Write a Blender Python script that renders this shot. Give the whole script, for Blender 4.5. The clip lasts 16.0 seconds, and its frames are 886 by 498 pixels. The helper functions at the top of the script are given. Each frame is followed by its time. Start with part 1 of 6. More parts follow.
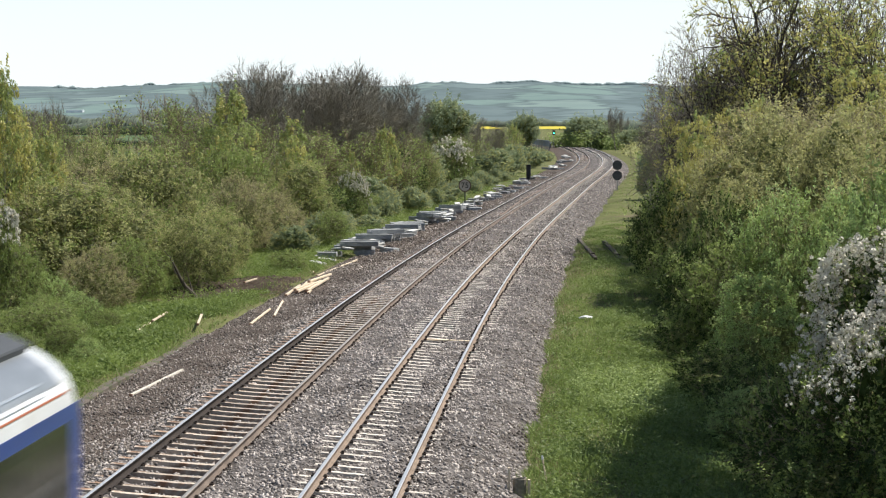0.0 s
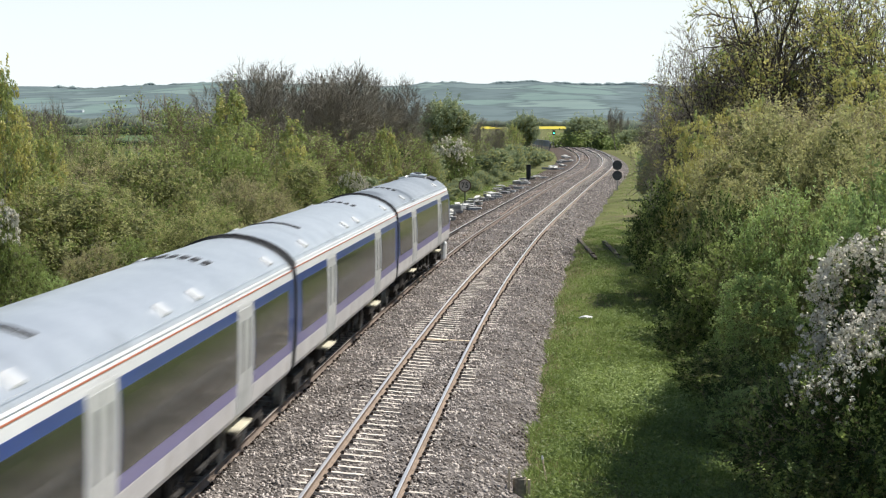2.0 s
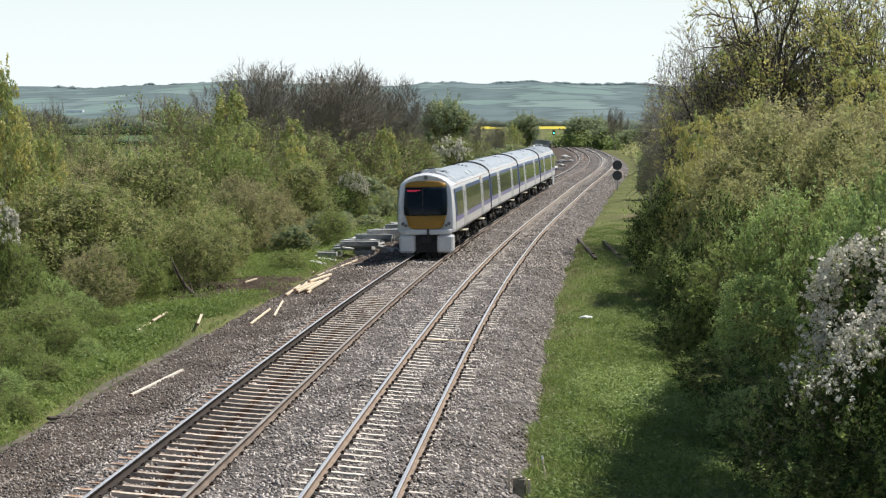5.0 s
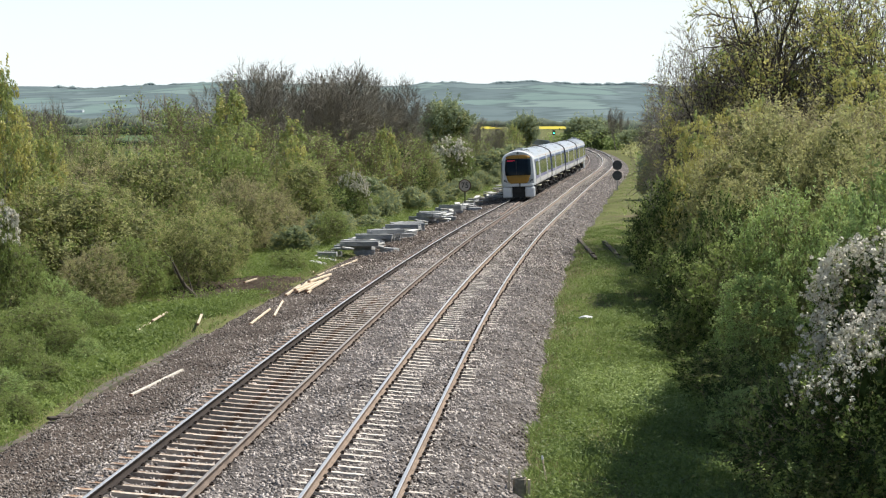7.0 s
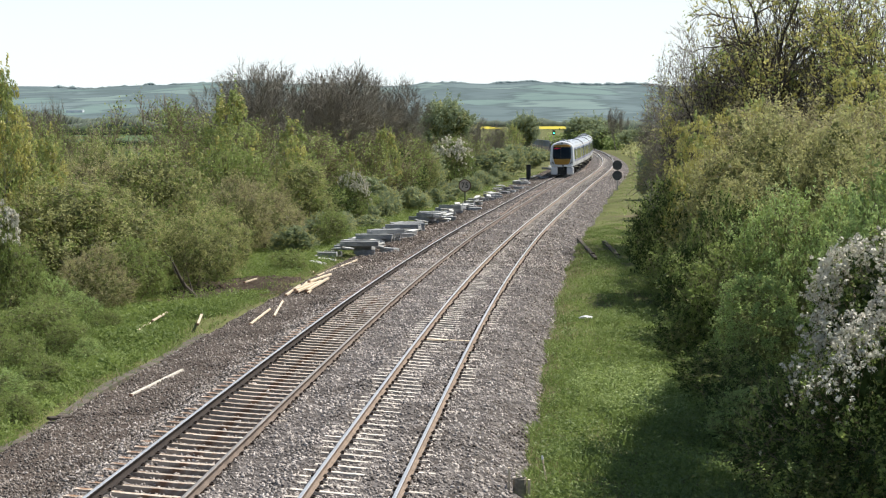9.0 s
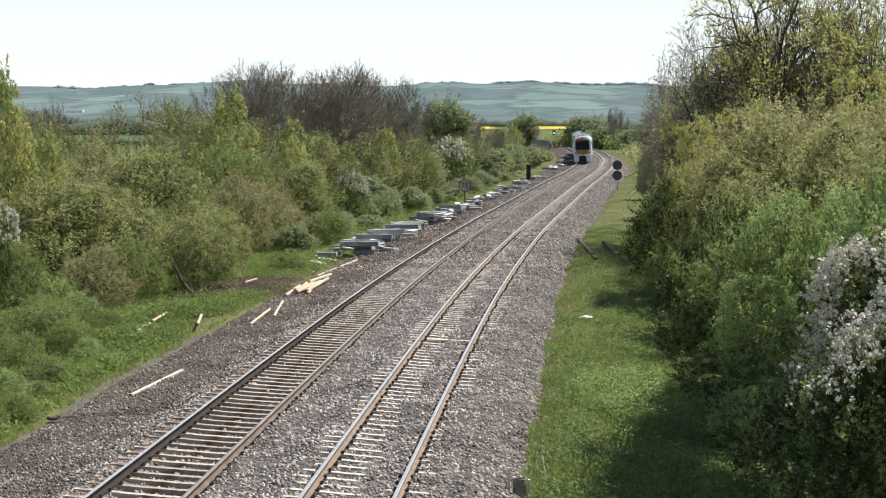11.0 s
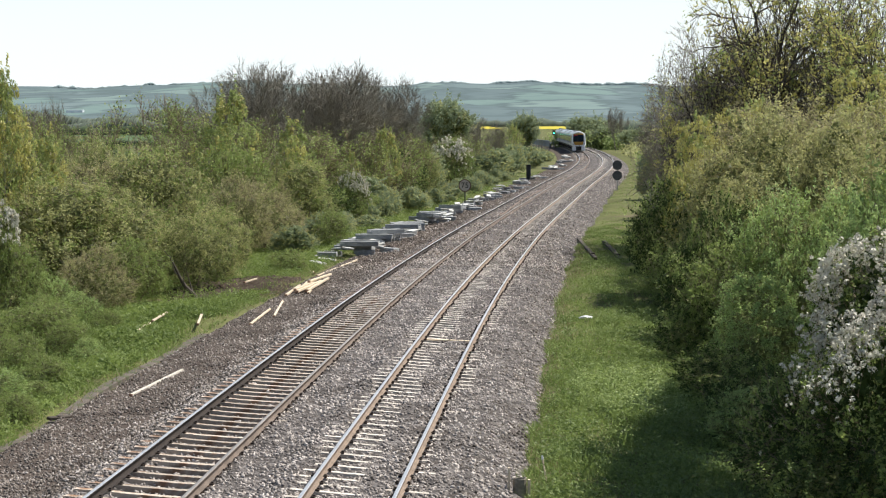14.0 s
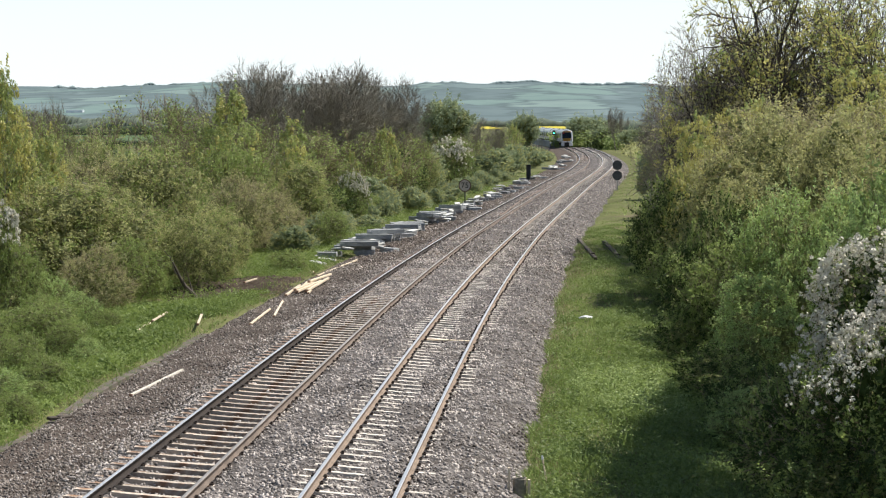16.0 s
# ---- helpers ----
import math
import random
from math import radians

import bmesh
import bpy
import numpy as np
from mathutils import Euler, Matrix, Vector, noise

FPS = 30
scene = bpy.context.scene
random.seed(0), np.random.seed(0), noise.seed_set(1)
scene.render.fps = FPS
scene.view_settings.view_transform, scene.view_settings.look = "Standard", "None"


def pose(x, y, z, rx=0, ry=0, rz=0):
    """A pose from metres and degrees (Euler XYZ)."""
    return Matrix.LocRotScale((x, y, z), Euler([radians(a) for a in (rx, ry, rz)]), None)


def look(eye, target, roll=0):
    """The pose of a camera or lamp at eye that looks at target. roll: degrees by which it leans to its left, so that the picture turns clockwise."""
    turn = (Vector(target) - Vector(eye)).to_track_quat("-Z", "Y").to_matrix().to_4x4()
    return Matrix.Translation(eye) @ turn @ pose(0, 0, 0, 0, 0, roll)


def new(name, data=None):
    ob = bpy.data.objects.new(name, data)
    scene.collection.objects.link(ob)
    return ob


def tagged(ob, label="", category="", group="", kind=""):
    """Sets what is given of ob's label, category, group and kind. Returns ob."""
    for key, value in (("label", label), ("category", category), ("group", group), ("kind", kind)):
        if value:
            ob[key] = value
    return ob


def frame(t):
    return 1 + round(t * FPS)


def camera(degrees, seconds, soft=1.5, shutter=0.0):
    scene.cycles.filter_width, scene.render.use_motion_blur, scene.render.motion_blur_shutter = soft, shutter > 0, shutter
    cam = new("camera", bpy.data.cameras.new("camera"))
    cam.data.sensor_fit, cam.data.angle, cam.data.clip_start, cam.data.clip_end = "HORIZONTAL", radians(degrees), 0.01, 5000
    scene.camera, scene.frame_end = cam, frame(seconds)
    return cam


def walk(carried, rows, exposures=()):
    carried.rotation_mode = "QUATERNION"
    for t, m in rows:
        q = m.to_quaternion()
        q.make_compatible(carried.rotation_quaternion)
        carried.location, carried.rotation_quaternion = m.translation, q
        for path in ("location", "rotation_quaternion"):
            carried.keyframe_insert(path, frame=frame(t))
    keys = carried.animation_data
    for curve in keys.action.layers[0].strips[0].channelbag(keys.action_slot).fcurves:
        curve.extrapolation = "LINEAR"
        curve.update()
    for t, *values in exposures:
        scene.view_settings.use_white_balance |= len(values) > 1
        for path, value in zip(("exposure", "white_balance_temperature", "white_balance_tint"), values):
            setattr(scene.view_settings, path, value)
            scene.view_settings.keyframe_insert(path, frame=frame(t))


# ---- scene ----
# ---- camera: fixed on a bridge parapet, 6.4 m over the rails ----
cam = camera(24.464, 16.0, soft=1.15, shutter=0.5)
EYE = pose(0, 0, 6.351, 90 - 3.666, 0, 0)
walk(cam, [(0.0, EYE), (16.0, EYE)], exposures=[(0.0, 0.34), (1.5, 0.33), (2.5, 0.29), (3.5, 0.23), (4.2, 0.24), (6.5, 0.33), (9.0, 0.36), (16.0, 0.36)])

# ---- world and sun: high sun to the right, a little ahead ----
SUN_AZ, SUN_EL = 65.0, 57.5
world = bpy.data.worlds.new("sky")
scene.world = world
world.use_nodes = True
wn = world.node_tree
sky = wn.nodes.new("ShaderNodeTexSky")
sky.sky_type = "NISHITA"
sky.sun_disc = False
sky.sun_elevation = radians(SUN_EL)
sky.sun_rotation = radians(SUN_AZ)
sky.air_density, sky.dust_density, sky.ozone_density = 1.0, 0.6, 1.0
bg = wn.nodes["Background"]
# white haze low over the horizon, all the way round
wco = wn.nodes.new("ShaderNodeTexCoord")
wsep = wn.nodes.new("ShaderNodeSeparateXYZ")
wn.links.new(wco.outputs["Generated"], wsep.inputs[0])
wrange = wn.nodes.new("ShaderNodeMapRange")
wrange.interpolation_type = "SMOOTHSTEP"
wrange.inputs[1].default_value, wrange.inputs[2].default_value = 0.0, 0.22
wn.links.new(wsep.outputs["Z"], wrange.inputs[0])
wmix = wn.nodes.new("ShaderNodeMix")
wmix.data_type = "RGBA"
wmix.inputs[6].default_value = (9.8, 10.7, 10.9, 1)
wn.links.new(wrange.outputs[0], wmix.inputs[0])
wn.links.new(sky.outputs[0], wmix.inputs[7])
wn.links.new(wmix.outputs[2], bg.inputs[0])
bg.inputs[1].default_value = 0.08
sun_data = bpy.data.lights.new("sun", "SUN")
sun_data.energy, sun_data.angle, sun_data.color = 5.0, radians(0.6), (1.0, 0.955, 0.88)
sun = new("sun", sun_data)
a, e = radians(SUN_AZ), radians(SUN_EL)
sun.matrix_world = look((math.sin(a) * math.cos(e) * 100, math.cos(a) * math.cos(e) * 100, math.sin(e) * 100), (0, 0, 0))


# ---- materials ----
def mat(name, dark, light, rough=0.8, metal=0.0, scale=6.0, fine=60.0, bump=0.0, bump_scale=40.0, spread=0.5, spec=0.4, random_tone=0.0,
        stain=None, stain_scale=0.7, stain_at=0.55, coat=0.0, emit=None):
    """Two tones at two scales of noise, optional stains with their own shape, fine relief."""
    m = bpy.data.materials.new(name)
    m.use_nodes = True
    nt = m.node_tree
    b = nt.nodes["Principled BSDF"]
    b.inputs["Roughness"].default_value, b.inputs["Metallic"].default_value = rough, metal
    b.inputs["Specular IOR Level"].default_value = spec
    b.inputs["Coat Weight"].default_value = coat
    co = nt.nodes.new("ShaderNodeTexCoord")

    def noise_node(sc, detail=4):
        n = nt.nodes.new("ShaderNodeTexNoise")
        n.inputs["Scale"].default_value, n.inputs["Detail"].default_value = sc, detail
        nt.links.new(co.outputs["Object"], n.inputs["Vector"])
        return n.outputs["Fac"]

    def math_node(op, p, q):
        n = nt.nodes.new("ShaderNodeMath")
        n.operation = op
        for i, v in enumerate((p, q)):
            if isinstance(v, (int, float)):
                n.inputs[i].default_value = v
            else:
                nt.links.new(v, n.inputs[i])
        return n.outputs[0]

    def mix(f, p, q):
        n = nt.nodes.new("ShaderNodeMix")
        n.data_type = "RGBA"
        for sock, v in ((n.inputs[0], f), (n.inputs[6], p), (n.inputs[7], q)):
            if isinstance(v, (int, float)):
                sock.default_value = v
            elif isinstance(v, tuple):
                sock.default_value = (*v, 1)
            else:
                nt.links.new(v, sock)
        return n.outputs[2]

    f = math_node("ADD", math_node("MULTIPLY", noise_node(scale), 0.55), math_node("MULTIPLY", noise_node(fine), 0.45))
    ramp = nt.nodes.new("ShaderNodeMapRange")
    ramp.inputs[1].default_value, ramp.inputs[2].default_value = 0.5 - 0.25 * spread, 0.5 + 0.25 * spread
    nt.links.new(f, ramp.inputs[0])
    col = mix(ramp.outputs[0], dark, light)
    if stain:
        r2 = nt.nodes.new("ShaderNodeMapRange")
        r2.inputs[1].default_value, r2.inputs[2].default_value = stain_at, stain_at + 0.12
        nt.links.new(noise_node(stain_scale, 6), r2.inputs[0])
        col = mix(r2.outputs[0], col, stain)
    if random_tone:
        info = nt.nodes.new("ShaderNodeObjectInfo")
        hsv = nt.nodes.new("ShaderNodeHueSaturation")
        v = math_node("ADD", math_node("MULTIPLY", info.outputs["Random"], random_tone), 1 - random_tone / 2)
        nt.links.new(v, hsv.inputs["Value"])
        nt.links.new(col, hsv.inputs["Color"])
        col = hsv.outputs[0]
    nt.links.new(col, b.inputs["Base Color"])
    if bump:
        bn = nt.nodes.new("ShaderNodeBump")
        bn.inputs["Strength"].default_value, bn.inputs["Distance"].default_value = bump, 0.02
        nt.links.new(noise_node(bump_scale, 3), bn.inputs["Height"])
        nt.links.new(bn.outputs[0], b.inputs["Normal"])
    if emit:
        b.inputs["Emission Color"].default_value, b.inputs["Emission Strength"].default_value = (*emit[0], 1), emit[1]
    return m


def leaf_mat(name, dark, light, through_light=0.45, rough=0.55, patch=0.7, spec=0.3):
    """Leaves: each one its own tone, larger drifts of tone over the crown, light passing through."""
    m = bpy.data.materials.new(name)
    m.use_nodes = True
    nt = m.node_tree
    out = nt.nodes["Material Output"]
    b = nt.nodes["Principled BSDF"]
    b.inputs["Roughness"].default_value, b.inputs["Specular IOR Level"].default_value = rough, spec
    geo, co = nt.nodes.new("ShaderNodeNewGeometry"), nt.nodes.new("ShaderNodeTexCoord")
    nz = nt.nodes.new("ShaderNodeTexNoise")
    nz.inputs["Scale"].default_value = patch
    nt.links.new(co.outputs["Object"], nz.inputs["Vector"])
    add = nt.nodes.new("ShaderNodeMath")
    add.operation = "MULTIPLY_ADD"
    add.inputs[1].default_value = 0.55
    nt.links.new(geo.outputs["Random Per Island"], add.inputs[0])
    r = nt.nodes.new("ShaderNodeMapRange")
    r.inputs[1].default_value, r.inputs[2].default_value, r.inputs[3].default_value, r.inputs[4].default_value = 0.3, 0.7, 0.0, 0.45
    nt.links.new(nz.outputs["Fac"], r.inputs[0])
    nt.links.new(r.outputs[0], add.inputs[2])
    mx = nt.nodes.new("ShaderNodeMix")
    mx.data_type = "RGBA"
    mx.inputs[6].default_value, mx.inputs[7].default_value = (*dark, 1), (*light, 1)
    nt.links.new(add.outputs[0], mx.inputs[0])
    nt.links.new(mx.outputs[2], b.inputs["Base Color"])
    tr = nt.nodes.new("ShaderNodeBsdfTranslucent")
    nt.links.new(mx.outputs[2], tr.inputs["Color"])
    ms = nt.nodes.new("ShaderNodeMixShader")
    ms.inputs[0].default_value = through_light
    nt.links.new(b.outputs[0], ms.inputs[1])
    nt.links.new(tr.outputs[0], ms.inputs[2])
    nt.links.new(ms.outputs[0], out.inputs["Surface"])
    return m


def stone_mat(name, tones, scale):
    """Broken stone: every cell its own tone, deep relief between cells."""
    m = mat(name, tones[0], tones[1], 0.9, 0, 2.6, 11, spec=0.2, spread=0.42, stain=(0.14, 0.12, 0.106), stain_scale=1.1, stain_at=0.54)
    nt = m.node_tree
    b = nt.nodes["Principled BSDF"]
    old = b.inputs["Base Color"].links[0].from_socket
    co = nt.nodes.new("ShaderNodeTexCoord")
    vo = nt.nodes.new("ShaderNodeTexVoronoi")
    vo.inputs["Scale"].default_value = scale
    nt.links.new(co.outputs["Object"], vo.inputs["Vector"])
    sep = nt.nodes.new("ShaderNodeSeparateColor")
    nt.links.new(vo.outputs["Color"], sep.inputs[0])
    ra = nt.nodes.new("ShaderNodeValToRGB")
    ra.color_ramp.elements[0].color, ra.color_ramp.elements[1].color = (*tones[2], 1), (*tones[3], 1)
    nt.links.new(sep.outputs[0], ra.inputs[0])
    mx = nt.nodes.new("ShaderNodeMix")
    mx.data_type, mx.blend_type = "RGBA", "MULTIPLY"
    mx.inputs[0].default_value = 1.0
    nt.links.new(old, mx.inputs[6])
    nt.links.new(ra.outputs[0], mx.inputs[7])
    nt.links.new(mx.outputs[2], b.inputs["Base Color"])
    bn = nt.nodes.new("ShaderNodeBump")
    bn.invert = True
    bn.inputs["Strength"].default_value, bn.inputs["Distance"].default_value = 1.0, 0.05
    nt.links.new(vo.outputs["Distance"], bn.inputs["Height"])
    nt.links.new(bn.outputs[0], b.inputs["Normal"])
    return m


M = {
    "ballast": stone_mat("ballast", ((0.075, 0.066, 0.061), (0.33, 0.3, 0.28), (0.3, 0.28, 0.27), (1.0, 1.0, 1.0)), 14),
    "stones": leaf_mat("ballast_stones", (0.055, 0.046, 0.039), (0.69, 0.62, 0.565), 0.0, 0.9, 0.4),
    "cess_stones": leaf_mat("cess_stones", (0.012, 0.009, 0.0075), (0.36, 0.31, 0.265), 0.0, 0.9, 0.4),
    "cess": mat("cess", (0.06, 0.046, 0.038), (0.125, 0.1, 0.083), 0.95, 0, 1.5, 30, 0.8, 25, spread=0.7, spec=0.1),
    "soil": mat("bare_soil", (0.038, 0.028, 0.021), (0.095, 0.074, 0.057), 0.95, 0, 1.5, 20, 0.8, 15, spread=0.7, spec=0.1),
    "ground": mat("earth_and_grass", (0.1, 0.107, 0.042), (0.165, 0.172, 0.066), 0.95, 0, 0.35, 6, 0.6, 8, spec=0.1, stain=(0.15, 0.125, 0.075), stain_scale=0.25, stain_at=0.58),
    "sleeper": mat("sleeper_concrete", (0.46, 0.41, 0.35), (0.72, 0.66, 0.58), 0.9, 0, 2, 30, 0.4, 60, random_tone=0.35, stain=(0.36, 0.28, 0.21), stain_scale=3, stain_at=0.6),
    "sleeper_old": mat("sleeper_rusted", (0.38, 0.315, 0.25), (0.58, 0.505, 0.425), 0.9, 0, 2, 25, 0.4, 60, random_tone=0.45, stain=(0.26, 0.155, 0.095), stain_scale=2.2, stain_at=0.5),
    "rail_top": mat("polished_rail_head", (0.74, 0.71, 0.68), (0.88, 0.85, 0.82), 0.32, 0.7, 1, 20),
    "rail_dull": mat("dull_rail_head", (0.3, 0.27, 0.235), (0.46, 0.42, 0.37), 0.45, 0.5, 1, 20),
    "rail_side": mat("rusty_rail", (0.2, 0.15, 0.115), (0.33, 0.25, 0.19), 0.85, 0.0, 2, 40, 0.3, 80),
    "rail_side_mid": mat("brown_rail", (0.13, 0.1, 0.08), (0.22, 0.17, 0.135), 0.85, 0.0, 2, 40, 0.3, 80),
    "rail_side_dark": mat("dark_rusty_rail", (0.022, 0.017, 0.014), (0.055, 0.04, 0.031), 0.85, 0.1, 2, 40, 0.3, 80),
    "clip": mat("rusty_clip", (0.03, 0.024, 0.02), (0.075, 0.056, 0.044), 0.8, 0.2, 20, 90),
    "timber": mat("fresh_timber", (0.58, 0.46, 0.31), (0.8, 0.68, 0.52), 0.75, 0, 3, 40, 0.2, 60, random_tone=0.25),
    "timber_grey": mat("bleached_timber", (0.5, 0.45, 0.37), (0.72, 0.67, 0.58), 0.8, 0, 3, 40, 0.2, 60),
    "timber_end": mat("brown_painted_end", (0.2, 0.12, 0.08), (0.32, 0.19, 0.12), 0.7, 0, 5, 60),
    "concrete": mat("precast_concrete", (0.5, 0.495, 0.46), (0.8, 0.79, 0.74), 0.9, 0, 2.5, 30, 0.3, 60, random_tone=0.35, stain=(0.28, 0.29, 0.27), stain_scale=1.7, stain_at=0.62),
    # slab and concrete_dark: dark tone stands in for the piles' unlit sides
    "slab": mat("weathered_shade_slab", (0.26, 0.268, 0.27), (0.47, 0.475, 0.46), 0.9, 0, 2.5, 30, 0.3, 60, random_tone=0.5, stain=(0.6, 0.6, 0.56), stain_scale=2.2, stain_at=0.62),
    "concrete_dark": mat("shade_toned_concrete", (0.2, 0.205, 0.21), (0.38, 0.385, 0.38), 0.9, 0, 2.5, 30, 0.3, 60, random_tone=0.5, stain=(0.52, 0.52, 0.48), stain_scale=2.0, stain_at=0.6),
    "trough": mat("weathered_concrete", (0.1, 0.083, 0.067), (0.185, 0.155, 0.127), 0.95, 0, 2, 25, 0.4, 50, random_tone=0.3, stain=(0.09, 0.095, 0.05), stain_scale=1.5, stain_at=0.52),
    "bark": mat("bark", (0.05, 0.04, 0.031), (0.12, 0.1, 0.08), 0.95, 0, 3, 30, 0.7, 25),
    "twig": mat("bare_twigs", (0.17, 0.152, 0.12), (0.3, 0.272, 0.215), 0.95, 0, 0.6, 20),
    "twig_dark": mat("dark_twigs", (0.19, 0.165, 0.135), (0.36, 0.32, 0.265), 0.95, 0, 0.6, 20),
    "twig_brown": mat("budding_twigs", (0.18, 0.14, 0.095), (0.32, 0.255, 0.18), 0.95, 0, 0.6, 20),
    "leaf_green": leaf_mat("leaf_green", (0.155, 0.21, 0.058), (0.37, 0.455, 0.14), 0.5),
    "leaf_vivid": leaf_mat("leaf_vivid", (0.25, 0.355, 0.125), (0.53, 0.65, 0.25), 0.52),
    # paler leaves for far growth, distance haze put into the colour
    "leaf_haze_tint": leaf_mat("leaf_haze_tint", (0.2, 0.25, 0.15), (0.38, 0.44, 0.25), 0.5),
    # near-black green: shade on bushes and hawthorn is put into this colour
    "leaf_dark_shade": leaf_mat("leaf_dark_shade", (0.028, 0.048, 0.016), (0.085, 0.125, 0.04), 0.3, 0.7, spec=0.08),
    "leaf_fresh": leaf_mat("leaf_fresh", (0.24, 0.29, 0.0928), (0.46, 0.52, 0.1972), 0.5),
    "leaf_olive": leaf_mat("leaf_olive", (0.27, 0.285, 0.11), (0.57, 0.565, 0.25), 0.55),
    # brighter copy of leaf_olive, standing in for light on the right-hand bushes
    "leaf_olive_lit": leaf_mat("leaf_olive_lit", (0.29, 0.29, 0.115), (0.62, 0.595, 0.275), 0.55),
    "leaf_brown": leaf_mat("leaf_brown", (0.28, 0.25, 0.13), (0.5, 0.455, 0.25), 0.52),
    "leaf_yellow": leaf_mat("leaf_yellow", (0.38, 0.36, 0.1), (0.68, 0.63, 0.24), 0.45),
    # darker than the outer leaves, painting the shade between tufts
    "leaf_core": leaf_mat("inner_leaves_shade_tone", (0.12, 0.14, 0.055), (0.25, 0.265, 0.11), 0.5),
    "blossom": leaf_mat("blossom", (0.5, 0.465, 0.38), (0.88, 0.84, 0.72), 0.08),
    "grass": leaf_mat("grass_blades", (0.125, 0.175, 0.0464), (0.32, 0.41, 0.1276), 0.4, patch=0.35),
    "weed": leaf_mat("weeds", (0.095, 0.145, 0.032), (0.285, 0.365, 0.1), 0.45, patch=0.5),
    "verge_weed": leaf_mat("verge_weeds", (0.11, 0.16, 0.0406), (0.27, 0.35, 0.1102), 0.4, patch=0.6),
    "pale_weed": leaf_mat("pale_weeds", (0.2, 0.265, 0.085), (0.42, 0.515, 0.18), 0.4, patch=0.8),
    "straw": leaf_mat("dead_grass", (0.22, 0.17, 0.09), (0.4, 0.33, 0.2), 0.3),
    "far_belt": mat("far_hedge_leaves", (0.05, 0.07, 0.04), (0.125, 0.16, 0.09), 0.95, 0, 0.25, 1.2, spec=0.0),
    # distance haze is painted into the colours of these two woods
    "haze_belt": mat("wood_leaves_haze_tint", (0.095, 0.115, 0.092), (0.15, 0.175, 0.135), 0.95, 0, 0.25, 1.5, spec=0.0),
    "hill_belt": mat("hill_wood_haze_tint", (0.21, 0.26, 0.262), (0.28, 0.335, 0.325), 0.95, 0, 0.05, 0.4, spec=0.0),
    "field": mat("young_wheat", (0.07, 0.115, 0.055), (0.105, 0.16, 0.072), 0.95, 0, 0.01, 0.3, spec=0.1),
    "rape": mat("rape_in_flower", (0.45, 0.38, 0.05), (0.6, 0.51, 0.08), 0.95, 0, 0.02, 1.0, spec=0.1),
    "white": mat("white_paint", (0.66, 0.67, 0.68), (0.76, 0.77, 0.77), 0.3, 0, 0.8, 12, coat=0.3, stain=(0.55, 0.53, 0.5), stain_scale=1.2, stain_at=0.62),
    "lower": mat("dusty_white_paint", (0.48, 0.46, 0.46), (0.62, 0.6, 0.59), 0.4, 0, 0.8, 14, stain=(0.4, 0.37, 0.34), stain_scale=1.4, stain_at=0.58),
    "blue": mat("blue_paint", (0.03, 0.058, 0.2), (0.04, 0.075, 0.25), 0.3, 0, 0.6, 10, coat=0.3),
    "violet": mat("violet_paint", (0.16, 0.145, 0.3), (0.2, 0.185, 0.35), 0.35, 0, 0.6, 10, coat=0.2),
    "roof": mat("silver_roof", (0.45, 0.475, 0.495), (0.6, 0.625, 0.64), 0.28, 0.5, 0.8, 9, stain=(0.2, 0.205, 0.21), stain_scale=0.3, stain_at=0.6),
    "sooty_roof": mat("sooty_roof", (0.3, 0.315, 0.325), (0.47, 0.485, 0.5), 0.3, 0.5, 0.6, 7, stain=(0.12, 0.122, 0.125), stain_scale=0.35, stain_at=0.56),
    "red": mat("orange_red_line", (0.36, 0.11, 0.06), (0.45, 0.16, 0.08), 0.4, 0, 2, 20),
    "door": mat("door_paint", (0.56, 0.57, 0.57), (0.68, 0.68, 0.67), 0.35, 0, 1, 15, coat=0.2),
    "glass": mat("tinted_glass", (0.026, 0.028, 0.022), (0.042, 0.044, 0.036), 0.1, 0, 1, 9, spec=0.42),
    "door_leaf": mat("door_leaf_paint", (0.42, 0.43, 0.42), (0.56, 0.56, 0.55), 0.4, 0, 1, 15, coat=0.2),
    "door_pane": mat("pale_door_glass", (0.24, 0.25, 0.25), (0.34, 0.35, 0.35), 0.2, 0, 1, 9),
    "screen": mat("dark_windscreen", (0.005, 0.01, 0.016), (0.01, 0.017, 0.024), 0.06, 0, 1, 9, spec=0.16),
    "amber": mat("yellow_warning_panel", (0.33, 0.18, 0.032), (0.41, 0.225, 0.043), 0.5, 0, 1, 12, spec=0.25, stain=(0.28, 0.165, 0.03), stain_scale=1.5, stain_at=0.62),
    "under": mat("grimy_underframe", (0.014, 0.012, 0.011), (0.045, 0.038, 0.032), 0.8, 0.2, 3, 25, 0.3, 30),
    "step": mat("dusty_step", (0.4, 0.37, 0.27), (0.58, 0.54, 0.42), 0.8, 0, 3, 30),
    "rubber": mat("black_rubber", (0.012, 0.012, 0.013), (0.035, 0.035, 0.036), 0.75, 0, 3, 30),
    "lamp": mat("lamp_glass", (0.1, 0.11, 0.12), (0.25, 0.26, 0.28), 0.1, 0, 3, 30, coat=1.0),
    "tail": mat("red_display", (0.3, 0.02, 0.03), (0.5, 0.03, 0.05), 0.4, 0, 3, 30, emit=((1.0, 0.05, 0.12), 0.3)),
    "steel": mat("grey_steel", (0.16, 0.17, 0.17), (0.3, 0.31, 0.31), 0.55, 0.6, 4, 40),
    "black": mat("black_paint", (0.012, 0.013, 0.014), (0.03, 0.032, 0.034), 0.6, 0, 4, 40),
    "sign_back": mat("dull_sign_metal", (0.05, 0.055, 0.06), (0.1, 0.105, 0.11), 0.6, 0.3, 4, 40),
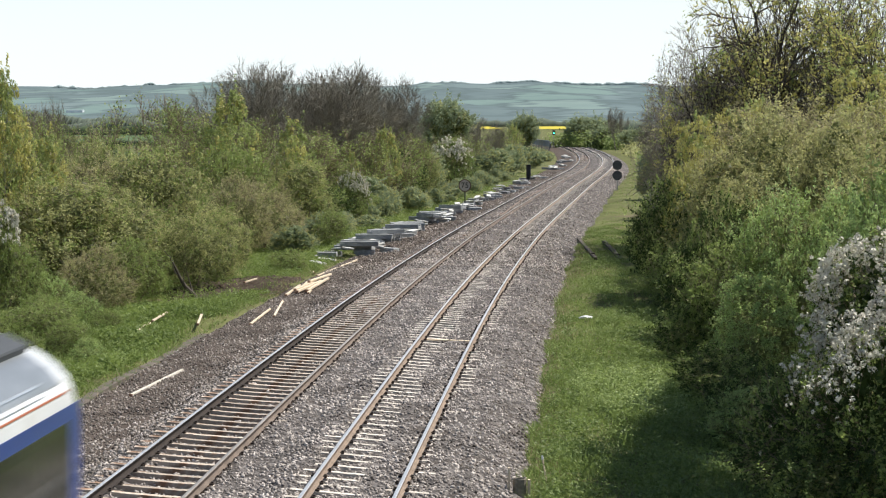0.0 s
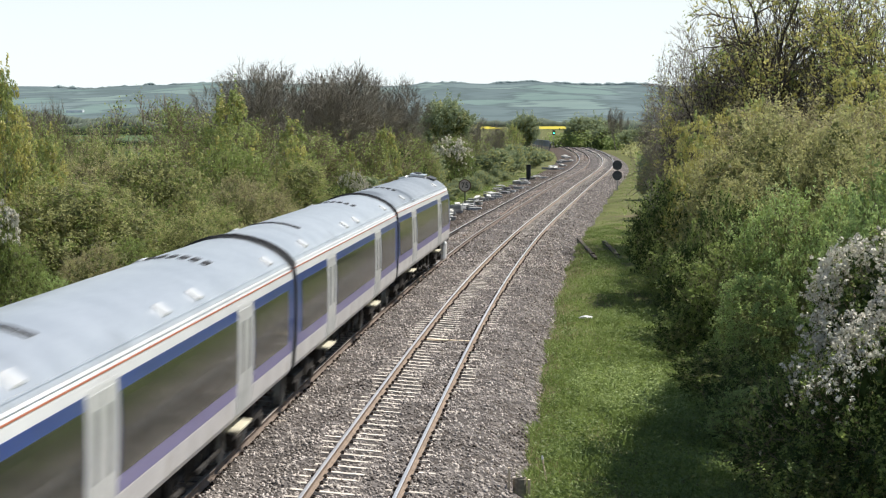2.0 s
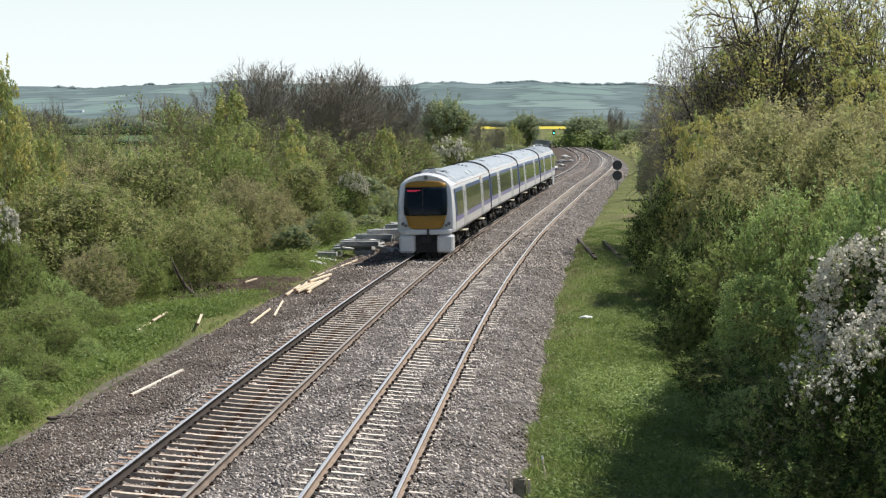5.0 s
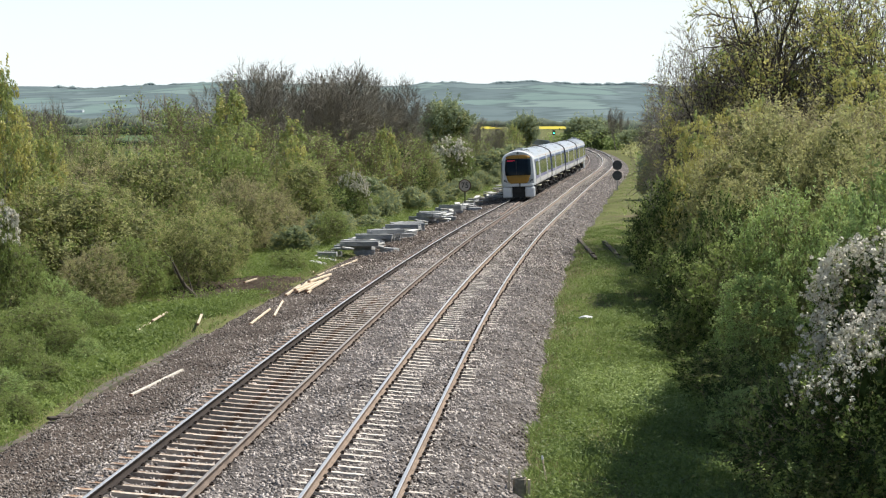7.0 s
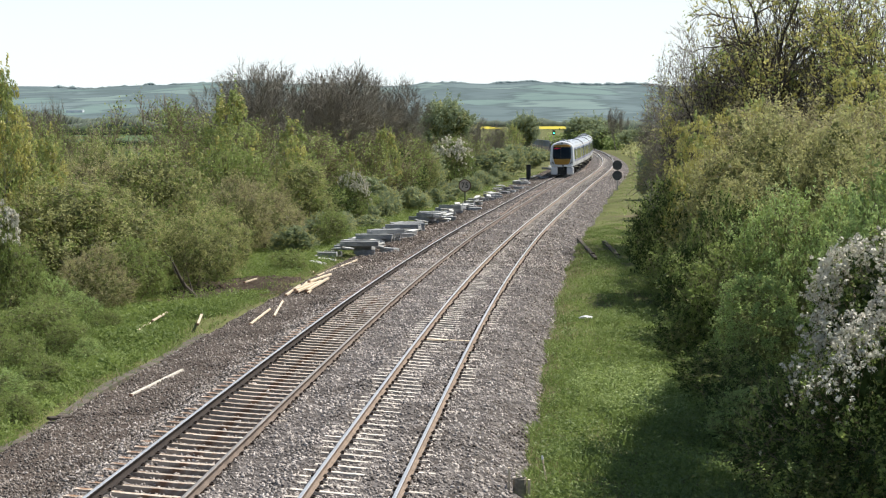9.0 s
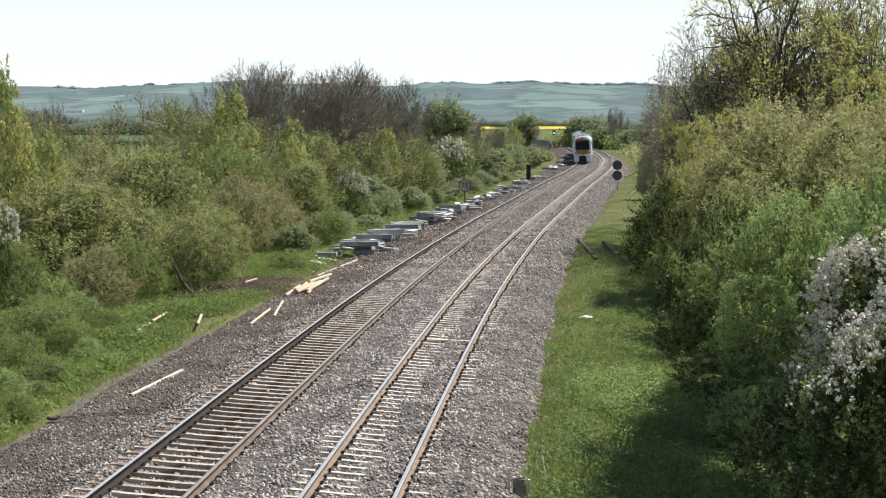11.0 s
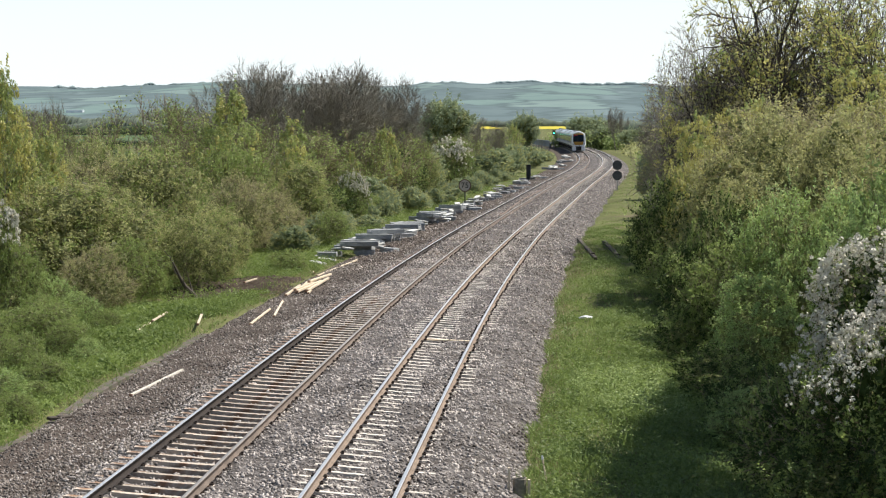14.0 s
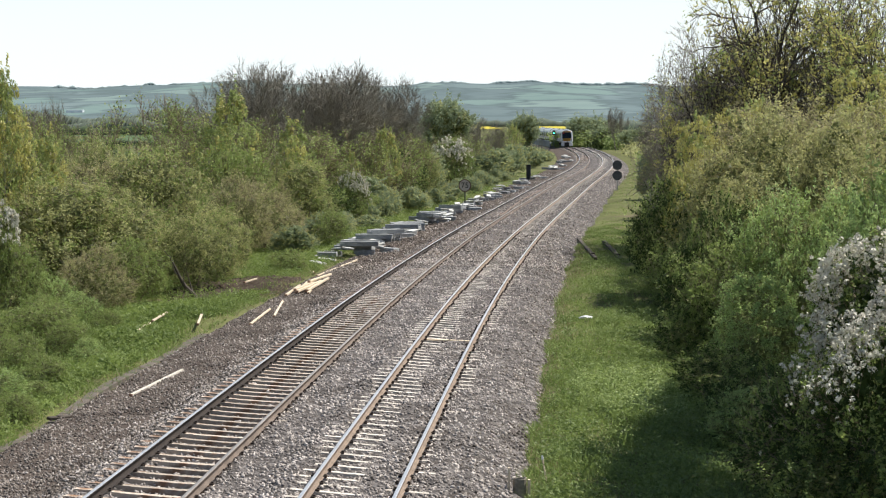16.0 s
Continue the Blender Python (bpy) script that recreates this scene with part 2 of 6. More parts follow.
    "sign_face": mat("faded_sign_face", (0.46, 0.395, 0.355), (0.58, 0.51, 0.46), 0.6, 0, 4, 40),
    "sign_ring": mat("sign_ring", (0.1, 0.05, 0.04), (0.16, 0.08, 0.06), 0.6, 0, 4, 40),
    "green_light": mat("green_aspect", (0.0, 0.3, 0.2), (0.0, 0.5, 0.3), 0.3, emit=((0.1, 1.0, 0.65), 3.0)),
    "bluegrey": mat("blue_grey_steel", (0.13, 0.15, 0.21), (0.21, 0.24, 0.31), 0.6, 0.2, 1, 10),
    "litter": mat("white_plastic", (0.7, 0.7, 0.7), (0.85, 0.85, 0.84), 0.5, 0, 4, 40),
    "shed": mat("pale_cladding", (0.6, 0.63, 0.66), (0.75, 0.77, 0.79), 0.5, 0, 0.1, 2),
}


# ---- mesh helpers ----
def mesh_from(name, verts, faces, mats, slots=None, smooth=False):
    me = bpy.data.meshes.new(name)
    verts = np.asarray(verts, dtype=np.float32)
    if isinstance(faces, np.ndarray):
        k = faces.shape[1]
        me.vertices.add(len(verts))
        me.vertices.foreach_set("co", verts.ravel())
        me.loops.add(faces.size)
        me.loops.foreach_set("vertex_index", faces.astype(np.int32).ravel())
        me.polygons.add(len(faces))
        me.polygons.foreach_set("loop_start", np.arange(0, faces.size, k, dtype=np.int32))
        me.update(calc_edges=True)
    else:
        me.from_pydata([tuple(map(float, v)) for v in verts], [], faces)
    for m in (mats if isinstance(mats, (list, tuple)) else [mats]):
        me.materials.append(m)
    if slots is not None:
        me.polygons.foreach_set("material_index", np.asarray(slots, dtype=np.int32))
    if smooth:
        me.polygons.foreach_set("use_smooth", np.ones(len(me.polygons), dtype=bool))
    return me


def child(ob, parent):
    if parent is not None:
        ob.parent = parent
    return ob


def part(name, bm, material, parent, label="", smooth=False):
    """One mesh object from a bmesh, under a thing or a part."""
    me = bpy.data.meshes.new(name)
    bmesh.ops.recalc_face_normals(bm, faces=bm.faces)
    bm.to_mesh(me)
    bm.free()
    me.materials.append(material)
    if smooth:
        me.polygons.foreach_set("use_smooth", np.ones(len(me.polygons), dtype=bool))
    ob = child(new(name, me), parent)
    return tagged(ob, label) if label else ob


def part_mesh(name, me, parent, m=None, label=""):
    ob = child(new(name, me), parent)
    if m is not None:
        ob.matrix_basis = m
    return tagged(ob, label) if label else ob


def box(bm, x0, x1, y0, y1, z0, z1, bevel=0.0, m=None):
    r = bmesh.ops.create_cube(bm, size=1.0)
    vs = r["verts"]
    bmesh.ops.scale(bm, vec=(x1 - x0, y1 - y0, z1 - z0), verts=vs)
    bmesh.ops.translate(bm, vec=((x0 + x1) / 2, (y0 + y1) / 2, (z0 + z1) / 2), verts=vs)
    if m is not None:
        bmesh.ops.transform(bm, matrix=m, verts=vs)
    if bevel:
        es = list({ed for v in vs for ed in v.link_edges})
        bmesh.ops.bevel(bm, geom=es, offset=bevel, segments=1, affect="EDGES", profile=0.5)
    return bm


def cyl(bm, r0, r1, p, q, n=10):
    """A tapered cylinder from p to q."""
    p, q = Vector(p), Vector(q)
    m = Matrix.Translation((p + q) / 2) @ (q - p).to_track_quat("Z", "Y").to_matrix().to_4x4()
    bmesh.ops.create_cone(bm, cap_ends=True, segments=n, radius1=r0, radius2=r1, depth=(q - p).length, matrix=m)
    return bm


def thing(name, m, label, category, group="", kind=""):
    ob = new(name)
    ob.empty_display_size = 0.2
    ob.matrix_basis = m
    return tagged(ob, label, category, group, kind)


# ---- the line of the railway: s metres along it, u metres to the right of the middle, z over the rail heads ----
STEP = 1.0
S = np.arange(-130.0, 700.0, STEP)
BEND = np.interp(S, [34, 40, 80, 120, 160, 200, 260, 330, 410, 700], [0.0, 0.000136, 0.0006, 0.000456, -0.00018, 0.000345, -0.00062, -0.00048, -0.00036, -0.0009], left=0.0)
HEAD = np.cumsum(BEND) * STEP
HEAD += radians(3.74) - np.interp(35.0, S, HEAD)
PX = np.cumsum(np.sin(HEAD)) * STEP
PY = np.cumsum(np.cos(HEAD)) * STEP
PX += -3.29 - np.interp(35.0, S, PX)
PY += 34.87 - np.interp(35.0, S, PY)
HALF = 1.770
GAUGE = 1.505


def cant(s):
    return np.interp(s, [35, 70, 110, 160, 220, 300], [0.074, 0.048, -0.026, -0.045, -0.008, -0.02])


def at(s, u, z=0.0):
    h = np.interp(s, S, HEAD)
    return np.array([np.interp(s, S, PX) + u * np.cos(h), np.interp(s, S, PY) - u * np.sin(h), z + 0.0 * s]).T


def to_su(x, y):
    x, y = np.atleast_1d(x).astype(float), np.atleast_1d(y).astype(float)
    i = np.clip(np.searchsorted(PY, y), 0, len(S) - 1)
    for _ in range(3):
        dx, dy = x - PX[i], y - PY[i]
        al = dx * np.sin(HEAD[i]) + dy * np.cos(HEAD[i])
        i = np.clip(i + np.round(al / STEP).astype(int), 0, len(S) - 1)
    dx, dy = x - PX[i], y - PY[i]
    al = dx * np.sin(HEAD[i]) + dy * np.cos(HEAD[i])
    return S[i] + al, dx * np.cos(HEAD[i]) - dy * np.sin(HEAD[i])


def low_high(s, side):
    """Height of a track's left (-1) or right (1) rail: the curve lifts the outer one."""
    c = cant(s)
    return np.where(side < 0, np.maximum(c, 0), np.maximum(-c, 0)) * GAUGE


def ground_z(x, y):
    s, u = to_su(x, y)
    u = u + np.where(u > 3, 0.22 * np.sin(s * 0.8 + 1) * np.sin(s * 0.23) + 0.1 * np.sin(s * 2.1), 0.0)
    z = np.interp(u, [-60, -30, -14, -9, -7, -6.2, -5.4, -4.5, 4.0, 4.8, 5.6, 8, 12, 40], [-1.4, -1.3, -1.0, -0.7, -0.55, -0.48, -0.75, -0.95, -0.95, -0.62, -0.5, -0.5, -0.45, -1.0])
    # tussocky verge
    z = z + np.where((u > 5.0) & (u < 9.5), 0.09 * np.sin(s * 1.1 + 0.7 * u) * np.sin(u * 1.9 + s * 0.35) + 0.07 * np.sin(s * 0.47 + 2.1), 0.0)
    n = np.sin(x * 0.71 + 1.3) * np.sin(y * 0.53) * 0.05 + np.sin(x * 0.23 - 0.4 * y) * 0.06
    return z + n


def track_frame(s, centre):
    """A track's own frame at s: x across, y along, z up, leaning with the cant; origin between the rail heads."""
    h, c = float(np.interp(s, S, HEAD)), float(cant(s))
    p = at(np.float64(s), centre)
    return Matrix.Translation((p[0], p[1], abs(c) * GAUGE / 2)) @ Matrix.Rotation(-h, 4, "Z") @ Matrix.Rotation(c, 4, "Y")


# ---- ground: one sheet to the foot of the hills ----
def build_ground():
    gx = np.concatenate([-np.geomspace(3800, 45, 26), np.arange(-42, 46, 1.0), np.geomspace(48, 3800, 26)])
    gy = np.concatenate([np.linspace(-400, 10, 12), np.arange(14, 130, 1.0), np.arange(132, 420, 4.0), np.geomspace(430, 4800, 30)])
    X, Y = np.meshgrid(gx, gy)
    Z = ground_z(X.ravel(), Y.ravel()).reshape(X.shape)
    far = np.clip((Y - 450) / 300, 0, 1)
    Z = Z * (1 - far) + far * -1.2
    V = np.stack([X, Y, Z], -1).reshape(-1, 3)
    w = len(gx)
    i = (np.arange(len(gy) - 1)[:, None] * w + np.arange(w - 1)).ravel()
    F = np.stack([i, i + 1, i + w + 1, i + w], 1)
    tagged(new("ground", mesh_from("ground", V, F, M["ground"], smooth=True)), "rough green lineside ground running out to fields", "ground", kind="structure")


build_ground()


# ---- hills on the skyline ----
def build_hills():
    # the field colours carry the blue-grey haze of distance
    m = mat("hillside_fields_haze_tint", (0.14, 0.19, 0.19), (0.195, 0.255, 0.242), 1.0, 0, 0.006, 0.05, spec=0.0, stain=(0.115, 0.155, 0.155), stain_scale=0.009, stain_at=0.55)
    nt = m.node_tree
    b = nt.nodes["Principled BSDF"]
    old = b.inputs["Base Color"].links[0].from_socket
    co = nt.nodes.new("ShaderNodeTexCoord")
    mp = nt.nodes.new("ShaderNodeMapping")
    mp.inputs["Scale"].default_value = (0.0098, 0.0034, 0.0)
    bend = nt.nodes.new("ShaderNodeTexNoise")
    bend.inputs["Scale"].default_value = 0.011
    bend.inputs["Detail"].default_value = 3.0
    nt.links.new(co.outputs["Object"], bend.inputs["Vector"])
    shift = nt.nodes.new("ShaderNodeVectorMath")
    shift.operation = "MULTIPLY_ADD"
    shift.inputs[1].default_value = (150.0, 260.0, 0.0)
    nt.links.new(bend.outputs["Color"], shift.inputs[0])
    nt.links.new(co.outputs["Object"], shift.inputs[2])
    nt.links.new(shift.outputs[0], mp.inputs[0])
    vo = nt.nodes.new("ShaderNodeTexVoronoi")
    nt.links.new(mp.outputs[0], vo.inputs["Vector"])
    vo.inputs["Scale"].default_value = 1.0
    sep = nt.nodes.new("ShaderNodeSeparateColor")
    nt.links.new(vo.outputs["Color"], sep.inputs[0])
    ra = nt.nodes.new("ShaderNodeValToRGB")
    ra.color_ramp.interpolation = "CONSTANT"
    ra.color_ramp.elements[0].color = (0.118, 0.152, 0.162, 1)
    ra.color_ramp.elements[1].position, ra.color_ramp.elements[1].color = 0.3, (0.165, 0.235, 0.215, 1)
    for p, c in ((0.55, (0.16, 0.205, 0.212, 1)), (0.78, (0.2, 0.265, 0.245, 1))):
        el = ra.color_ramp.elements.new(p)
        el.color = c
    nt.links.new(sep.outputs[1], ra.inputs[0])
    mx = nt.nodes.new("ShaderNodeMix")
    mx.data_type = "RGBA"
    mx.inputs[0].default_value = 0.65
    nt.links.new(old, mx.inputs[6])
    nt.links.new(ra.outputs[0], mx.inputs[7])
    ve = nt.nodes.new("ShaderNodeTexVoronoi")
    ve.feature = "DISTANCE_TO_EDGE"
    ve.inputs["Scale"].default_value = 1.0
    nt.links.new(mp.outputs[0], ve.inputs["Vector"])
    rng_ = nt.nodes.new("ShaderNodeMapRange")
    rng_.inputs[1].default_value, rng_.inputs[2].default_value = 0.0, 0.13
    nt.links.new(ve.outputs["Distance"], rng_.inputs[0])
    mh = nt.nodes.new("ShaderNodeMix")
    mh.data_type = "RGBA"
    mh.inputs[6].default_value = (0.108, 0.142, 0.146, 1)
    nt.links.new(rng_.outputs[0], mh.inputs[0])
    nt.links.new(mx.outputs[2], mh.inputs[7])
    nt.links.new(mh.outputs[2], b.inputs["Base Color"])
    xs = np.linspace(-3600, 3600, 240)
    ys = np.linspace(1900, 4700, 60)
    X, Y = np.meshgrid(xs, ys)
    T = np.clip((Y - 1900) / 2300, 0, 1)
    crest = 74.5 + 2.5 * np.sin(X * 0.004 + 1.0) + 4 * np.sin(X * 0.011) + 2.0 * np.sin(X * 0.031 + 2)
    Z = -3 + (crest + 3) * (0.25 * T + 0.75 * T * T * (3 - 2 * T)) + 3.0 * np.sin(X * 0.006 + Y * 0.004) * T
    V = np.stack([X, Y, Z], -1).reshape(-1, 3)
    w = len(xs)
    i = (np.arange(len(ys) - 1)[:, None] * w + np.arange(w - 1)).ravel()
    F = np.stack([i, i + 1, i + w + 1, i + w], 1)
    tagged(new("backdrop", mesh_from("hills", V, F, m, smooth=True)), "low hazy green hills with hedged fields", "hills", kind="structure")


build_hills()


# ---- ballast bed under both tracks ----
U_KNOTS = [-6.4, -6.1, -5.0, -4.4, -3.75, -3.15, -2.54, -2.3, -1.27, -1.03, -0.45, 0.45, 1.03, 1.3, 2.3, 2.54, 3.15, 3.6, 4.4, 5.1]


def ballast_z(s, u):
    """Height of the stone surface."""
    s, u = np.broadcast_arrays(np.asarray(s, float), np.asarray(u, float))
    c = cant(s)
    base = np.interp(u, U_KNOTS, [-0.7, -0.46, -0.42, -0.38, -0.31, -0.2, -0.2, -0.26, -0.26, -0.2, -0.178, -0.172, -0.2, -0.205, -0.175, -0.2, -0.176, -0.25, -0.55, -0.95])
    near = np.interp(s, [55, 80], [0.0, 1.0]) * ((u > -2.45) & (u < -1.1)) * 0.09
    lift = np.zeros_like(u)
    for ct in (-HALF, HALF):
        k = np.clip(1 - (np.abs(u - ct) - 1.3) / 0.5, 0, 1)
        lift += k * (np.abs(c) * GAUGE / 2 - c * (u - ct) * (np.abs(u - ct) < 1.8))
    n = (0.02 * np.sin(s * 2.3 + u * 3.1) * np.sin(u * 4.7 - s * 0.9) + 0.018 * np.sin(s * 0.83 + u) * np.sin(u * 1.9 + s * 0.37)) + 0.012 * np.sin(s * 1.91 + 7 * u) * np.sin(s * 0.43 - 3 * u) * (np.abs(u) > 3.2)
    v = u - HALF
    patch = np.sin(s * 0.31 + 1.1) + 0.7 * np.sin(s * 0.83) + 0.5 * np.sin(s * 1.7 + 2.0)
    heap = np.interp(v, [-0.62, -0.12, 0.12, 0.5, 0.66], [0.0, 0.012, 0.045, 0.045, 0.005]) * (0.85 + 0.3 * np.sin(s * 1.3) * np.sin(s * 0.47))
    heap = heap + np.interp(v, [0.8, 0.9, 1.3, 1.6], [0.0, 0.034, 0.045, 0.0]) * np.clip(0.55 + 0.5 * patch, 0, 1)
    heap = heap + np.interp(v, [-1.6, -1.3, -1.12, -1.0], [0.0, 0.04, 0.03, 0.0]) * np.clip(0.6 + 0.5 * np.sin(s * 0.57), 0, 1)
    heap = heap + np.interp(u + HALF, [0.8, 0.9, 1.3, 1.6], [0.0, 0.045, 0.055, 0.0])
    return base + near + lift + n + heap


def build_ballast():
    ss = np.concatenate([np.arange(-120, 30, 5.0), np.arange(30, 110, 0.4), np.arange(110, 640, 2.0)])
    uu = np.unique(np.concatenate([U_KNOTS, np.arange(-6.4, 5.1, 0.2)]))
    Sg, Ug = np.meshgrid(ss, uu, indexing="ij")
    Z = ballast_z(Sg, Ug)
    P = at(Sg.ravel(), Ug.ravel())
    P[:, 2] = Z.ravel()
    w = len(uu)
    i = (np.arange(len(ss) - 1)[:, None] * w + np.arange(w - 1)).ravel()
    F = np.stack([i, i + 1, i + w + 1, i + w], 1)
    mid = ((uu[:-1] + uu[1:]) / 2)
    slot = np.tile((mid < -3.3).astype(int), len(ss) - 1)
    bed = tagged(new("ballast_bed", mesh_from("ballast_bed", P, F, [M["ballast"], M["cess"]], slot)), "grey crushed stone railway ballast with dark brown cess", "ballast", kind="structure")
    rng = np.random.default_rng(5)
    n = 44000
    s = 32 + (95 - 32) * rng.random(n) ** 1.5
    u = np.where(rng.random(n) < 0.28, rng.uniform(-6.2, -3.1, n), rng.uniform(-6.2, 4.7, n))
    on_rail = np.zeros(n, bool)
    for r in (-HALF - GAUGE / 2, -HALF + GAUGE / 2, HALF - GAUGE / 2, HALF + GAUGE / 2):
        on_rail |= np.abs(u - r) < 0.1
    keep = ~on_rail
    s, u = s[keep], u[keep]
    n = len(s)
    c = at(s, u)
    c[:, 2] = ballast_z(s, u) + 0.005
    size = rng.uniform(0.022, 0.05, n) * np.where(u < -3.9, 0.8, 1.0)
    octa = np.array([[1, 0, 0], [-1, 0, 0], [0, 1, 0], [0, -1, 0], [0, 0, 1], [0, 0, -1]], float)
    V = octa[None] * rng.uniform(0.6, 1.4, (n, 6, 3)) + rng.normal(0, 0.25, (n, 6, 3))
    q = rng.normal(size=(n, 4))
    q /= np.linalg.norm(q, axis=1)[:, None]
    a, b, cc, d = q.T
    R = np.stack([1 - 2 * (cc * cc + d * d), 2 * (b * cc - a * d), 2 * (b * d + a * cc), 2 * (b * cc + a * d), 1 - 2 * (b * b + d * d), 2 * (cc * d - a * b), 2 * (b * d - a * cc), 2 * (cc * d + a * b), 1 - 2 * (b * b + cc * cc)], 1).reshape(n, 3, 3)
    V = np.einsum("nij,nkj->nki", R, V) * size[:, None, None] + c[:, None, :]
    tri = np.array([[0, 2, 4], [2, 1, 4], [1, 3, 4], [3, 0, 4], [2, 0, 5], [1, 2, 5], [3, 1, 5], [0, 3, 5]])
    F = (np.arange(n)[:, None, None] * 6 + tri[None]).reshape(-1, 3)
    grimy = np.clip((u - 3.2) / 1.2, 0, 1) * (0.45 + 0.4 * np.sin(s * 0.9) * np.sin(s * 0.37 + u))
    slot = np.repeat(np.where(u < -3.1, rng.random(n) < np.interp(u, [-4.6, -3.1], [0.88, 0.5]), rng.random(n) < grimy).astype(int), 8)
    tagged(child(new("ballast_stones", mesh_from("ballast_stones", V.reshape(-1, 3), F, [M["stones"], M["cess_stones"]], slot)), bed), "loose angular ballast stones", kind="stuff")
    # farther off, sparser and coarser
    n = 32000
    s = 90 + 170 * rng.random(n) ** 1.3
    u = rng.uniform(-6.0, 4.6, n)
    for r in (-HALF - GAUGE / 2, -HALF + GAUGE / 2, HALF - GAUGE / 2, HALF + GAUGE / 2):
        keep = np.abs(u - r) > 0.12
        s, u = s[keep], u[keep]
    n = len(s)
    c = at(s, u)
    c[:, 2] = ballast_z(s, u) + 0.01
    V = rng.normal(0, 1, (n, 4, 3))
    V = (V / np.linalg.norm(V, axis=2)[:, :, None]) * rng.uniform(0.05, 0.095, n)[:, None, None] + c[:, None, :]
    F = (np.arange(n)[:, None, None] * 4 + np.array([[0, 1, 2], [0, 2, 3], [0, 3, 1], [1, 3, 2]])[None]).reshape(-1, 3)
    slot = np.repeat(np.where(u < -3.1, rng.random(n) < 0.75, rng.random(n) < 0.3).astype(int), 4)
    tagged(child(new("far_stones", mesh_from("far_stones", V.reshape(-1, 3), F, [M["stones"], M["cess_stones"]], slot)), bed), "coarse ballast stones farther along", kind="stuff")


build_ballast()


# ---- tracks ----
def rail_mesh(centre, side, s0, s1, side_mat):
    prof = np.array([(-0.036, -0.004), (-0.028, 0.0), (0.028, 0.0), (0.036, -0.004), (0.036, -0.036), (0.011, -0.05), (0.011, -0.13), (0.07, -0.148), (0.07, -0.159), (-0.07, -0.159), (-0.07, -0.148), (-0.011, -0.13), (-0.011, -0.05), (-0.036, -0.036)])
    ss = np.concatenate([np.arange(s0, 30, 6.0), np.arange(30, 640, 1.5)])
    ss = ss[(ss >= s0) & (ss <= s1)]
    k = len(prof)
    u = centre + side * GAUGE / 2
    V = []
    for s in ss:
        h = float(low_high(s, side))
        P = at(np.full(k, s), u + prof[:, 0])
        P[:, 2] = h + prof[:, 1]
        V.append(P)
    V = np.concatenate(V)
    i = np.arange(len(ss) - 1)[:, None] * k
    j = np.arange(k)
    F = np.stack([i + j, i + (j + 1) % k, i + k + (j + 1) % k, i + k + j], -1).reshape(-1, 4)
    slot = np.tile((j > 2).astype(int), len(ss) - 1)
    slot[np.tile(j == k - 1, len(ss) - 1)] = 1
    return mesh_from("rail", V, F, [M["rail_dull" if centre < 0 < side else "rail_top"], side_mat], slot)


def sleeper_mesh(name, material, half, h, w=0.125):
    bm = bmesh.new()
    for x0, x1, zt in ((-half, -0.45, 0.0), (-0.45, 0.45, -0.006), (0.45, half, 0.0)):
        box(bm, x0, x1, -w, w, -h, zt)
    bmesh.ops.remove_doubles(bm, verts=bm.verts, dist=0.0005)
    me = bpy.data.meshes.new(name)
    bm.to_mesh(me)
    bm.free()
    me.materials.append(material)
    return me


def clip_mesh():
    bm = bmesh.new()
    for x in (-0.105, 0.105):
        box(bm, x - 0.035, x + 0.035, -0.06, 0.06, 0.0, 0.035)
        box(bm, x - 0.015, x + 0.03, -0.03, 0.03, 0.03, 0.06)
    box(bm, -0.12, 0.12, -0.07, 0.07, -0.004, 0.006)
    me = bpy.data.meshes.new("rail_clip")
    bm.to_mesh(me)
    bm.free()
    me.materials.append(M["clip"])
    return me


def build_track(centre, side_mat, sleeper_mat, label, phase):
    tr = thing("railway_track", Matrix.Identity(4), label, "railway track", "pair of tracks")
    for side in (-1, 1):
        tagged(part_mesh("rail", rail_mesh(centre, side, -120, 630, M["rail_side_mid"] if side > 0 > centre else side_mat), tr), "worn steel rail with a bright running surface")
    one, clip = sleeper_mesh("sleeper", sleeper_mat, 1.25, 0.16, 0.08 if centre < 0 else 0.075), clip_mesh()
    rng = random.Random(3 + int(centre > 0))
    count, s = 0, 32.0 + phase
    rest = []
    while s < 470:
        m = track_frame(s, centre) @ pose(rng.uniform(-0.03, 0.03), 0, -0.163, 0, 0, rng.uniform(-0.5, 0.5))
        if count < 300:
            sl = part_mesh("sleeper", one, tr, m)
            if count < 130:
                for x in (-GAUGE / 2, GAUGE / 2):
                    part_mesh("rail_clip", clip, sl, pose(x, 0, 0.001))
        else:
            rest.append(m)
        count += 1
        s += 0.656
    rest += [track_frame(s, centre) @ pose(0, 0, -0.163) for s in np.arange(-118.0, 32.0 + phase - 0.3, 0.656)]
    V = np.array([[v.co[:] for v in one.vertices]])[0]
    Fs = [list(p.vertices) for p in one.polygons]
    W, FF = [], []
    for m in rest:
        b = len(W)
        W += [tuple(m @ Vector(v)) for v in V]
        FF += [[b + i for i in f] for f in Fs]
    if W:
        tagged(part_mesh("sleeper_row", mesh_from("sleeper_row", W, FF, sleeper_mat), tr), "sleepers of the track beyond the nearer stretch", kind="stuff")


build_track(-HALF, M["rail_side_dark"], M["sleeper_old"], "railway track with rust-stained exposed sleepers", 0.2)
build_track(HALF, M["rail_side"], M["sleeper"], "railway track with pale sleepers half buried in ballast", 0.45)


# ---- trees and bushes ----
def tube(V, F, p, q, r0, r1, n=3):
    d = (q - p)
    if d.length < 1e-4:
        return
    d.normalize()
    a = d.orthogonal().normalized()
    b = d.cross(a)
    i = len(V)
    for c, r in ((p, r0), (q, r1)):
        for k in range(n):
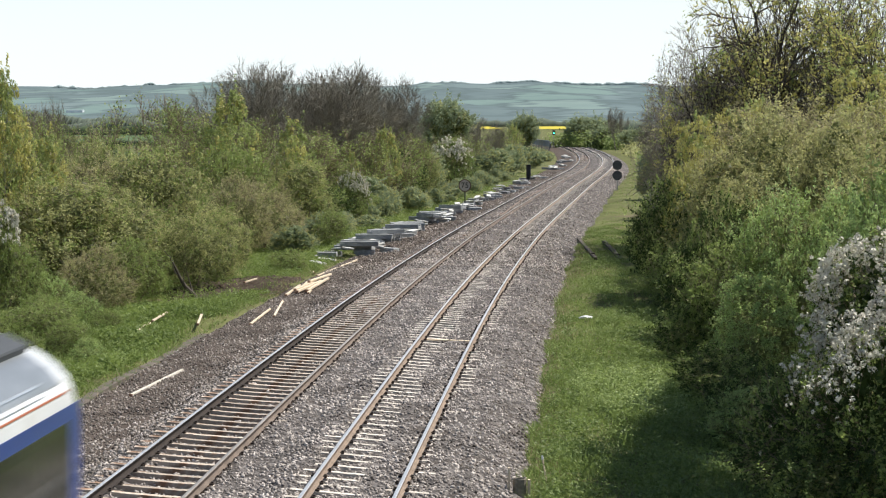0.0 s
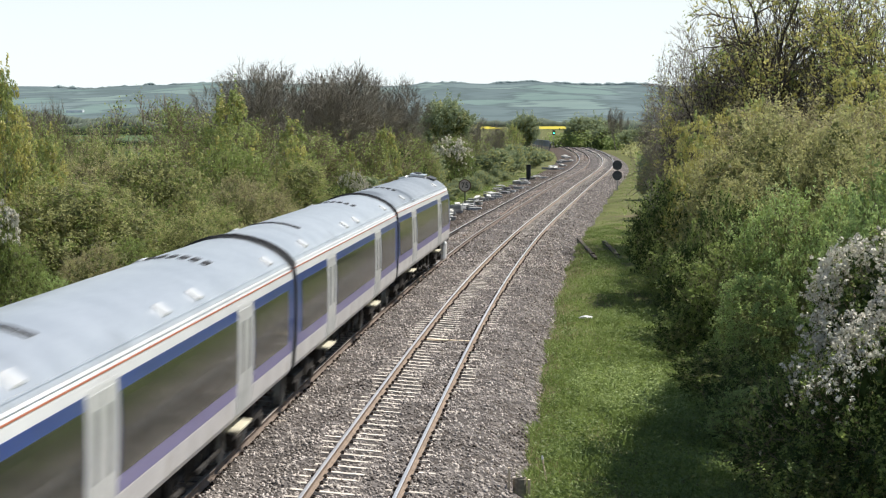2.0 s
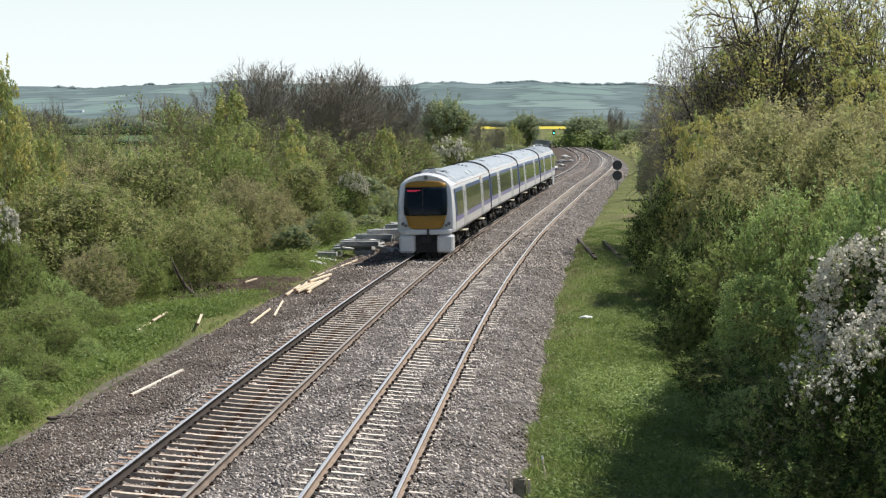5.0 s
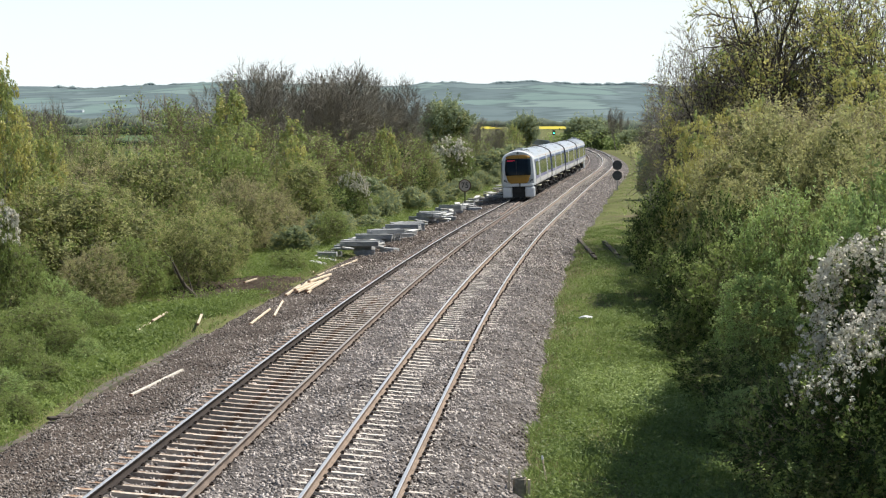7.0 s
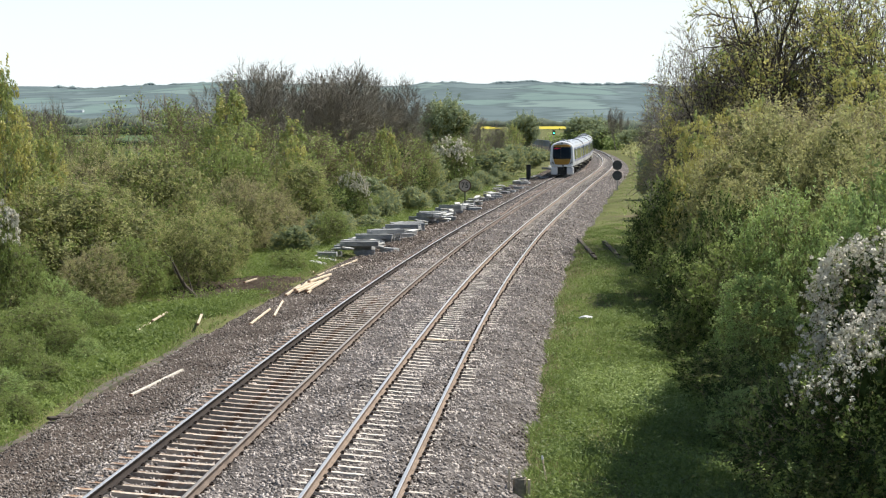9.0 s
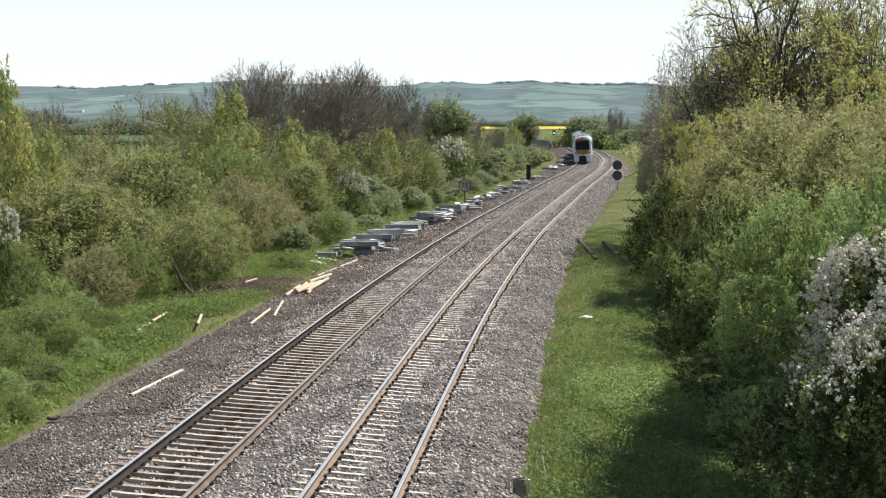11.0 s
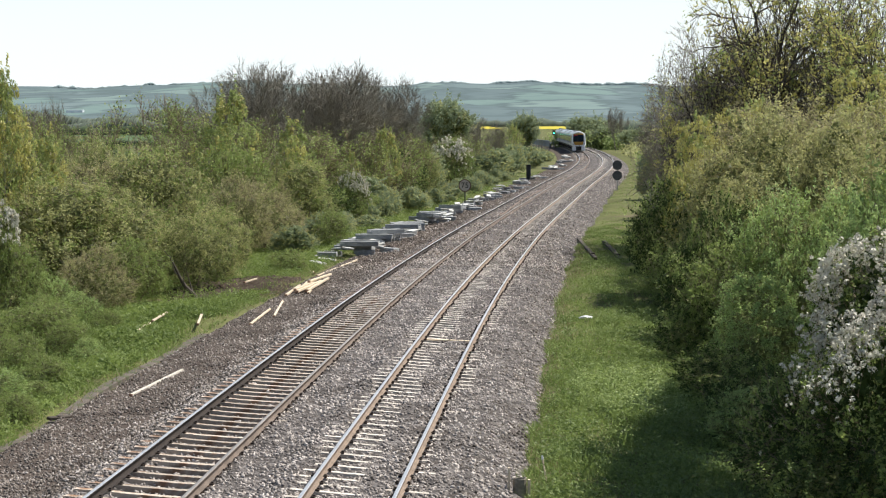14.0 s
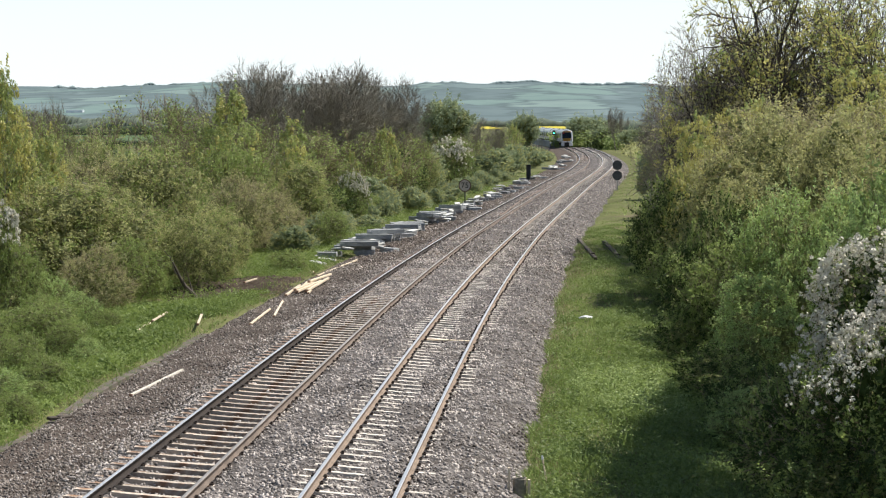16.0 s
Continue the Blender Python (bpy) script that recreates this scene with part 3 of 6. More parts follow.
            t = 6.2832 * k / n
            V.append(c + a * (r * math.cos(t)) + b * (r * math.sin(t)))
    for k in range(n):
        F.append((i + k, i + (k + 1) % n, i + n + (k + 1) % n, i + n + k))


def grow(rng, V, F, p, d, length, r, depth, tips, up=0.1, spread=0.6, kids=2, steps=3, min_r=0.006, wob=0.17):
    """A limb that bends as it grows and throws side limbs; the ends are kept in tips."""
    for k in range(steps):
        d = (d + Vector((rng.gauss(0, wob), rng.gauss(0, wob), rng.gauss(0, wob * 0.7) + up))).normalized()
        q = p + d * (length / steps)
        r1 = max(min_r, r * (0.8 if depth else 0.6))
        tube(V, F, p, q, r, r1, 5 if r > 0.05 else 3)
        p, r = q, r1
        if depth > 0:
            for _ in range(kids):
                side = d.orthogonal()
                side.rotate(Matrix.Rotation(rng.uniform(0, 6.2832), 3, d))
                e = (d + side.normalized() * rng.uniform(0.5, 1.5) * spread).normalized()
                grow(rng, V, F, p, e, length * rng.uniform(0.45, 0.75), r * 0.6, depth - 1, tips, up, spread, kids, steps, min_r, wob)
        else:
            tips.append((p.copy(), d.copy()))
    if depth > 0:
        grow(rng, V, F, p, d, length * 0.7, r * 0.8, depth - 1, tips, up, spread, kids, steps, min_r, wob)


def twig_tris(rng, P, D, n, length, width):
    """Fine end twigs: thin slivers fanning out from the limb ends."""
    P, D = np.repeat(P, n, 0), np.repeat(D, n, 0)
    k = len(P)
    d = D / (np.linalg.norm(D, axis=1)[:, None] + 1e-9) + rng.normal(0, 0.3, (k, 3))
    d /= np.linalg.norm(d, axis=1)[:, None]
    s = np.cross(d, rng.normal(size=(k, 3)))
    s /= np.linalg.norm(s, axis=1)[:, None] + 1e-9
    L = (length * rng.uniform(0.4, 1.3, k))[:, None]
    V = np.stack([P - s * width, P + s * width, P + d * L], 1)
    return V.reshape(-1, 3), np.arange(3 * k).reshape(k, 3)


def leaf_quads(rng, c, out, length, width, droop=0.0, three=False, rough=0.6):
    """Small leaf blades at the points c, folded kites or plain slivers; they face roughly along out."""
    n = len(c)
    nrm = out / (np.linalg.norm(out, axis=1)[:, None] + 1e-9) + rng.normal(0, rough, (n, 3))
    nrm /= np.linalg.norm(nrm, axis=1)[:, None] + 1e-9
    t = rng.normal(size=(n, 3))
    t[:, 2] -= droop
    t -= nrm * (t * nrm).sum(1)[:, None]
    t /= np.linalg.norm(t, axis=1)[:, None] + 1e-9
    b = np.cross(nrm, t)
    L = (length * rng.uniform(0.6, 1.4, n))[:, None]
    W = (width * rng.uniform(0.6, 1.4, n))[:, None]
    if three:
        V = np.stack([c - t * L + b * W * 0.9, c + t * L, c - t * L * 0.5 - b * W * 1.2], 1)
        return V.reshape(-1, 3), np.arange(3 * n).reshape(n, 3)
    V = np.stack([c - t * L, c + b * W + nrm * W * 0.4, c + t * L, c - b * W + nrm * W * 0.4], 1)
    return V.reshape(-1, 3), np.arange(4 * n).reshape(n, 4)


def crown_points(rng, clumps, per, radius, height, base, clump_r, lobes=9, hollow=0.0, shoots=0.14, taper=0.0):
    """Leaf tufts over the outside of a crown of overlapping lobes; some tufts are drawn out into shoots."""
    tall = height - base
    lc, lr = [np.array([0, 0, base + tall * 0.46])], [np.array([radius * 0.74, radius * 0.74, tall * 0.46])]
    for k in range(lobes):
        a = 6.2832 * (k + rng.uniform(-0.35, 0.35)) * 0.382
        e = rng.uniform(-0.55, 0.98)
        d = np.array([math.cos(a) * math.sqrt(1 - e * e), math.sin(a) * math.sqrt(1 - e * e), e])
        size = rng.uniform(0.2, 0.5)
        lc.append(lc[0] + d * lr[0] * rng.uniform(0.75, 0.98))
        lr.append(np.array([radius * size, radius * size, max(radius * size * 0.8, tall * size * 0.5)]))
    lc, lr = np.array(lc), np.array(lr)
    reach = radius / (np.hypot(lc[:, 0], lc[:, 1]) + lr[:, 0]).max()
    rise = tall / ((lc[:, 2] + lr[:, 2]).max() - base)
    lc[:, :2] *= reach
    lr[:, :2] *= reach
    lc[:, 2] = base + (lc[:, 2] - base) * rise
    lr[:, 2] *= rise
    area = (lr[:, 0] * lr[:, 2]) ** 0.9
    n = clumps * 5
    k = rng.choice(len(lc), n, p=area / area.sum())
    v = rng.normal(size=(n, 3))
    v /= np.linalg.norm(v, axis=1)[:, None]
    ripple = 1 + 0.1 * np.sin(v[:, 0] * 7 + k) * np.sin(v[:, 2] * 9 + 2 * k) + 0.07 * np.sin(v[:, 1] * 17 + 3 * k) - hollow * rng.random(n) ** 2
    q = lc[k] + v * lr[k] * ripple[:, None]
    inside = np.zeros(n, bool)
    for j in range(len(lc)):
        inside |= (j != k) & ((((q - lc[j]) / lr[j]) ** 2).sum(1) < 0.86)
    good = np.flatnonzero(~inside & (q[:, 2] > base * 0.6 + 0.03))[:clumps]
    k, v, cc = k[good], v[good], q[good]
    m = len(good)
    out = v / lr[k]
    out /= np.linalg.norm(out, axis=1)[:, None]
    cr = clump_r * rng.uniform(0.45, 1.55, m)
    d = rng.normal(size=(m, per, 3)) + 0.75 * out[:, None] + np.array([0, 0, 0.25])
    d /= np.linalg.norm(d, axis=2)[:, :, None]
    shoot = np.where(rng.random(m) < shoots, rng.uniform(1.0, 3.4, m), 0.0)[:, None] * rng.random((m, per)) ** 1.2
    way = out + np.array([0, 0, 0.9]) + rng.normal(0, 0.35, (m, 3))
    way /= np.linalg.norm(way, axis=1)[:, None]
    fat = 1.0 / (1.0 + 0.9 * shoot)
    pts = cc[:, None] + cr[:, None, None] * (d * (rng.uniform(0.55, 1.0, (m, per)) * fat)[:, :, None] + way[:, None] * shoot[:, :, None])
    def slim(q):
        """Draws the crown in towards its top."""
        q[..., :2] *= (1 - taper * np.clip((q[..., 2:] - base) / tall, 0, 1))
        return q

    j = rng.choice(len(lc), m, p=area / area.sum())
    w = rng.normal(size=(m, 3))
    w /= np.linalg.norm(w, axis=1)[:, None]
    core = lc[j] + w * lr[j] * rng.uniform(0.55, 0.86, m)[:, None]
    core[:, 2] = np.maximum(core[:, 2], base * 0.6 + 0.1)
    return slim(pts).reshape(-1, 3), d.reshape(-1, 3), slim(cc), out, slim(core), m


def crown_kind(seed, r, h, base, clumps, per, leaf, material, second=None, share=0.0, clump_r=0.3, depth=1, limb=0.06, twig="twig_brown", blossom=0, hollow=0.45, stems=3, droop=0.0, lobes=11, sprigs=3, core_leaf=0.0, core_mat="leaf_core", shoots=0.5, petals=14, petal=0.026, taper=0.0):
    """Meshes of one kind of bush or tree: wood and crown, at their real size."""
    rng, rnd = np.random.default_rng(seed), random.Random(seed)
    V, F, tips = [], [], []
    for k in range(stems):
        a = 6.2832 * k / stems + rnd.uniform(-0.4, 0.4)
        lean = 0.0 if stems == 1 else 0.55
        d = Vector((math.cos(a) * lean, math.sin(a) * lean, 1)).normalized()
        grow(rnd, V, F, Vector((math.cos(a) * 0.15 * (stems > 1), math.sin(a) * 0.15 * (stems > 1), -0.25)), d, h * (0.42 if stems > 1 else 0.5), limb, depth, tips, 0.06, 0.7, 2, 3, 0.007)
    W = np.array([v[:] for v in V])
    # the limbs keep within the crown
    rr = np.hypot(W[:, 0], W[:, 1])
    W[:, :2] *= np.minimum(1, (r * 0.98) / np.maximum(rr, 0.01))[:, None] ** 0.9
    W[:, 2] *= min(1.0, h / W[:, 2].max()) if W[:, 2].max() > h else 1.0
    wood = mesh_from("wood", W, np.array(F), M[twig])
    pts, out, cc, co, core, clumps = crown_points(rng, clumps, per, r, h, base, clump_r, lobes, hollow, shoots, taper)
    V1, F1 = leaf_quads(rng, pts, out, leaf, leaf * 0.6, droop, True, 0.5)
    slots = np.zeros(len(F1), int)
    mats = [M[material]]
    if second:
        mats.append(M[second])
        slots[np.repeat(rng.random(clumps) < share, per)] = 1
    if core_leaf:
        # dense foliage added inside the crown; its mostly darker colour imitates gap shade
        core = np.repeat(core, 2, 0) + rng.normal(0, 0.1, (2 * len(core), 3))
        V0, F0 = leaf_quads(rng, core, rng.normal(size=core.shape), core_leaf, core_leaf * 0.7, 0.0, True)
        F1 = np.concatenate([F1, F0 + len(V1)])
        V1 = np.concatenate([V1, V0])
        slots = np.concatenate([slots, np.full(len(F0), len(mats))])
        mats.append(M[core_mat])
    crown = mesh_from("crown", V1, F1, mats, slots)
    Vt, Ft = twig_tris(rng, cc - co * 0.15, co + np.array([0, 0, 0.5]), sprigs, 0.55, 0.007)
    fine = mesh_from("twigs", Vt, Ft, M[twig])
    flowers = None
    if blossom:
        # heads of blossom crowd upper, outer shoots; thinned towards the foot to imitate shade
        wgt = np.clip(0.3 + 0.8 * co[:, 2] - 0.35 * co[:, 0], 0.03, None) * np.clip((cc[:, 2] / h - 0.48) / 0.4, 0.02, 1) ** 1.2
        wgt = wgt * np.clip(0.45 + 1.1 * np.sin(cc[:, 0] * 2.9) * np.sin(cc[:, 1] * 2.7 + 1) + 0.5 * np.sin(cc[:, 2] * 4.1), 0.03, 1)
        k = rng.choice(len(cc), blossom, p=wgt / wgt.sum())
        head = cc[k] + co[k] * clump_r * 0.95 + rng.normal(0, clump_r * 0.62, (blossom, 3))
        d = rng.normal(size=(blossom, petals, 3)) + 0.5 * co[k][:, None]
        d /= np.linalg.norm(d, axis=2)[:, :, None]
        p = head[:, None] + d * (petal * rng.uniform(1.0, 2.2, (blossom, 1, 1)))
        V2, F2 = leaf_quads(rng, p.reshape(-1, 3), d.reshape(-1, 3), petal, petal * 0.85, three=True, rough=0.35)
        flowers = mesh_from("blossom", V2, F2, M["blossom"])
    return {"r": r, "h": h, "wood": wood, "crown": crown, "flowers": flowers, "fine": fine}


def bare_kind(seed, h, depth, limb, stems, twig="twig", buds=None, bud_n=0, bud_size=0.07, spread=0.7, up=0.07, kids=2, r=2.5, fan=4, fan_len=0.6, fan_w=0.008, lean=0.25, wob=0.17, tuft=0.14, per_tuft=8, steps=3):
    """A leafless tree: limbs branching down to fine twigs, some with opening buds."""
    rng, rnd = np.random.default_rng(seed), random.Random(seed)
    V, F, tips = [], [], []
    for k in range(stems):
        a = 6.2832 * k / max(stems, 1) + rnd.uniform(-0.5, 0.5)
        ln = 0.0 if stems == 1 else lean
        d = Vector((math.cos(a) * ln, math.sin(a) * ln, 1)).normalized()
        grow(rnd, V, F, Vector((math.cos(a) * 0.3 * (stems > 1), math.sin(a) * 0.3 * (stems > 1), -0.3)), d, h * 0.4, limb, depth, tips, up, spread, kids, steps, 0.016 if limb > 0.12 else 0.008, wob)
    W = np.array([v[:] for v in V])
    top = np.percentile(W[:, 2], 99.9)
    lim = np.percentile(np.hypot(W[:, 0], W[:, 1]), 98)
    k3 = np.array([r / lim, r / lim, h / top])
    W = W * k3

    def rounded(Q):
        """Ends that stray past the crown's dome are drawn back to it."""
        e = np.sqrt((np.hypot(Q[:, 0], Q[:, 1]) / r) ** 2 + (np.clip(Q[:, 2] - 0.42 * h, 0, None) / (0.56 * h)) ** 2)
        k = np.where(e > 0.75, (0.75 + 0.33 * np.tanh((e - 0.75) / 0.5)) / np.maximum(e, 0.01), 1.0)
        lowered = np.where(Q[:, 2] > 0.42 * h, 0.42 * h + (Q[:, 2] - 0.42 * h) * k, Q[:, 2])
        return np.stack([Q[:, 0] * k, Q[:, 1] * k, lowered], 1)

    W = rounded(W)
    wood = mesh_from("wood", W, np.array(F), M["bark" if limb > 0.12 else twig])
    P = rounded(np.array([t[0][:] for t in tips]) * k3)
    D = np.array([t[1][:] for t in tips])
    V1, F1 = twig_tris(rng, P, D, fan, fan_len, fan_w)
    fine = mesh_from("twigs", V1, F1, M[twig])
    crown = None
    if buds:
        k = rng.integers(0, len(P), bud_n // per_tuft)
        Q = np.repeat(P[k] + D[k] * 0.2, per_tuft, 0) + rng.normal(0, tuft, (len(k) * per_tuft, 3))
        V1, F1 = leaf_quads(rng, Q, np.tile([0, 0, 0.6], (len(Q), 1)), bud_size * 1.1, bud_size * 0.75, three=True, rough=1.0)
        slots = np.repeat((rng.random(len(k)) < 0.35).astype(int), per_tuft)
        crown = mesh_from("crown", V1, F1, [M[buds], M["leaf_fresh"]], slots)
    return {"r": r, "h": h, "wood": wood, "crown": crown, "flowers": None, "fine": fine}


def plant(kind, name, x, y, top, r, label, group="", turn=0.0, sink=0.0):
    """One bush or tree of a kind, with its top at that height, standing on the ground."""
    gz = float(ground_z(np.array([x]), np.array([y]))[0]) if y < 450 else -1.2
    gz -= sink
    h = top - gz
    ob = thing(name, pose(x, y, gz, 0, 0, turn), label, "tree" if "tree" in name else "bush", group)
    sc = Matrix.Diagonal((r / kind["r"], r / kind["r"], h / kind["h"], 1))
    part_mesh("stem" if "bush" in name else "trunk", kind["wood"], ob, sc)
    if kind.get("fine"):
        part_mesh("twig_crown", kind["fine"], ob, sc)
    if kind["crown"]:
        part_mesh("crown", kind["crown"], ob, sc)
    if kind["flowers"]:
        part_mesh("blossom", kind["flowers"], ob, sc, "clusters of small white blossom")
    return ob


K = {
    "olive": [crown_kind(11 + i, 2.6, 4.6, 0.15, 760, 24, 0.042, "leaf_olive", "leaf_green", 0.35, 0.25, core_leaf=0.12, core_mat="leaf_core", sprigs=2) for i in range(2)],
    "olive_tall": [crown_kind(15 + i, 2.1, 6.6, 0.2, 800, 24, 0.046, "leaf_olive_lit", "leaf_olive", 0.45, 0.26, core_leaf=0.12, core_mat="leaf_core", sprigs=2, lobes=14) for i in range(2)],
    "brown_tall": [crown_kind(25, 2.1, 6.6, 0.2, 760, 22, 0.044, "leaf_brown", "leaf_olive_lit", 0.4, 0.26, core_leaf=0.12, core_mat="leaf_core", sprigs=4, lobes=14, shoots=0.65)],
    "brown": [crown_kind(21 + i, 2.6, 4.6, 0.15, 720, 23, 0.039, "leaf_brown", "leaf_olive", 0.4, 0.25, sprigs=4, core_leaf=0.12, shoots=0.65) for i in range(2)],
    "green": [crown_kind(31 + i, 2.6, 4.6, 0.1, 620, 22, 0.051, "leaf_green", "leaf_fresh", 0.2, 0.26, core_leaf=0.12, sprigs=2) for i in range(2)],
    "green_far": [crown_kind(35, 2.6, 4.6, 0.1, 330, 18, 0.09, "leaf_haze_tint", "leaf_olive", 0.4, 0.34, core_leaf=0.3, core_mat="leaf_haze_tint", sprigs=2)],
    "dark": [crown_kind(41, 2.6, 4.6, 0.1, 420, 24, 0.062, "leaf_dark_shade", "leaf_green", 0.3, 0.3, core_leaf=0.12, sprigs=1)],
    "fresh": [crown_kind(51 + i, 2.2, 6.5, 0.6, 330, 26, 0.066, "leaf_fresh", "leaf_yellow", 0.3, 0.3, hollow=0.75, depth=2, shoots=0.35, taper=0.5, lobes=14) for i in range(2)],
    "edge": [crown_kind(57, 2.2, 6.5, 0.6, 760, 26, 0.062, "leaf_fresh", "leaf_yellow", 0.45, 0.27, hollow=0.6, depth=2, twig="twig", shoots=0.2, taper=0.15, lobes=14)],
    "hawthorn": [crown_kind(61, 2.9, 5.0, 0.1, 1700, 20, 0.036, "leaf_green", "leaf_dark_shade", 0.45, 0.19, blossom=4200, core_leaf=0.1, core_mat="leaf_dark_shade", sprigs=2, lobes=16, shoots=0.2, petals=10, petal=0.025)],
    "hawthorn_far": [crown_kind(65, 2.6, 4.4, 0.1, 600, 22, 0.05, "leaf_green", "leaf_dark_shade", 0.2, 0.26, blossom=460, core_leaf=0.14, sprigs=2, shoots=0.2, petals=24, petal=0.05)],
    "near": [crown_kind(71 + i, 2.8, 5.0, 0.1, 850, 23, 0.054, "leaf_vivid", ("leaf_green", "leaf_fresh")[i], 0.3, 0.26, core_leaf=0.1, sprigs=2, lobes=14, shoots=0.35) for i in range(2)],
    "yellow": [crown_kind(81, 2.4, 6.5, 1.0, 340, 26, 0.056, "leaf_yellow", "leaf_fresh", 0.3, 0.2, hollow=0.75, depth=2, twig="twig", shoots=0.15, taper=0.1, lobes=14)],
    "bare": [bare_kind(91 + i, 10.0, 3, 0.09, 3, "twig", None, 0, spread=0.6, up=0.09, r=3.4, fan=5, fan_len=0.55, fan_w=0.007, lean=0.45, wob=0.16) for i in range(3)],
    "spreading": [bare_kind(95 + i, 10.0, 2, 0.11, 3, "twig_dark", "leaf_olive_lit", 1200, 0.05, spread=0.9, up=0.05, kids=3, r=3.6, fan=7, fan_len=0.32, fan_w=0.006, wob=0.25, steps=4, lean=0.5) for i in range(2)],
    "scrub": [bare_kind(101 + i, 6.0, 2, 0.05, 6, "twig_brown", "leaf_green", 5200, 0.05, spread=0.75, up=0.06, r=2.6, kids=2, fan=6, fan_len=0.5, fan_w=0.009, lean=0.5, tuft=0.18) for i in range(2)],
    "budding": [bare_kind(111 + i, 12.0, 3, 0.3, 1, "twig_dark", "leaf_yellow", 9000, 0.055, spread=1.0, up=0.05, kids=2, r=4.2, fan=4, fan_len=0.3, fan_w=0.008, wob=0.3, tuft=0.1, per_tuft=12) for i in range(2)],
    "gnarled": [bare_kind(141 + i, 12.0, 3, 0.28, 5, "twig_dark", "leaf_yellow", 12000, 0.07, spread=0.95, up=0.03, kids=2, r=5.6, fan=4, fan_len=0.45, fan_w=0.006, wob=0.3, tuft=0.15, per_tuft=14, lean=0.7) for i in range(2)],
    "tall": [crown_kind(131, 2.6, 14.0, 12.3, 420, 22, 0.14, "leaf_green", "leaf_olive", 0.4, 0.4, stems=1, limb=0.2, sprigs=1, core_leaf=0.35)],
    "round": [crown_kind(121, 3.6, 8.5, 1.5, 480, 26, 0.13, "leaf_haze_tint", "leaf_olive", 0.12, 0.5, stems=1, limb=0.2, sprigs=1, core_leaf=0.4)],
}
for i, (x, y, top, r) in enumerate([(-17.1, 99.0, 4.9, 2.3), (-15.5, 80.9, 3.8, 3.6), (-13.6, 82.9, 3.2, 3.2), (-12.4, 90.9, 4.8, 3.5), (-10.1, 82.9, 2.2, 1.8), (-19.2, 90.9, 4.1, 3.2), (-9.6, 86.9, 2.1, 1.7), (-9.3, 127.7, 3.5, 3.0), (-2.0, 181.9, 3.4, 2.1), (11.5, 90.9, 4.3, 2.3)]):
    plant(K["olive"][i % len(K["olive"])], "bush", x, y, top, r, "dense olive-green spring bush beside the railway", "lineside bushes", 47.0 * i)
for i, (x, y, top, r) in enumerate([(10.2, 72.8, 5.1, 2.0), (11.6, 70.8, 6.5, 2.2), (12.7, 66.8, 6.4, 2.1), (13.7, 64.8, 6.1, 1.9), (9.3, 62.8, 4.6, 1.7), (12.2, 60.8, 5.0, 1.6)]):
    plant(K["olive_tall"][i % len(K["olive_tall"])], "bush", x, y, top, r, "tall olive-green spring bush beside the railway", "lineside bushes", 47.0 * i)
for i, (x, y, top, r) in enumerate([(14.0, 70.8, 6.4, 2.3), (13.5, 76.8, 6.8, 2.5), (11.6, 74.8, 6.8, 2.3), (15.6, 72.8, 6.7, 2.1)]):
    plant(K["brown_tall"][i % len(K["brown_tall"])], "bush", x, y, top, r, "tall brownish budding bush with fine twigs", "lineside bushes", 47.0 * i)
for i, (x, y, top, r) in enumerate([(-15.9, 90.9, 4.1, 3.2), (-14.9, 97.0, 4.3, 3.0), (-10.0, 108.2, 2.9, 2.7), (-19.8, 99.0, 4.8, 3.3), (-12.9, 75.8, 1.5, 1.6), (-9.5, 113.3, 2.6, 1.8), (-10.7, 103.1, 3.3, 2.0), (10.6, 78.9, 5.0, 2.0)]):
    plant(K["brown"][i % len(K["brown"])], "bush", x, y, top, r, "brownish budding bush with fine twigs", "lineside bushes", 47.0 * i)
for i, (x, y, top, r) in enumerate([(-12.0, 78.9, 1.6, 1.5), (-11.5, 111.3, 4.6, 2.4), (-7.1, 140.0, 1.5, 2.7), (-12.7, 99.0, 3.0, 2.1), (-14.5, 68.8, 2.0, 1.2), (-12.4, 62.8, 0.6, 1.6), (-6.9, 92.0, 0.4, 1.1), (-6.0, 111.3, 1.3, 1.1), (8.0, 56.9, 2.7, 1.7), (8.8, 73.8, 1.6, 1.9)]):
    plant(K["green"][i % len(K["green"])], "bush", x, y, top, r, "leafy green bush at the edge of the line", "lineside bushes", 47.0 * i)
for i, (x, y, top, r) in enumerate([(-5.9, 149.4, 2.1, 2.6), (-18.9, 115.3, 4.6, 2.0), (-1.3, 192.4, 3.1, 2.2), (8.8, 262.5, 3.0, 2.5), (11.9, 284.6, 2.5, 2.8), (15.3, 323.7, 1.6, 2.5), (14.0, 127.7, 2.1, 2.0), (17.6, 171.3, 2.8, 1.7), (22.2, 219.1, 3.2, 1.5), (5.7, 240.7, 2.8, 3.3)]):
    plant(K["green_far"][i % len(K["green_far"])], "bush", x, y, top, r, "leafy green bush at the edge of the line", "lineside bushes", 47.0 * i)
# dark bushes, their leaf colour painting in shaded hollows and undersides
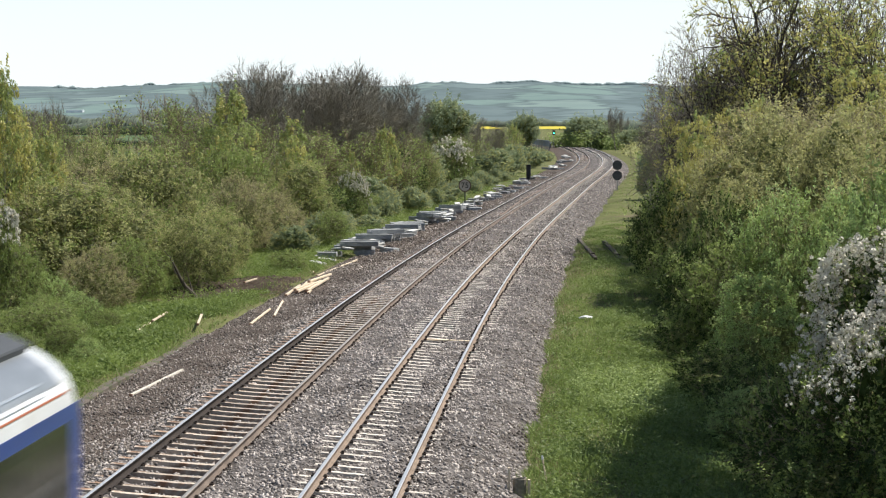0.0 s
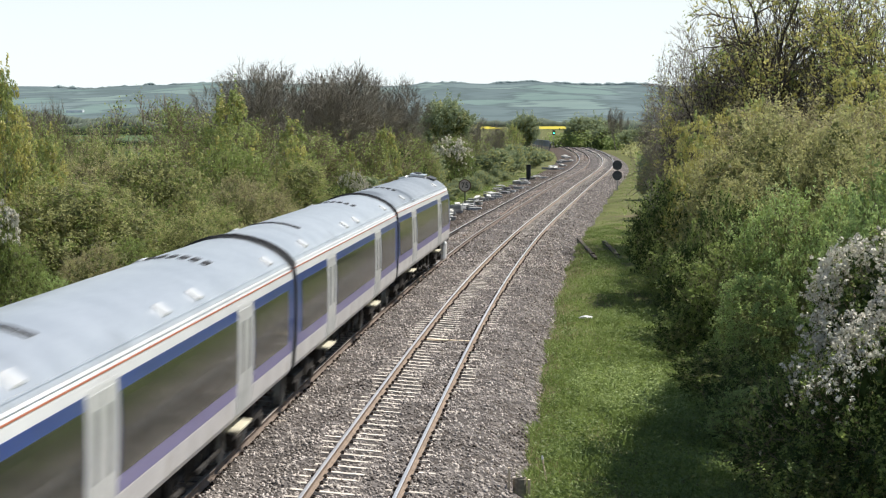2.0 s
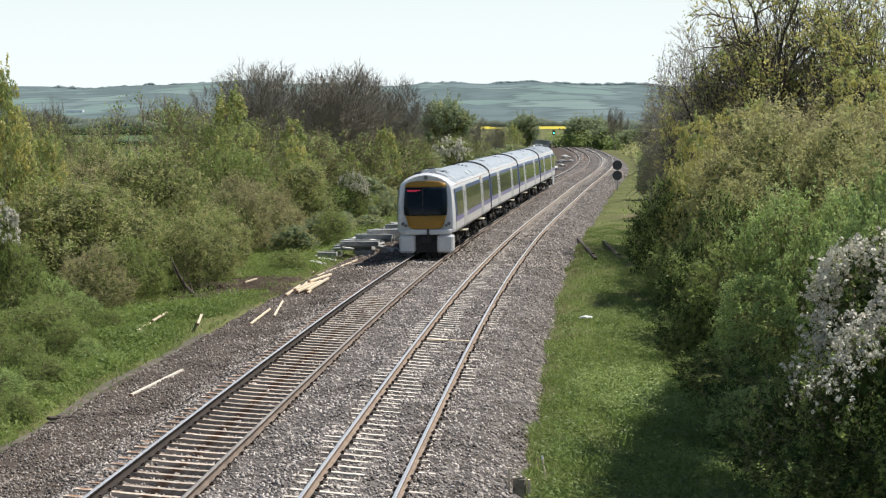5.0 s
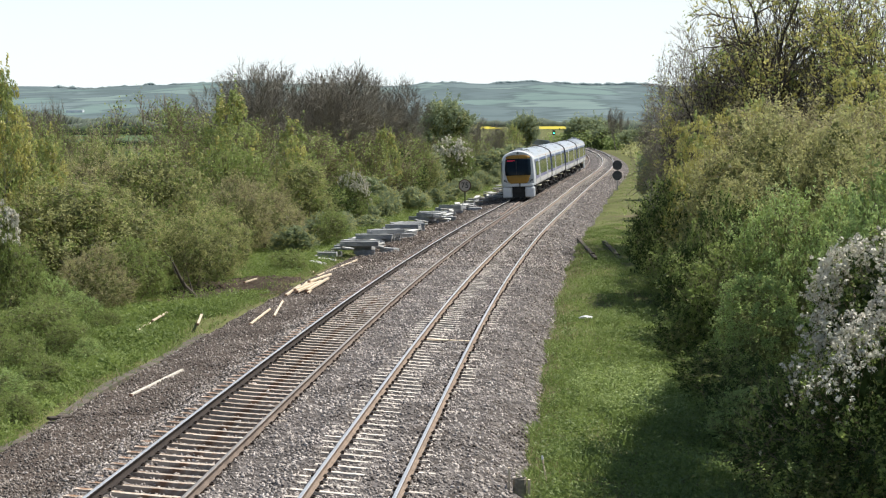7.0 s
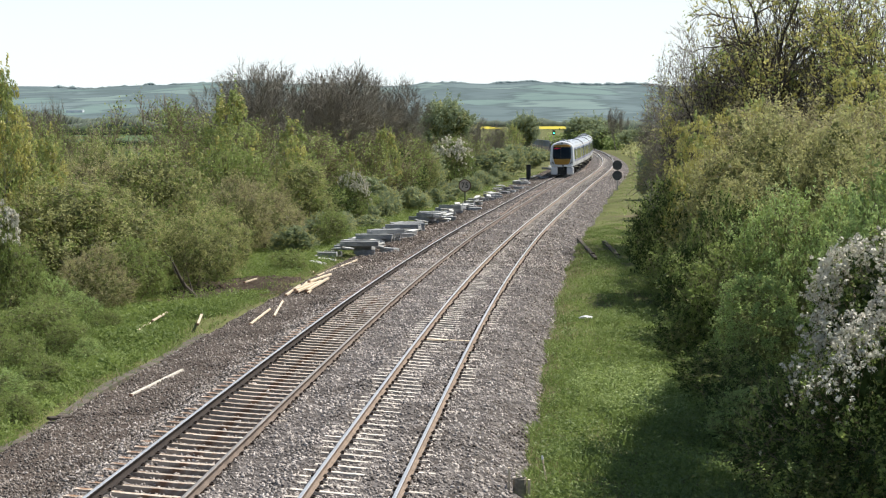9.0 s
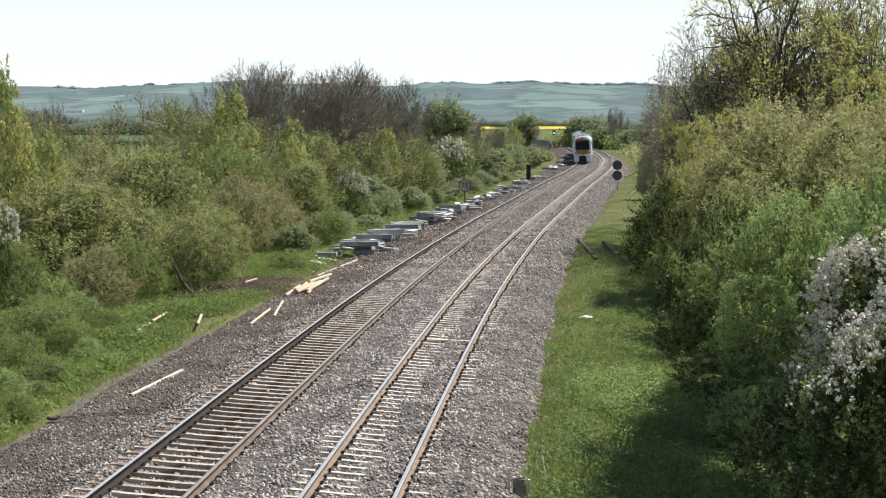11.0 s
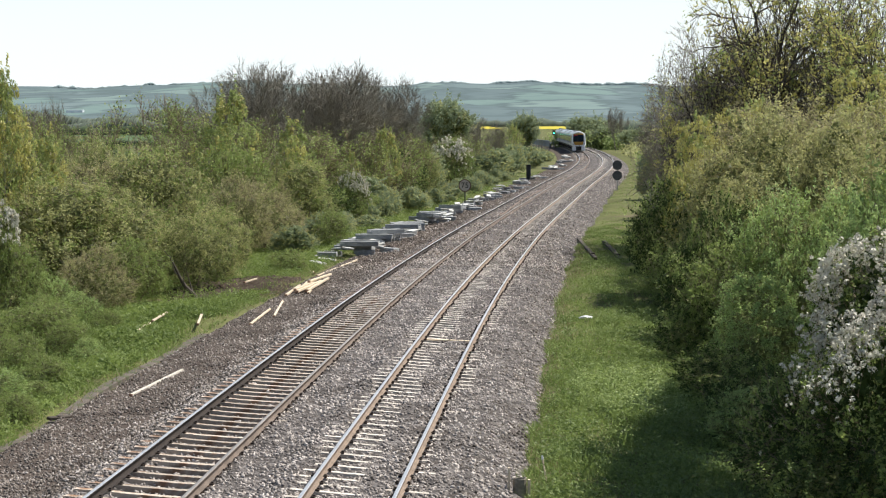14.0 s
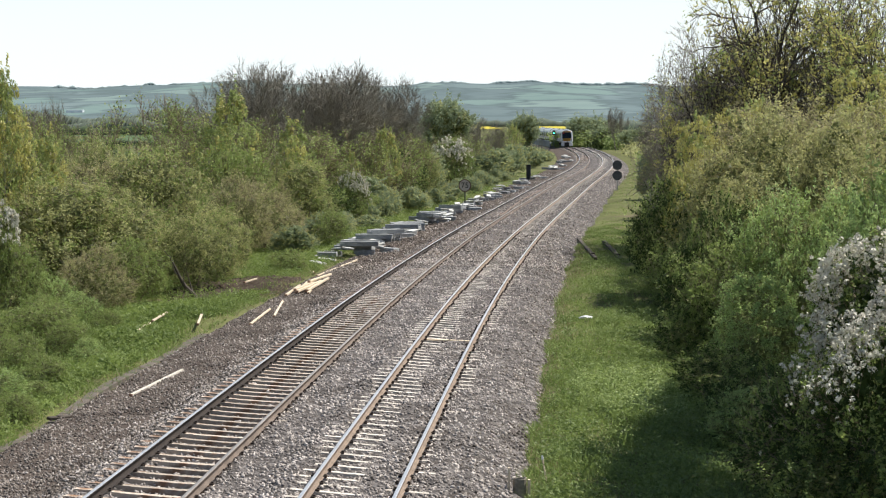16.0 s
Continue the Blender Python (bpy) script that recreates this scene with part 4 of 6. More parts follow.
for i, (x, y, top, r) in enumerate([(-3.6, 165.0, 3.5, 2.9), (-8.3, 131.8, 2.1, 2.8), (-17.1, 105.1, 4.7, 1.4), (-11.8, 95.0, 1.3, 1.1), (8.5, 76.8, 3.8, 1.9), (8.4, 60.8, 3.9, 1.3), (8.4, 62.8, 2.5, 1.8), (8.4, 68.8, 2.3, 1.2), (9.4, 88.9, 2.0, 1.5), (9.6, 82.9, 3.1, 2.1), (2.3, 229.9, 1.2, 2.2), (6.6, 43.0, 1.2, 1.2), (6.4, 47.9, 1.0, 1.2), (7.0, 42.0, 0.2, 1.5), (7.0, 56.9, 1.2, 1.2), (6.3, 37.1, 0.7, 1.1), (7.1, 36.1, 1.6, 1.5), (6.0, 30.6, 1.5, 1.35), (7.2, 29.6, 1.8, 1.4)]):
    plant(K["dark"][i % len(K["dark"])], "bush", x, y, top, r, "dark green bush with shade put into its leaf colour", "lineside bushes", 47.0 * i)
for i, (x, y, top, r) in enumerate([(10.6, 43.0, 4.4, 1.6), (6.3, 42.0, 0.8, 1.1), (9.7, 56.9, 4.2, 1.9), (10.6, 54.9, 4.4, 1.8), (11.4, 52.9, 4.5, 1.7), (8.0, 50.9, 2.4, 1.7), (11.0, 48.9, 5.1, 2.3)]):
    plant(K["near"][i % len(K["near"])], "bush", x, y, top, r, "large leafy green bush overhanging the grass verge", "verge bushes", 47.0 * i)
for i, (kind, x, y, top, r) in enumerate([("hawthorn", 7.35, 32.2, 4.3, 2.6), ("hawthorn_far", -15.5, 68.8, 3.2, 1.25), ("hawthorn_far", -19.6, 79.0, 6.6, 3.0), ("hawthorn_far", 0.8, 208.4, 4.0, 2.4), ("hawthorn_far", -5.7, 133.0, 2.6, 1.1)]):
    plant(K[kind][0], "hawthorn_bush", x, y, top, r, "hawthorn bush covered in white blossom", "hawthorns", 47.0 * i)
for i, (x, y, top, r) in enumerate([(-12.1, 115.3, 7.7, 2.9), (-9.6, 129.7, 6.1, 2.4), (-4.6, 158.8, 5.5, 1.8), (-6.8, 150.4, 3.8, 1.7), (10.9, 312.4, 5.3, 2.1)]):
    plant(K["fresh"][i % len(K["fresh"])], "tree", x, y, top, r, "slender tree in fresh yellow-green leaf", "young trees", 47.0 * i)
for i, (x, y, top, r) in enumerate([(-18.2, 82.9, 8.3, 1.8), (-17.9, 88.9, 5.7, 1.9)]):
    plant(K["edge"][i % len(K["edge"])], "tree", x, y, top, r, "tree with sparse yellow-green young leaves", "young trees", 47.0 * i)
for i, (x, y, top, r) in enumerate([(9.6, 76.8, 6.6, 1.7), (11.4, 80.8, 6.9, 2.4), (10.4, 86.9, 6.4, 1.6), (16.0, 78.8, 8.4, 2.3), (13.2, 84.8, 7.3, 2.4)]):
    plant(K["yellow"][i % len(K["yellow"])], "tree", x, y, top, r, "tree with yellow-green flowering tufts", "young trees", 47.0 * i)
for i, (x, y, top, r) in enumerate([(-15.8, 150.4, 9.7, 4.5), (-14.5, 152.5, 11.1, 5.1), (-12.5, 158.8, 11.6, 5.5), (-9.8, 158.8, 11.0, 5.3), (-7.8, 162.9, 11.4, 5.7), (-6.3, 169.2, 11.1, 5.1), (-4.5, 173.4, 10.6, 3.7), (-11.9, 176.6, 11.1, 5.9), (-7.7, 181.9, 10.7, 5.4), (-25.7, 133.8, 8.1, 2.0), (-28.0, 140.0, 7.6, 1.9), (6.2, 262.5, 7.0, 2.6), (4.6, 270.2, 6.1, 2.2), (36.2, 427.6, 9.1, 2.8), (13.4, 121.4, 7.6, 2.0)]):
    plant(K["bare"][i % len(K["bare"])], "bare_tree", x, y, top, r, "tall bare tree with a dense crown of fine twigs", "bare trees", 47.0 * i)
for i, (x, y, top, r) in enumerate([(-13.7, 140.0, 5.5, 4.1), (-10.7, 146.3, 5.7, 4.2), (-7.8, 152.5, 5.9, 4.1), (-5.1, 160.8, 5.7, 3.7), (-3.0, 169.2, 5.4, 2.9), (-16.3, 135.9, 5.6, 3.4), (-19.5, 129.7, 5.1, 2.8), (-23.0, 123.5, 4.6, 2.6), (-23.4, 140.0, 4.3, 2.7), (-0.2, 219.1, 4.8, 3.4), (3.1, 240.7, 4.8, 3.3), (8.5, 290.1, 5.1, 3.4), (-23.9, 119.4, 6.0, 2.5), (16.7, 140.0, 6.3, 2.7), (18.5, 171.3, 6.6, 1.7), (-17.1, 127.7, 5.8, 2.7), (-20.3, 117.4, 4.8, 2.7), (-19.8, 140.0, 8.3, 4.0), (-16.2, 143.0, 7.6, 3.4), (-23.4, 136.0, 6.4, 2.6), (-26.0, 131.0, 6.0, 2.4), (-12.0, 139.0, 6.9, 3.0), (-24.8, 122.0, 7.0, 2.2), (-23.6, 119.0, 7.2, 2.3)]):
    plant(K["scrub"][i % len(K["scrub"])], "bush", x, y, top, r, "brown half-bare scrub with swelling buds", "scrub", 47.0 * i)
for i, (x, y, top, r) in enumerate([(18.4, 86.9, 14.3, 5.6)]):
    plant(K["budding"][i % len(K["budding"])], "tree", x, y, top, r, "tree with dark gnarled limbs and opening yellow-green buds", "budding trees", 47.0 * i)
for i, (x, y, top, r) in enumerate([(17.0, 97.0, 15.6, 6.6), (15.2, 104.0, 12.2, 5.2), (14.0, 99.5, 11.6, 3.8), (20.8, 98.0, 14.2, 5.8)]):
    plant(K["gnarled"][i % 2], "tree", x, y, top, r, "broad tree with dark gnarled limbs and opening yellow-green buds", "budding trees", 71.0 * i)
for i, (x, y, top, r) in enumerate([(12.9, 103.0, 11.0, 3.4), (14.0, 106.5, 12.6, 3.9), (12.6, 110.0, 9.6, 3.0), (13.8, 108.0, 11.2, 3.2), (14.1, 117.4, 10.2, 3.0), (12.9, 97.5, 8.6, 2.4)]):
    plant(K["spreading"][i % 2], "bare_tree", x, y, top, r, "half-bare tree with spreading twigs and a few opening buds", "bare trees", 47.0 * i)
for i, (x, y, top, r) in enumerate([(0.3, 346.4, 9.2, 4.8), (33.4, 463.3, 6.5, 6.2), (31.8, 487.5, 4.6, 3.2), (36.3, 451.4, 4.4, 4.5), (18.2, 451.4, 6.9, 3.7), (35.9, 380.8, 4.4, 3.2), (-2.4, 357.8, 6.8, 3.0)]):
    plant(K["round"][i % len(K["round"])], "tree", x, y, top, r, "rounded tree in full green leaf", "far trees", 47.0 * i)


for i, (x, y, top, r) in enumerate([(-13.8, 70.4, 1.0, 1.1), (-12.6, 64.6, 0.7, 1.0), (-11.2, 60.2, 0.35, 0.8), (-10.2, 58.2, 0.05, 0.6), (-11.4, 55.2, 0.5, 0.9), (-10.2, 52.2, 0.25, 0.75), (-10.9, 48.6, 0.5, 0.9), (-9.7, 46.2, 0.1, 0.6), (-10.0, 43.2, 0.4, 0.8), (-12.6, 52.8, 0.7, 1.1), (-13.6, 59.6, 1.1, 1.2), (-11.0, 66.4, 0.1, 0.6), (-12.2, 68.4, 0.5, 0.8), (-9.9, 49.6, -0.05, 0.5)]):
    plant(K["green" if i % 3 else "near"][i % 2], "bush", x, y, top, r, "low bright green mound of nettles and bramble", "bramble mounds", 67.0 * i)
rnd_low = random.Random(12)
for i in range(26):
    s_, u_ = 104 + 5.2 * i, (-9.8 if i < 9 else -8.5) + rnd_low.uniform(-0.6, 0.5)
    p_ = at(np.float64(s_), u_)
    plant(K["green_far"][0], "bush", float(p_[0]), float(p_[1]), rnd_low.uniform(0.1, 1.3), rnd_low.uniform(0.8, 1.5), "low green growth at the foot of the lineside bushes", "low lineside growth", 31.0 * i)


# ---- the train: four coaches of one diesel multiple unit ----
CAR, PITCH = 23.3, 23.85
SILL, APEX = 1.13, 3.835
FACE = -CAR / 2 + 0.38
SECT = [(1.31, SILL), (1.35, 1.24), (1.36, 1.6), (1.355, 1.9), (1.335, 2.4), (1.305, 2.8), (1.272, 3.1), (1.235, 3.27), (1.165, 3.39), (1.03, 3.52), (0.84, 3.635), (0.58, 3.74), (0.28, 3.81), (0.0, APEX)]


def half_width(z):
    zs, xs = [p[1] for p in SECT], [p[0] for p in SECT]
    return float(np.interp(z, zs, xs))


def nose(x, z):
    """How far the cab end leans back from its foremost plane."""
    return 0.05 + 0.4 * max(0.0, (z - 2.0) / 1.8) ** 1.4 + 0.26 * (abs(x) / 1.3) ** 2.6


def ring():
    right = [(x, z) for x, z in SECT]
    return right + [(-x, z) for x, z in reversed(SECT[:-1])]


def shell(bm, cab):
    """The body loft along y; the cab end (at -y) is rounded and raked, the coupled end square."""
    R = ring()
    rows = []
    for y in (CAR / 2, CAR / 2 - 0.06):
        k = 0.985 if y == CAR / 2 else 1.0
        rows.append([bm.verts.new((x * k, y, z)) for x, z in R])
    if cab:
        for d, k, kz in ((1.7, 1.0, 1.0), (1.0, 1.0, 1.0), (0.55, 0.998, 0.998), (0.3, 0.985, 0.992), (0.12, 0.955, 0.982), (0.0, 0.9, 0.965)):
            rows.append([bm.verts.new((x * k, FACE + d + nose(x * k, z * kz) * (1 - d / 2.2), SILL + (z - SILL) * kz)) for x, z in R])
    else:
        for y in (-CAR / 2 + 0.06, -CAR / 2):
            k = 0.985 if y == -CAR / 2 else 1.0
            rows.append([bm.verts.new((x * k, y, z)) for x, z in R])
    for p, q in zip(rows, rows[1:]):
        for i in range(len(R)):
            j = (i + 1) % len(R)
            bm.faces.new((p[i], p[j], q[j], q[i]))
    bm.faces.new(rows[0])
    if cab:
        # close the raked face row by row
        last = rows[-1]
        n = len(SECT)
        for i in range(n - 1):
            a, b = last[i], last[i + 1]
            c, d = last[(2 * n - 2) - i - 1], last[(2 * n - 2) - i]
            if i == n - 2:
                bm.faces.new((a, b, c if c is not b else d)) if len({a, b, c}) == 3 else None
            elif i == 0:
                bm.faces.new((a, b, last[2 * n - 3], last[2 * n - 2]))
            else:
                bm.faces.new((a, b, last[2 * n - 3 - i], last[2 * n - 2 - i]))
    else:
        bm.faces.new(list(reversed(rows[-1])))


def side_panel(bm, side, y0, y1, z0, z1, off, thick=0.012):
    """A skin that follows the body side, standing off it a little."""
    zs = sorted({z0, z1, *[z for _, z in SECT if z0 < z < z1]})
    o, i = [], []
    for z in zs:
        w = half_width(z)
        o.append([bm.verts.new((side * (w + off), y, z)) for y in (y0, y1)])
        i.append([bm.verts.new((side * (w + off - thick), y, z)) for y in (y0, y1)])
    for a, b in zip(range(len(zs) - 1), range(1, len(zs))):
        bm.faces.new((o[a][0], o[a][1], o[b][1], o[b][0]))
        bm.faces.new((o[a][0], o[b][0], i[b][0], i[a][0]))
        bm.faces.new((o[a][1], i[a][1], i[b][1], o[b][1]))
    bm.faces.new((o[0][0], i[0][0], i[0][1], o[0][1]))
    bm.faces.new((o[-1][0], o[-1][1], i[-1][1], i[-1][0]))


def face_panel(bm, outline, off):
    """A skin on the cab face: rows of (z, x left, x right)."""
    rows = []
    for z, xl, xr in outline:
        row = []
        for t in np.linspace(0, 1, 9):
            x = xl + (xr - xl) * t
            row.append((x, FACE + nose(x, z) - off, z))
        rows.append([bm.verts.new(v) for v in row])
        rows[-1] = (rows[-1], [bm.verts.new((v[0], v[1] + 0.05, v[2])) for v in row])
    for (a, a2), (b, b2) in zip(rows, rows[1:]):
        for k in range(8):
            bm.faces.new((a[k], a[k + 1], b[k + 1], b[k]))
        bm.faces.new((a[0], b[0], b2[0], a2[0]))
        bm.faces.new((a[8], a2[8], b2[8], b[8]))
    for a, a2 in (rows[0], rows[-1]):
        for k in range(8):
            bm.faces.new((a[k], a2[k], a2[k + 1], a[k + 1]))


def roof_skin(bm, y0, y1, z_from, off):
    pts = [(x, z) for x, z in SECT if z >= z_from]
    pts = [(half_width(z_from), z_from)] + [p for p in pts if p[1] > z_from + 0.01]
    full = pts + [(-x, z) for x, z in reversed(pts[:-1])]
    rows = []
    for y in np.linspace(y0, y1, 12):
        rows.append([bm.verts.new((x * (1 + off / 1.3), y, z + off * (0.3 + 0.7 * (z - z_from) / (APEX - z_from)))) for x, z in full])
    for p, q in zip(rows, rows[1:]):
        for i in range(len(full) - 1):
            bm.faces.new((p[i], p[i + 1], q[i + 1], q[i]))


def roof_at(x):
    xs, zs = [p[0] for p in SECT[7:]], [p[1] for p in SECT[7:]]
    return float(np.interp(abs(x), xs[::-1], zs[::-1]))


def roof_box(bm, x, y, w, l, h, bevel=0.02):
    """A low box that sits on the slope of the roof."""
    g = 0.05
    tilt = math.atan2(roof_at(abs(x) + g) - roof_at(abs(x) - g), 2 * g) * (1 if x >= 0 else -1)
    m = Matrix.Translation((x, y, roof_at(x) + 0.02)) @ Matrix.Rotation(-tilt, 4, "Y")
    box(bm, -w / 2, w / 2, -l / 2, l / 2, -0.05, h, bevel, m)


def build_car(cab, seed, marked=False):
    rnd = random.Random(seed)
    car = thing("train_coach", pose(0, 0, 0), ("white and blue train coach with a yellow-panelled cab end" if cab else "white and blue train coach with dark tinted windows"), "train", "coaches of the train")
    bm = bmesh.new()
    shell(bm, cab)
    part("body", bm, M["white"], car)
    y_lo = -CAR / 2 + (1.5 if cab else 0.08)
    bm = bmesh.new()
    roof_skin(bm, y_lo + (0.1 if cab else 0), CAR / 2 - 0.08, 3.36, 0.012)
    roof = part("roof", bm, M["roof" if marked or not cab else "sooty_roof"], car, "silver-grey curved roof" if marked or not cab else "dull grey sooty curved roof", True)
    for y in ((-6.3, 5.6) if not cab else (-9.7 if marked else -8.3, 5.2)):
        front = cab and y < 0
        for k in range(11 if front else 6):
            bm = bmesh.new()
            if front:
                roof_box(bm, (0.12 if marked else -0.38) + 0.074 * k, y, 0.036, 0.42, 0.012, 0.004)
            else:
                roof_box(bm, -0.5 + 0.2 * k, y, 0.11 if cab or y > 0 else 0.185, 0.6 if cab or y > 0 else 0.3, 0.012, 0.004)
            part("louvre", bm, M["rubber"], roof)
    for x, y in ((0.98, -8.6), (0.98, -0.6), (0.98, 2.0), (-0.95, -6.6), (-0.95, 6.8), (0.98, 9.6)):
        bm = bmesh.new()
        roof_box(bm, x, y, 0.25, 0.42, 0.035)
        part("roof_vent", bm, M["door"], roof)
    for y in ((-7.9 if marked else -9.4,) if cab else ()):
        bm = bmesh.new()
        roof_box(bm, -0.6, y, 0.34, 1.5, 0.08)
        roof_box(bm, 0.0, y - 0.1, 0.3, 0.55, 0.15)
        roof_box(bm, 0.42, y + 0.9, 0.1, 0.8, 0.05)
        part("exhaust_cover", bm, M["sign_back"], roof)
        bm = bmesh.new()
        roof_box(bm, -0.05, y + 0.1, 0.62, 1.5, 0.1)
        roof_box(bm, 0.33, y + 1.0, 0.07, 1.1, 0.07)
        roof_box(bm, 0.62, y + 1.0, 0.07, 1.1, 0.07)
        roof_box(bm, 0.48, y + 1.5, 0.36, 0.12, 0.07)
        part("roof_tray", bm, M["roof"], roof)
        bm = bmesh.new()
        cyl(bm, 0.12, 0.09, (-0.05, y + 0.5, roof_at(0) + 0.1), (-0.05, y + 0.5, roof_at(0) + 0.17), 14)
        part("exhaust_outlet", bm, M["sign_back"], roof)
    # bands, doors, windows on both sides
    e0, e1 = (-CAR / 2 + (1.0 if cab else 0.05)), CAR / 2 - 0.05
    bays = [(e0, -6.36), (-4.6, 4.6), (6.36, e1)]
    doors = [(-6.36, -4.6), (4.6, 6.36)]
    for side in (-1, 1):
        for k, (y0, y1) in enumerate(bays):
            bm = bmesh.new()
            side_panel(bm, side, y0, y1, 1.84, 3.09, 0.006)
            part("blue_band", bm, M["blue"], car)
            bm = bmesh.new()
            side_panel(bm, side, y0, y1, 1.59, 1.84, 0.006)
            part("violet_band", bm, M["violet"], car)
            a = y0 + ((0.55 if cab else 0.85) if k == 0 else 0.06)
            b = y1 - (0.85 if k == 2 else 0.06)
            n = 5 if k == 1 else 2
            for i in range(n):
                w0, w1 = a + (b - a) * i / n, a + (b - a) * (i + 1) / n
                bm = bmesh.new()
                side_panel(bm, side, w0 + 0.004, w1 - 0.004, 1.83, 2.92, 0.014)
                part("window", bm, M["glass"], car)
        for y0, y1 in doors:
            bm = bmesh.new()
            side_panel(bm, side, y0 + 0.02, y1 - 0.02, SILL + 0.02, 3.14, 0.004)
            dr = part("doorway", bm, M["door"], car, "pale grey double door")
            for q in (0, 1):
                ym = (y0 + y1) / 2
                a, b = (y0 + 0.16, ym - 0.015) if q == 0 else (ym + 0.015, y1 - 0.16)
                bm = bmesh.new()
                side_panel(bm, side, a, b, SILL + 0.05, 3.05, 0.012)
                part("door_leaf", bm, M["door_leaf"], dr)
                bm = bmesh.new()
                side_panel(bm, side, a + 0.2, b - 0.2, 1.95, 2.85, 0.018)
                part("door_window", bm, M["door_pane"], dr)
            bm = bmesh.new()
            box(bm, side * 1.22 - 0.16, side * 1.22 + 0.2 * (side > 0) + 0.16 * (side < 0), y0 + 0.2, y1 - 0.2, 0.92, 0.975, 0.01)
            part("step", bm, M["step"], car)
        bm = bmesh.new()
        side_panel(bm, side, e0 + (0.5 if cab else 0), e1, 3.242, 3.262, 0.008)
        part("red_line", bm, M["red"], car)
        bm = bmesh.new()
        side_panel(bm, side, e0 + (1.4 if cab else 0.1), e1, 3.33, 3.362, 0.03, 0.03)
        part("gutter", bm, M["white"], car)
        bm = bmesh.new()
        side_panel(bm, side, e0 + (1.4 if cab else 0.1), e1, 3.43, 3.445, 0.035, 0.035)
        part("rain_strip", bm, M["roof"], car)
        bm = bmesh.new()
        side_panel(bm, side, e0 + 0.1, -6.4, SILL + 0.01, 1.57, 0.004)
        side_panel(bm, side, -4.56, 4.56, SILL + 0.01, 1.57, 0.004)
        side_panel(bm, side, 6.4, e1, SILL + 0.01, 1.57, 0.004)
        part("lower_skin", bm, M["lower"], car)
    if marked:
        bm = bmesh.new()
        side_panel(bm, 1, 4.65, 5.5, 3.1, 3.23, 0.016)
        part("class_mark", bm, M["amber"], car, "small orange-yellow patch above the door")
    # underframe
    bm = bmesh.new()
    box(bm, -1.0, 1.0, e0 + 0.6, e1, 0.86, SILL + 0.005)
    part("floor_frame", bm, M["under"], car)
    y = -4.8
    while y < 4.6:
        l = rnd.uniform(0.9, 2.2)
        bm = bmesh.new()
        for sx in (-1, 1):
            reach, low = rnd.uniform(0.82, 1.1), rnd.uniform(0.28, 0.55)
            box(bm, min(sx * 0.1, sx * reach), max(sx * 0.1, sx * reach), y, y + l - rnd.uniform(0.15, 0.45), low, 0.87, 0.05)
            cyl(bm, 0.05, 0.05, (sx * (reach + 0.04), y - 0.1, low + 0.12), (sx * (reach + 0.04), y + l * 0.7, low + 0.12), 8)
            box(bm, sx * 1.08 - 0.03, sx * 1.08 + 0.03, y + l * 0.3, y + l * 0.3 + 0.07, 0.5, 0.9)
        part("equipment_case", bm, M["under"], car)
        y += l
    for yb in (-8.0, 8.0):
        bm = bmesh.new()
        for sx in (-1, 1):
            box(bm, sx * 1.0 - 0.09, sx * 1.0 + 0.09, yb - 1.65, yb + 1.65, 0.5, 0.72, 0.03)
            for ya in (yb - 1.3, yb + 1.3):
                box(bm, sx * 1.02 - 0.12, sx * 1.02 + 0.12, ya - 0.2, ya + 0.2, 0.32, 0.58, 0.03)
            cyl(bm, 0.16, 0.16, (sx * 1.02, yb, 0.55), (sx * 1.02, yb, 1.05), 10)
        box(bm, -0.95, 0.95, yb - 0.3, yb + 0.3, 0.5, 0.75)
        bg_ = part("bogie", bm, M["under"], car)
        for ya in (yb - 1.3, yb + 1.3):
            for sx in (-1, 1):
                bm = bmesh.new()
                cyl(bm, 0.42, 0.42, (sx * 0.69, ya, 0.42), (sx * 0.82, ya, 0.42), 22)
                cyl(bm, 0.45, 0.45, (sx * 0.66, ya, 0.42), (sx * 0.69, ya, 0.42), 22)
                part("wheel", bm, M["steel"], bg_)
            bm = bmesh.new()
            cyl(bm, 0.09, 0.09, (-0.7, ya, 0.42), (0.7, ya, 0.42), 10)
            part("axle", bm, M["under"], bg_)
    # gangway bellows: black folds that follow the body's outline
    for sgn in ((1,) if cab else (-1, 1)):
        for k in range(3):
            bm = bmesh.new()
            y0 = sgn * (CAR / 2 + 0.005 + 0.085 * k)
            y1 = y0 + sgn * 0.07
            kx = 1.02 - 0.014 * (k % 2)
            a_, b_ = [[bm.verts.new((x * kx, yy, SILL + 0.01 + (z - SILL) * kx)) for x, z in ring()] for yy in (y0, y1)]
            for q in range(len(a_)):
                w = (q + 1) % len(a_)
                bm.faces.new((a_[q], a_[w], b_[w], b_[q]))
            bm.faces.new(a_)
            bm.faces.new(list(reversed(b_)))
            part("gangway_fold", bm, M["rubber"], car)
        for side in (-1, 1):
            bm = bmesh.new()
            ya, yb_ = sorted((sgn * (CAR / 2 - 0.32), sgn * (CAR / 2 - 0.07)))
            side_panel(bm, side, ya, yb_, 1.59, 3.09, 0.012)
            part("end_pillar", bm, M["blue"], car)
        bm = bmesh.new()
        ya, yb_ = sorted((sgn * (CAR / 2 - 0.28), sgn * (CAR / 2 - 0.06)))
        roof_skin(bm, ya, yb_, 3.3, 0.04)
        part("end_hoop", bm, M["rubber"], car)
    if cab:
        bm = bmesh.new()
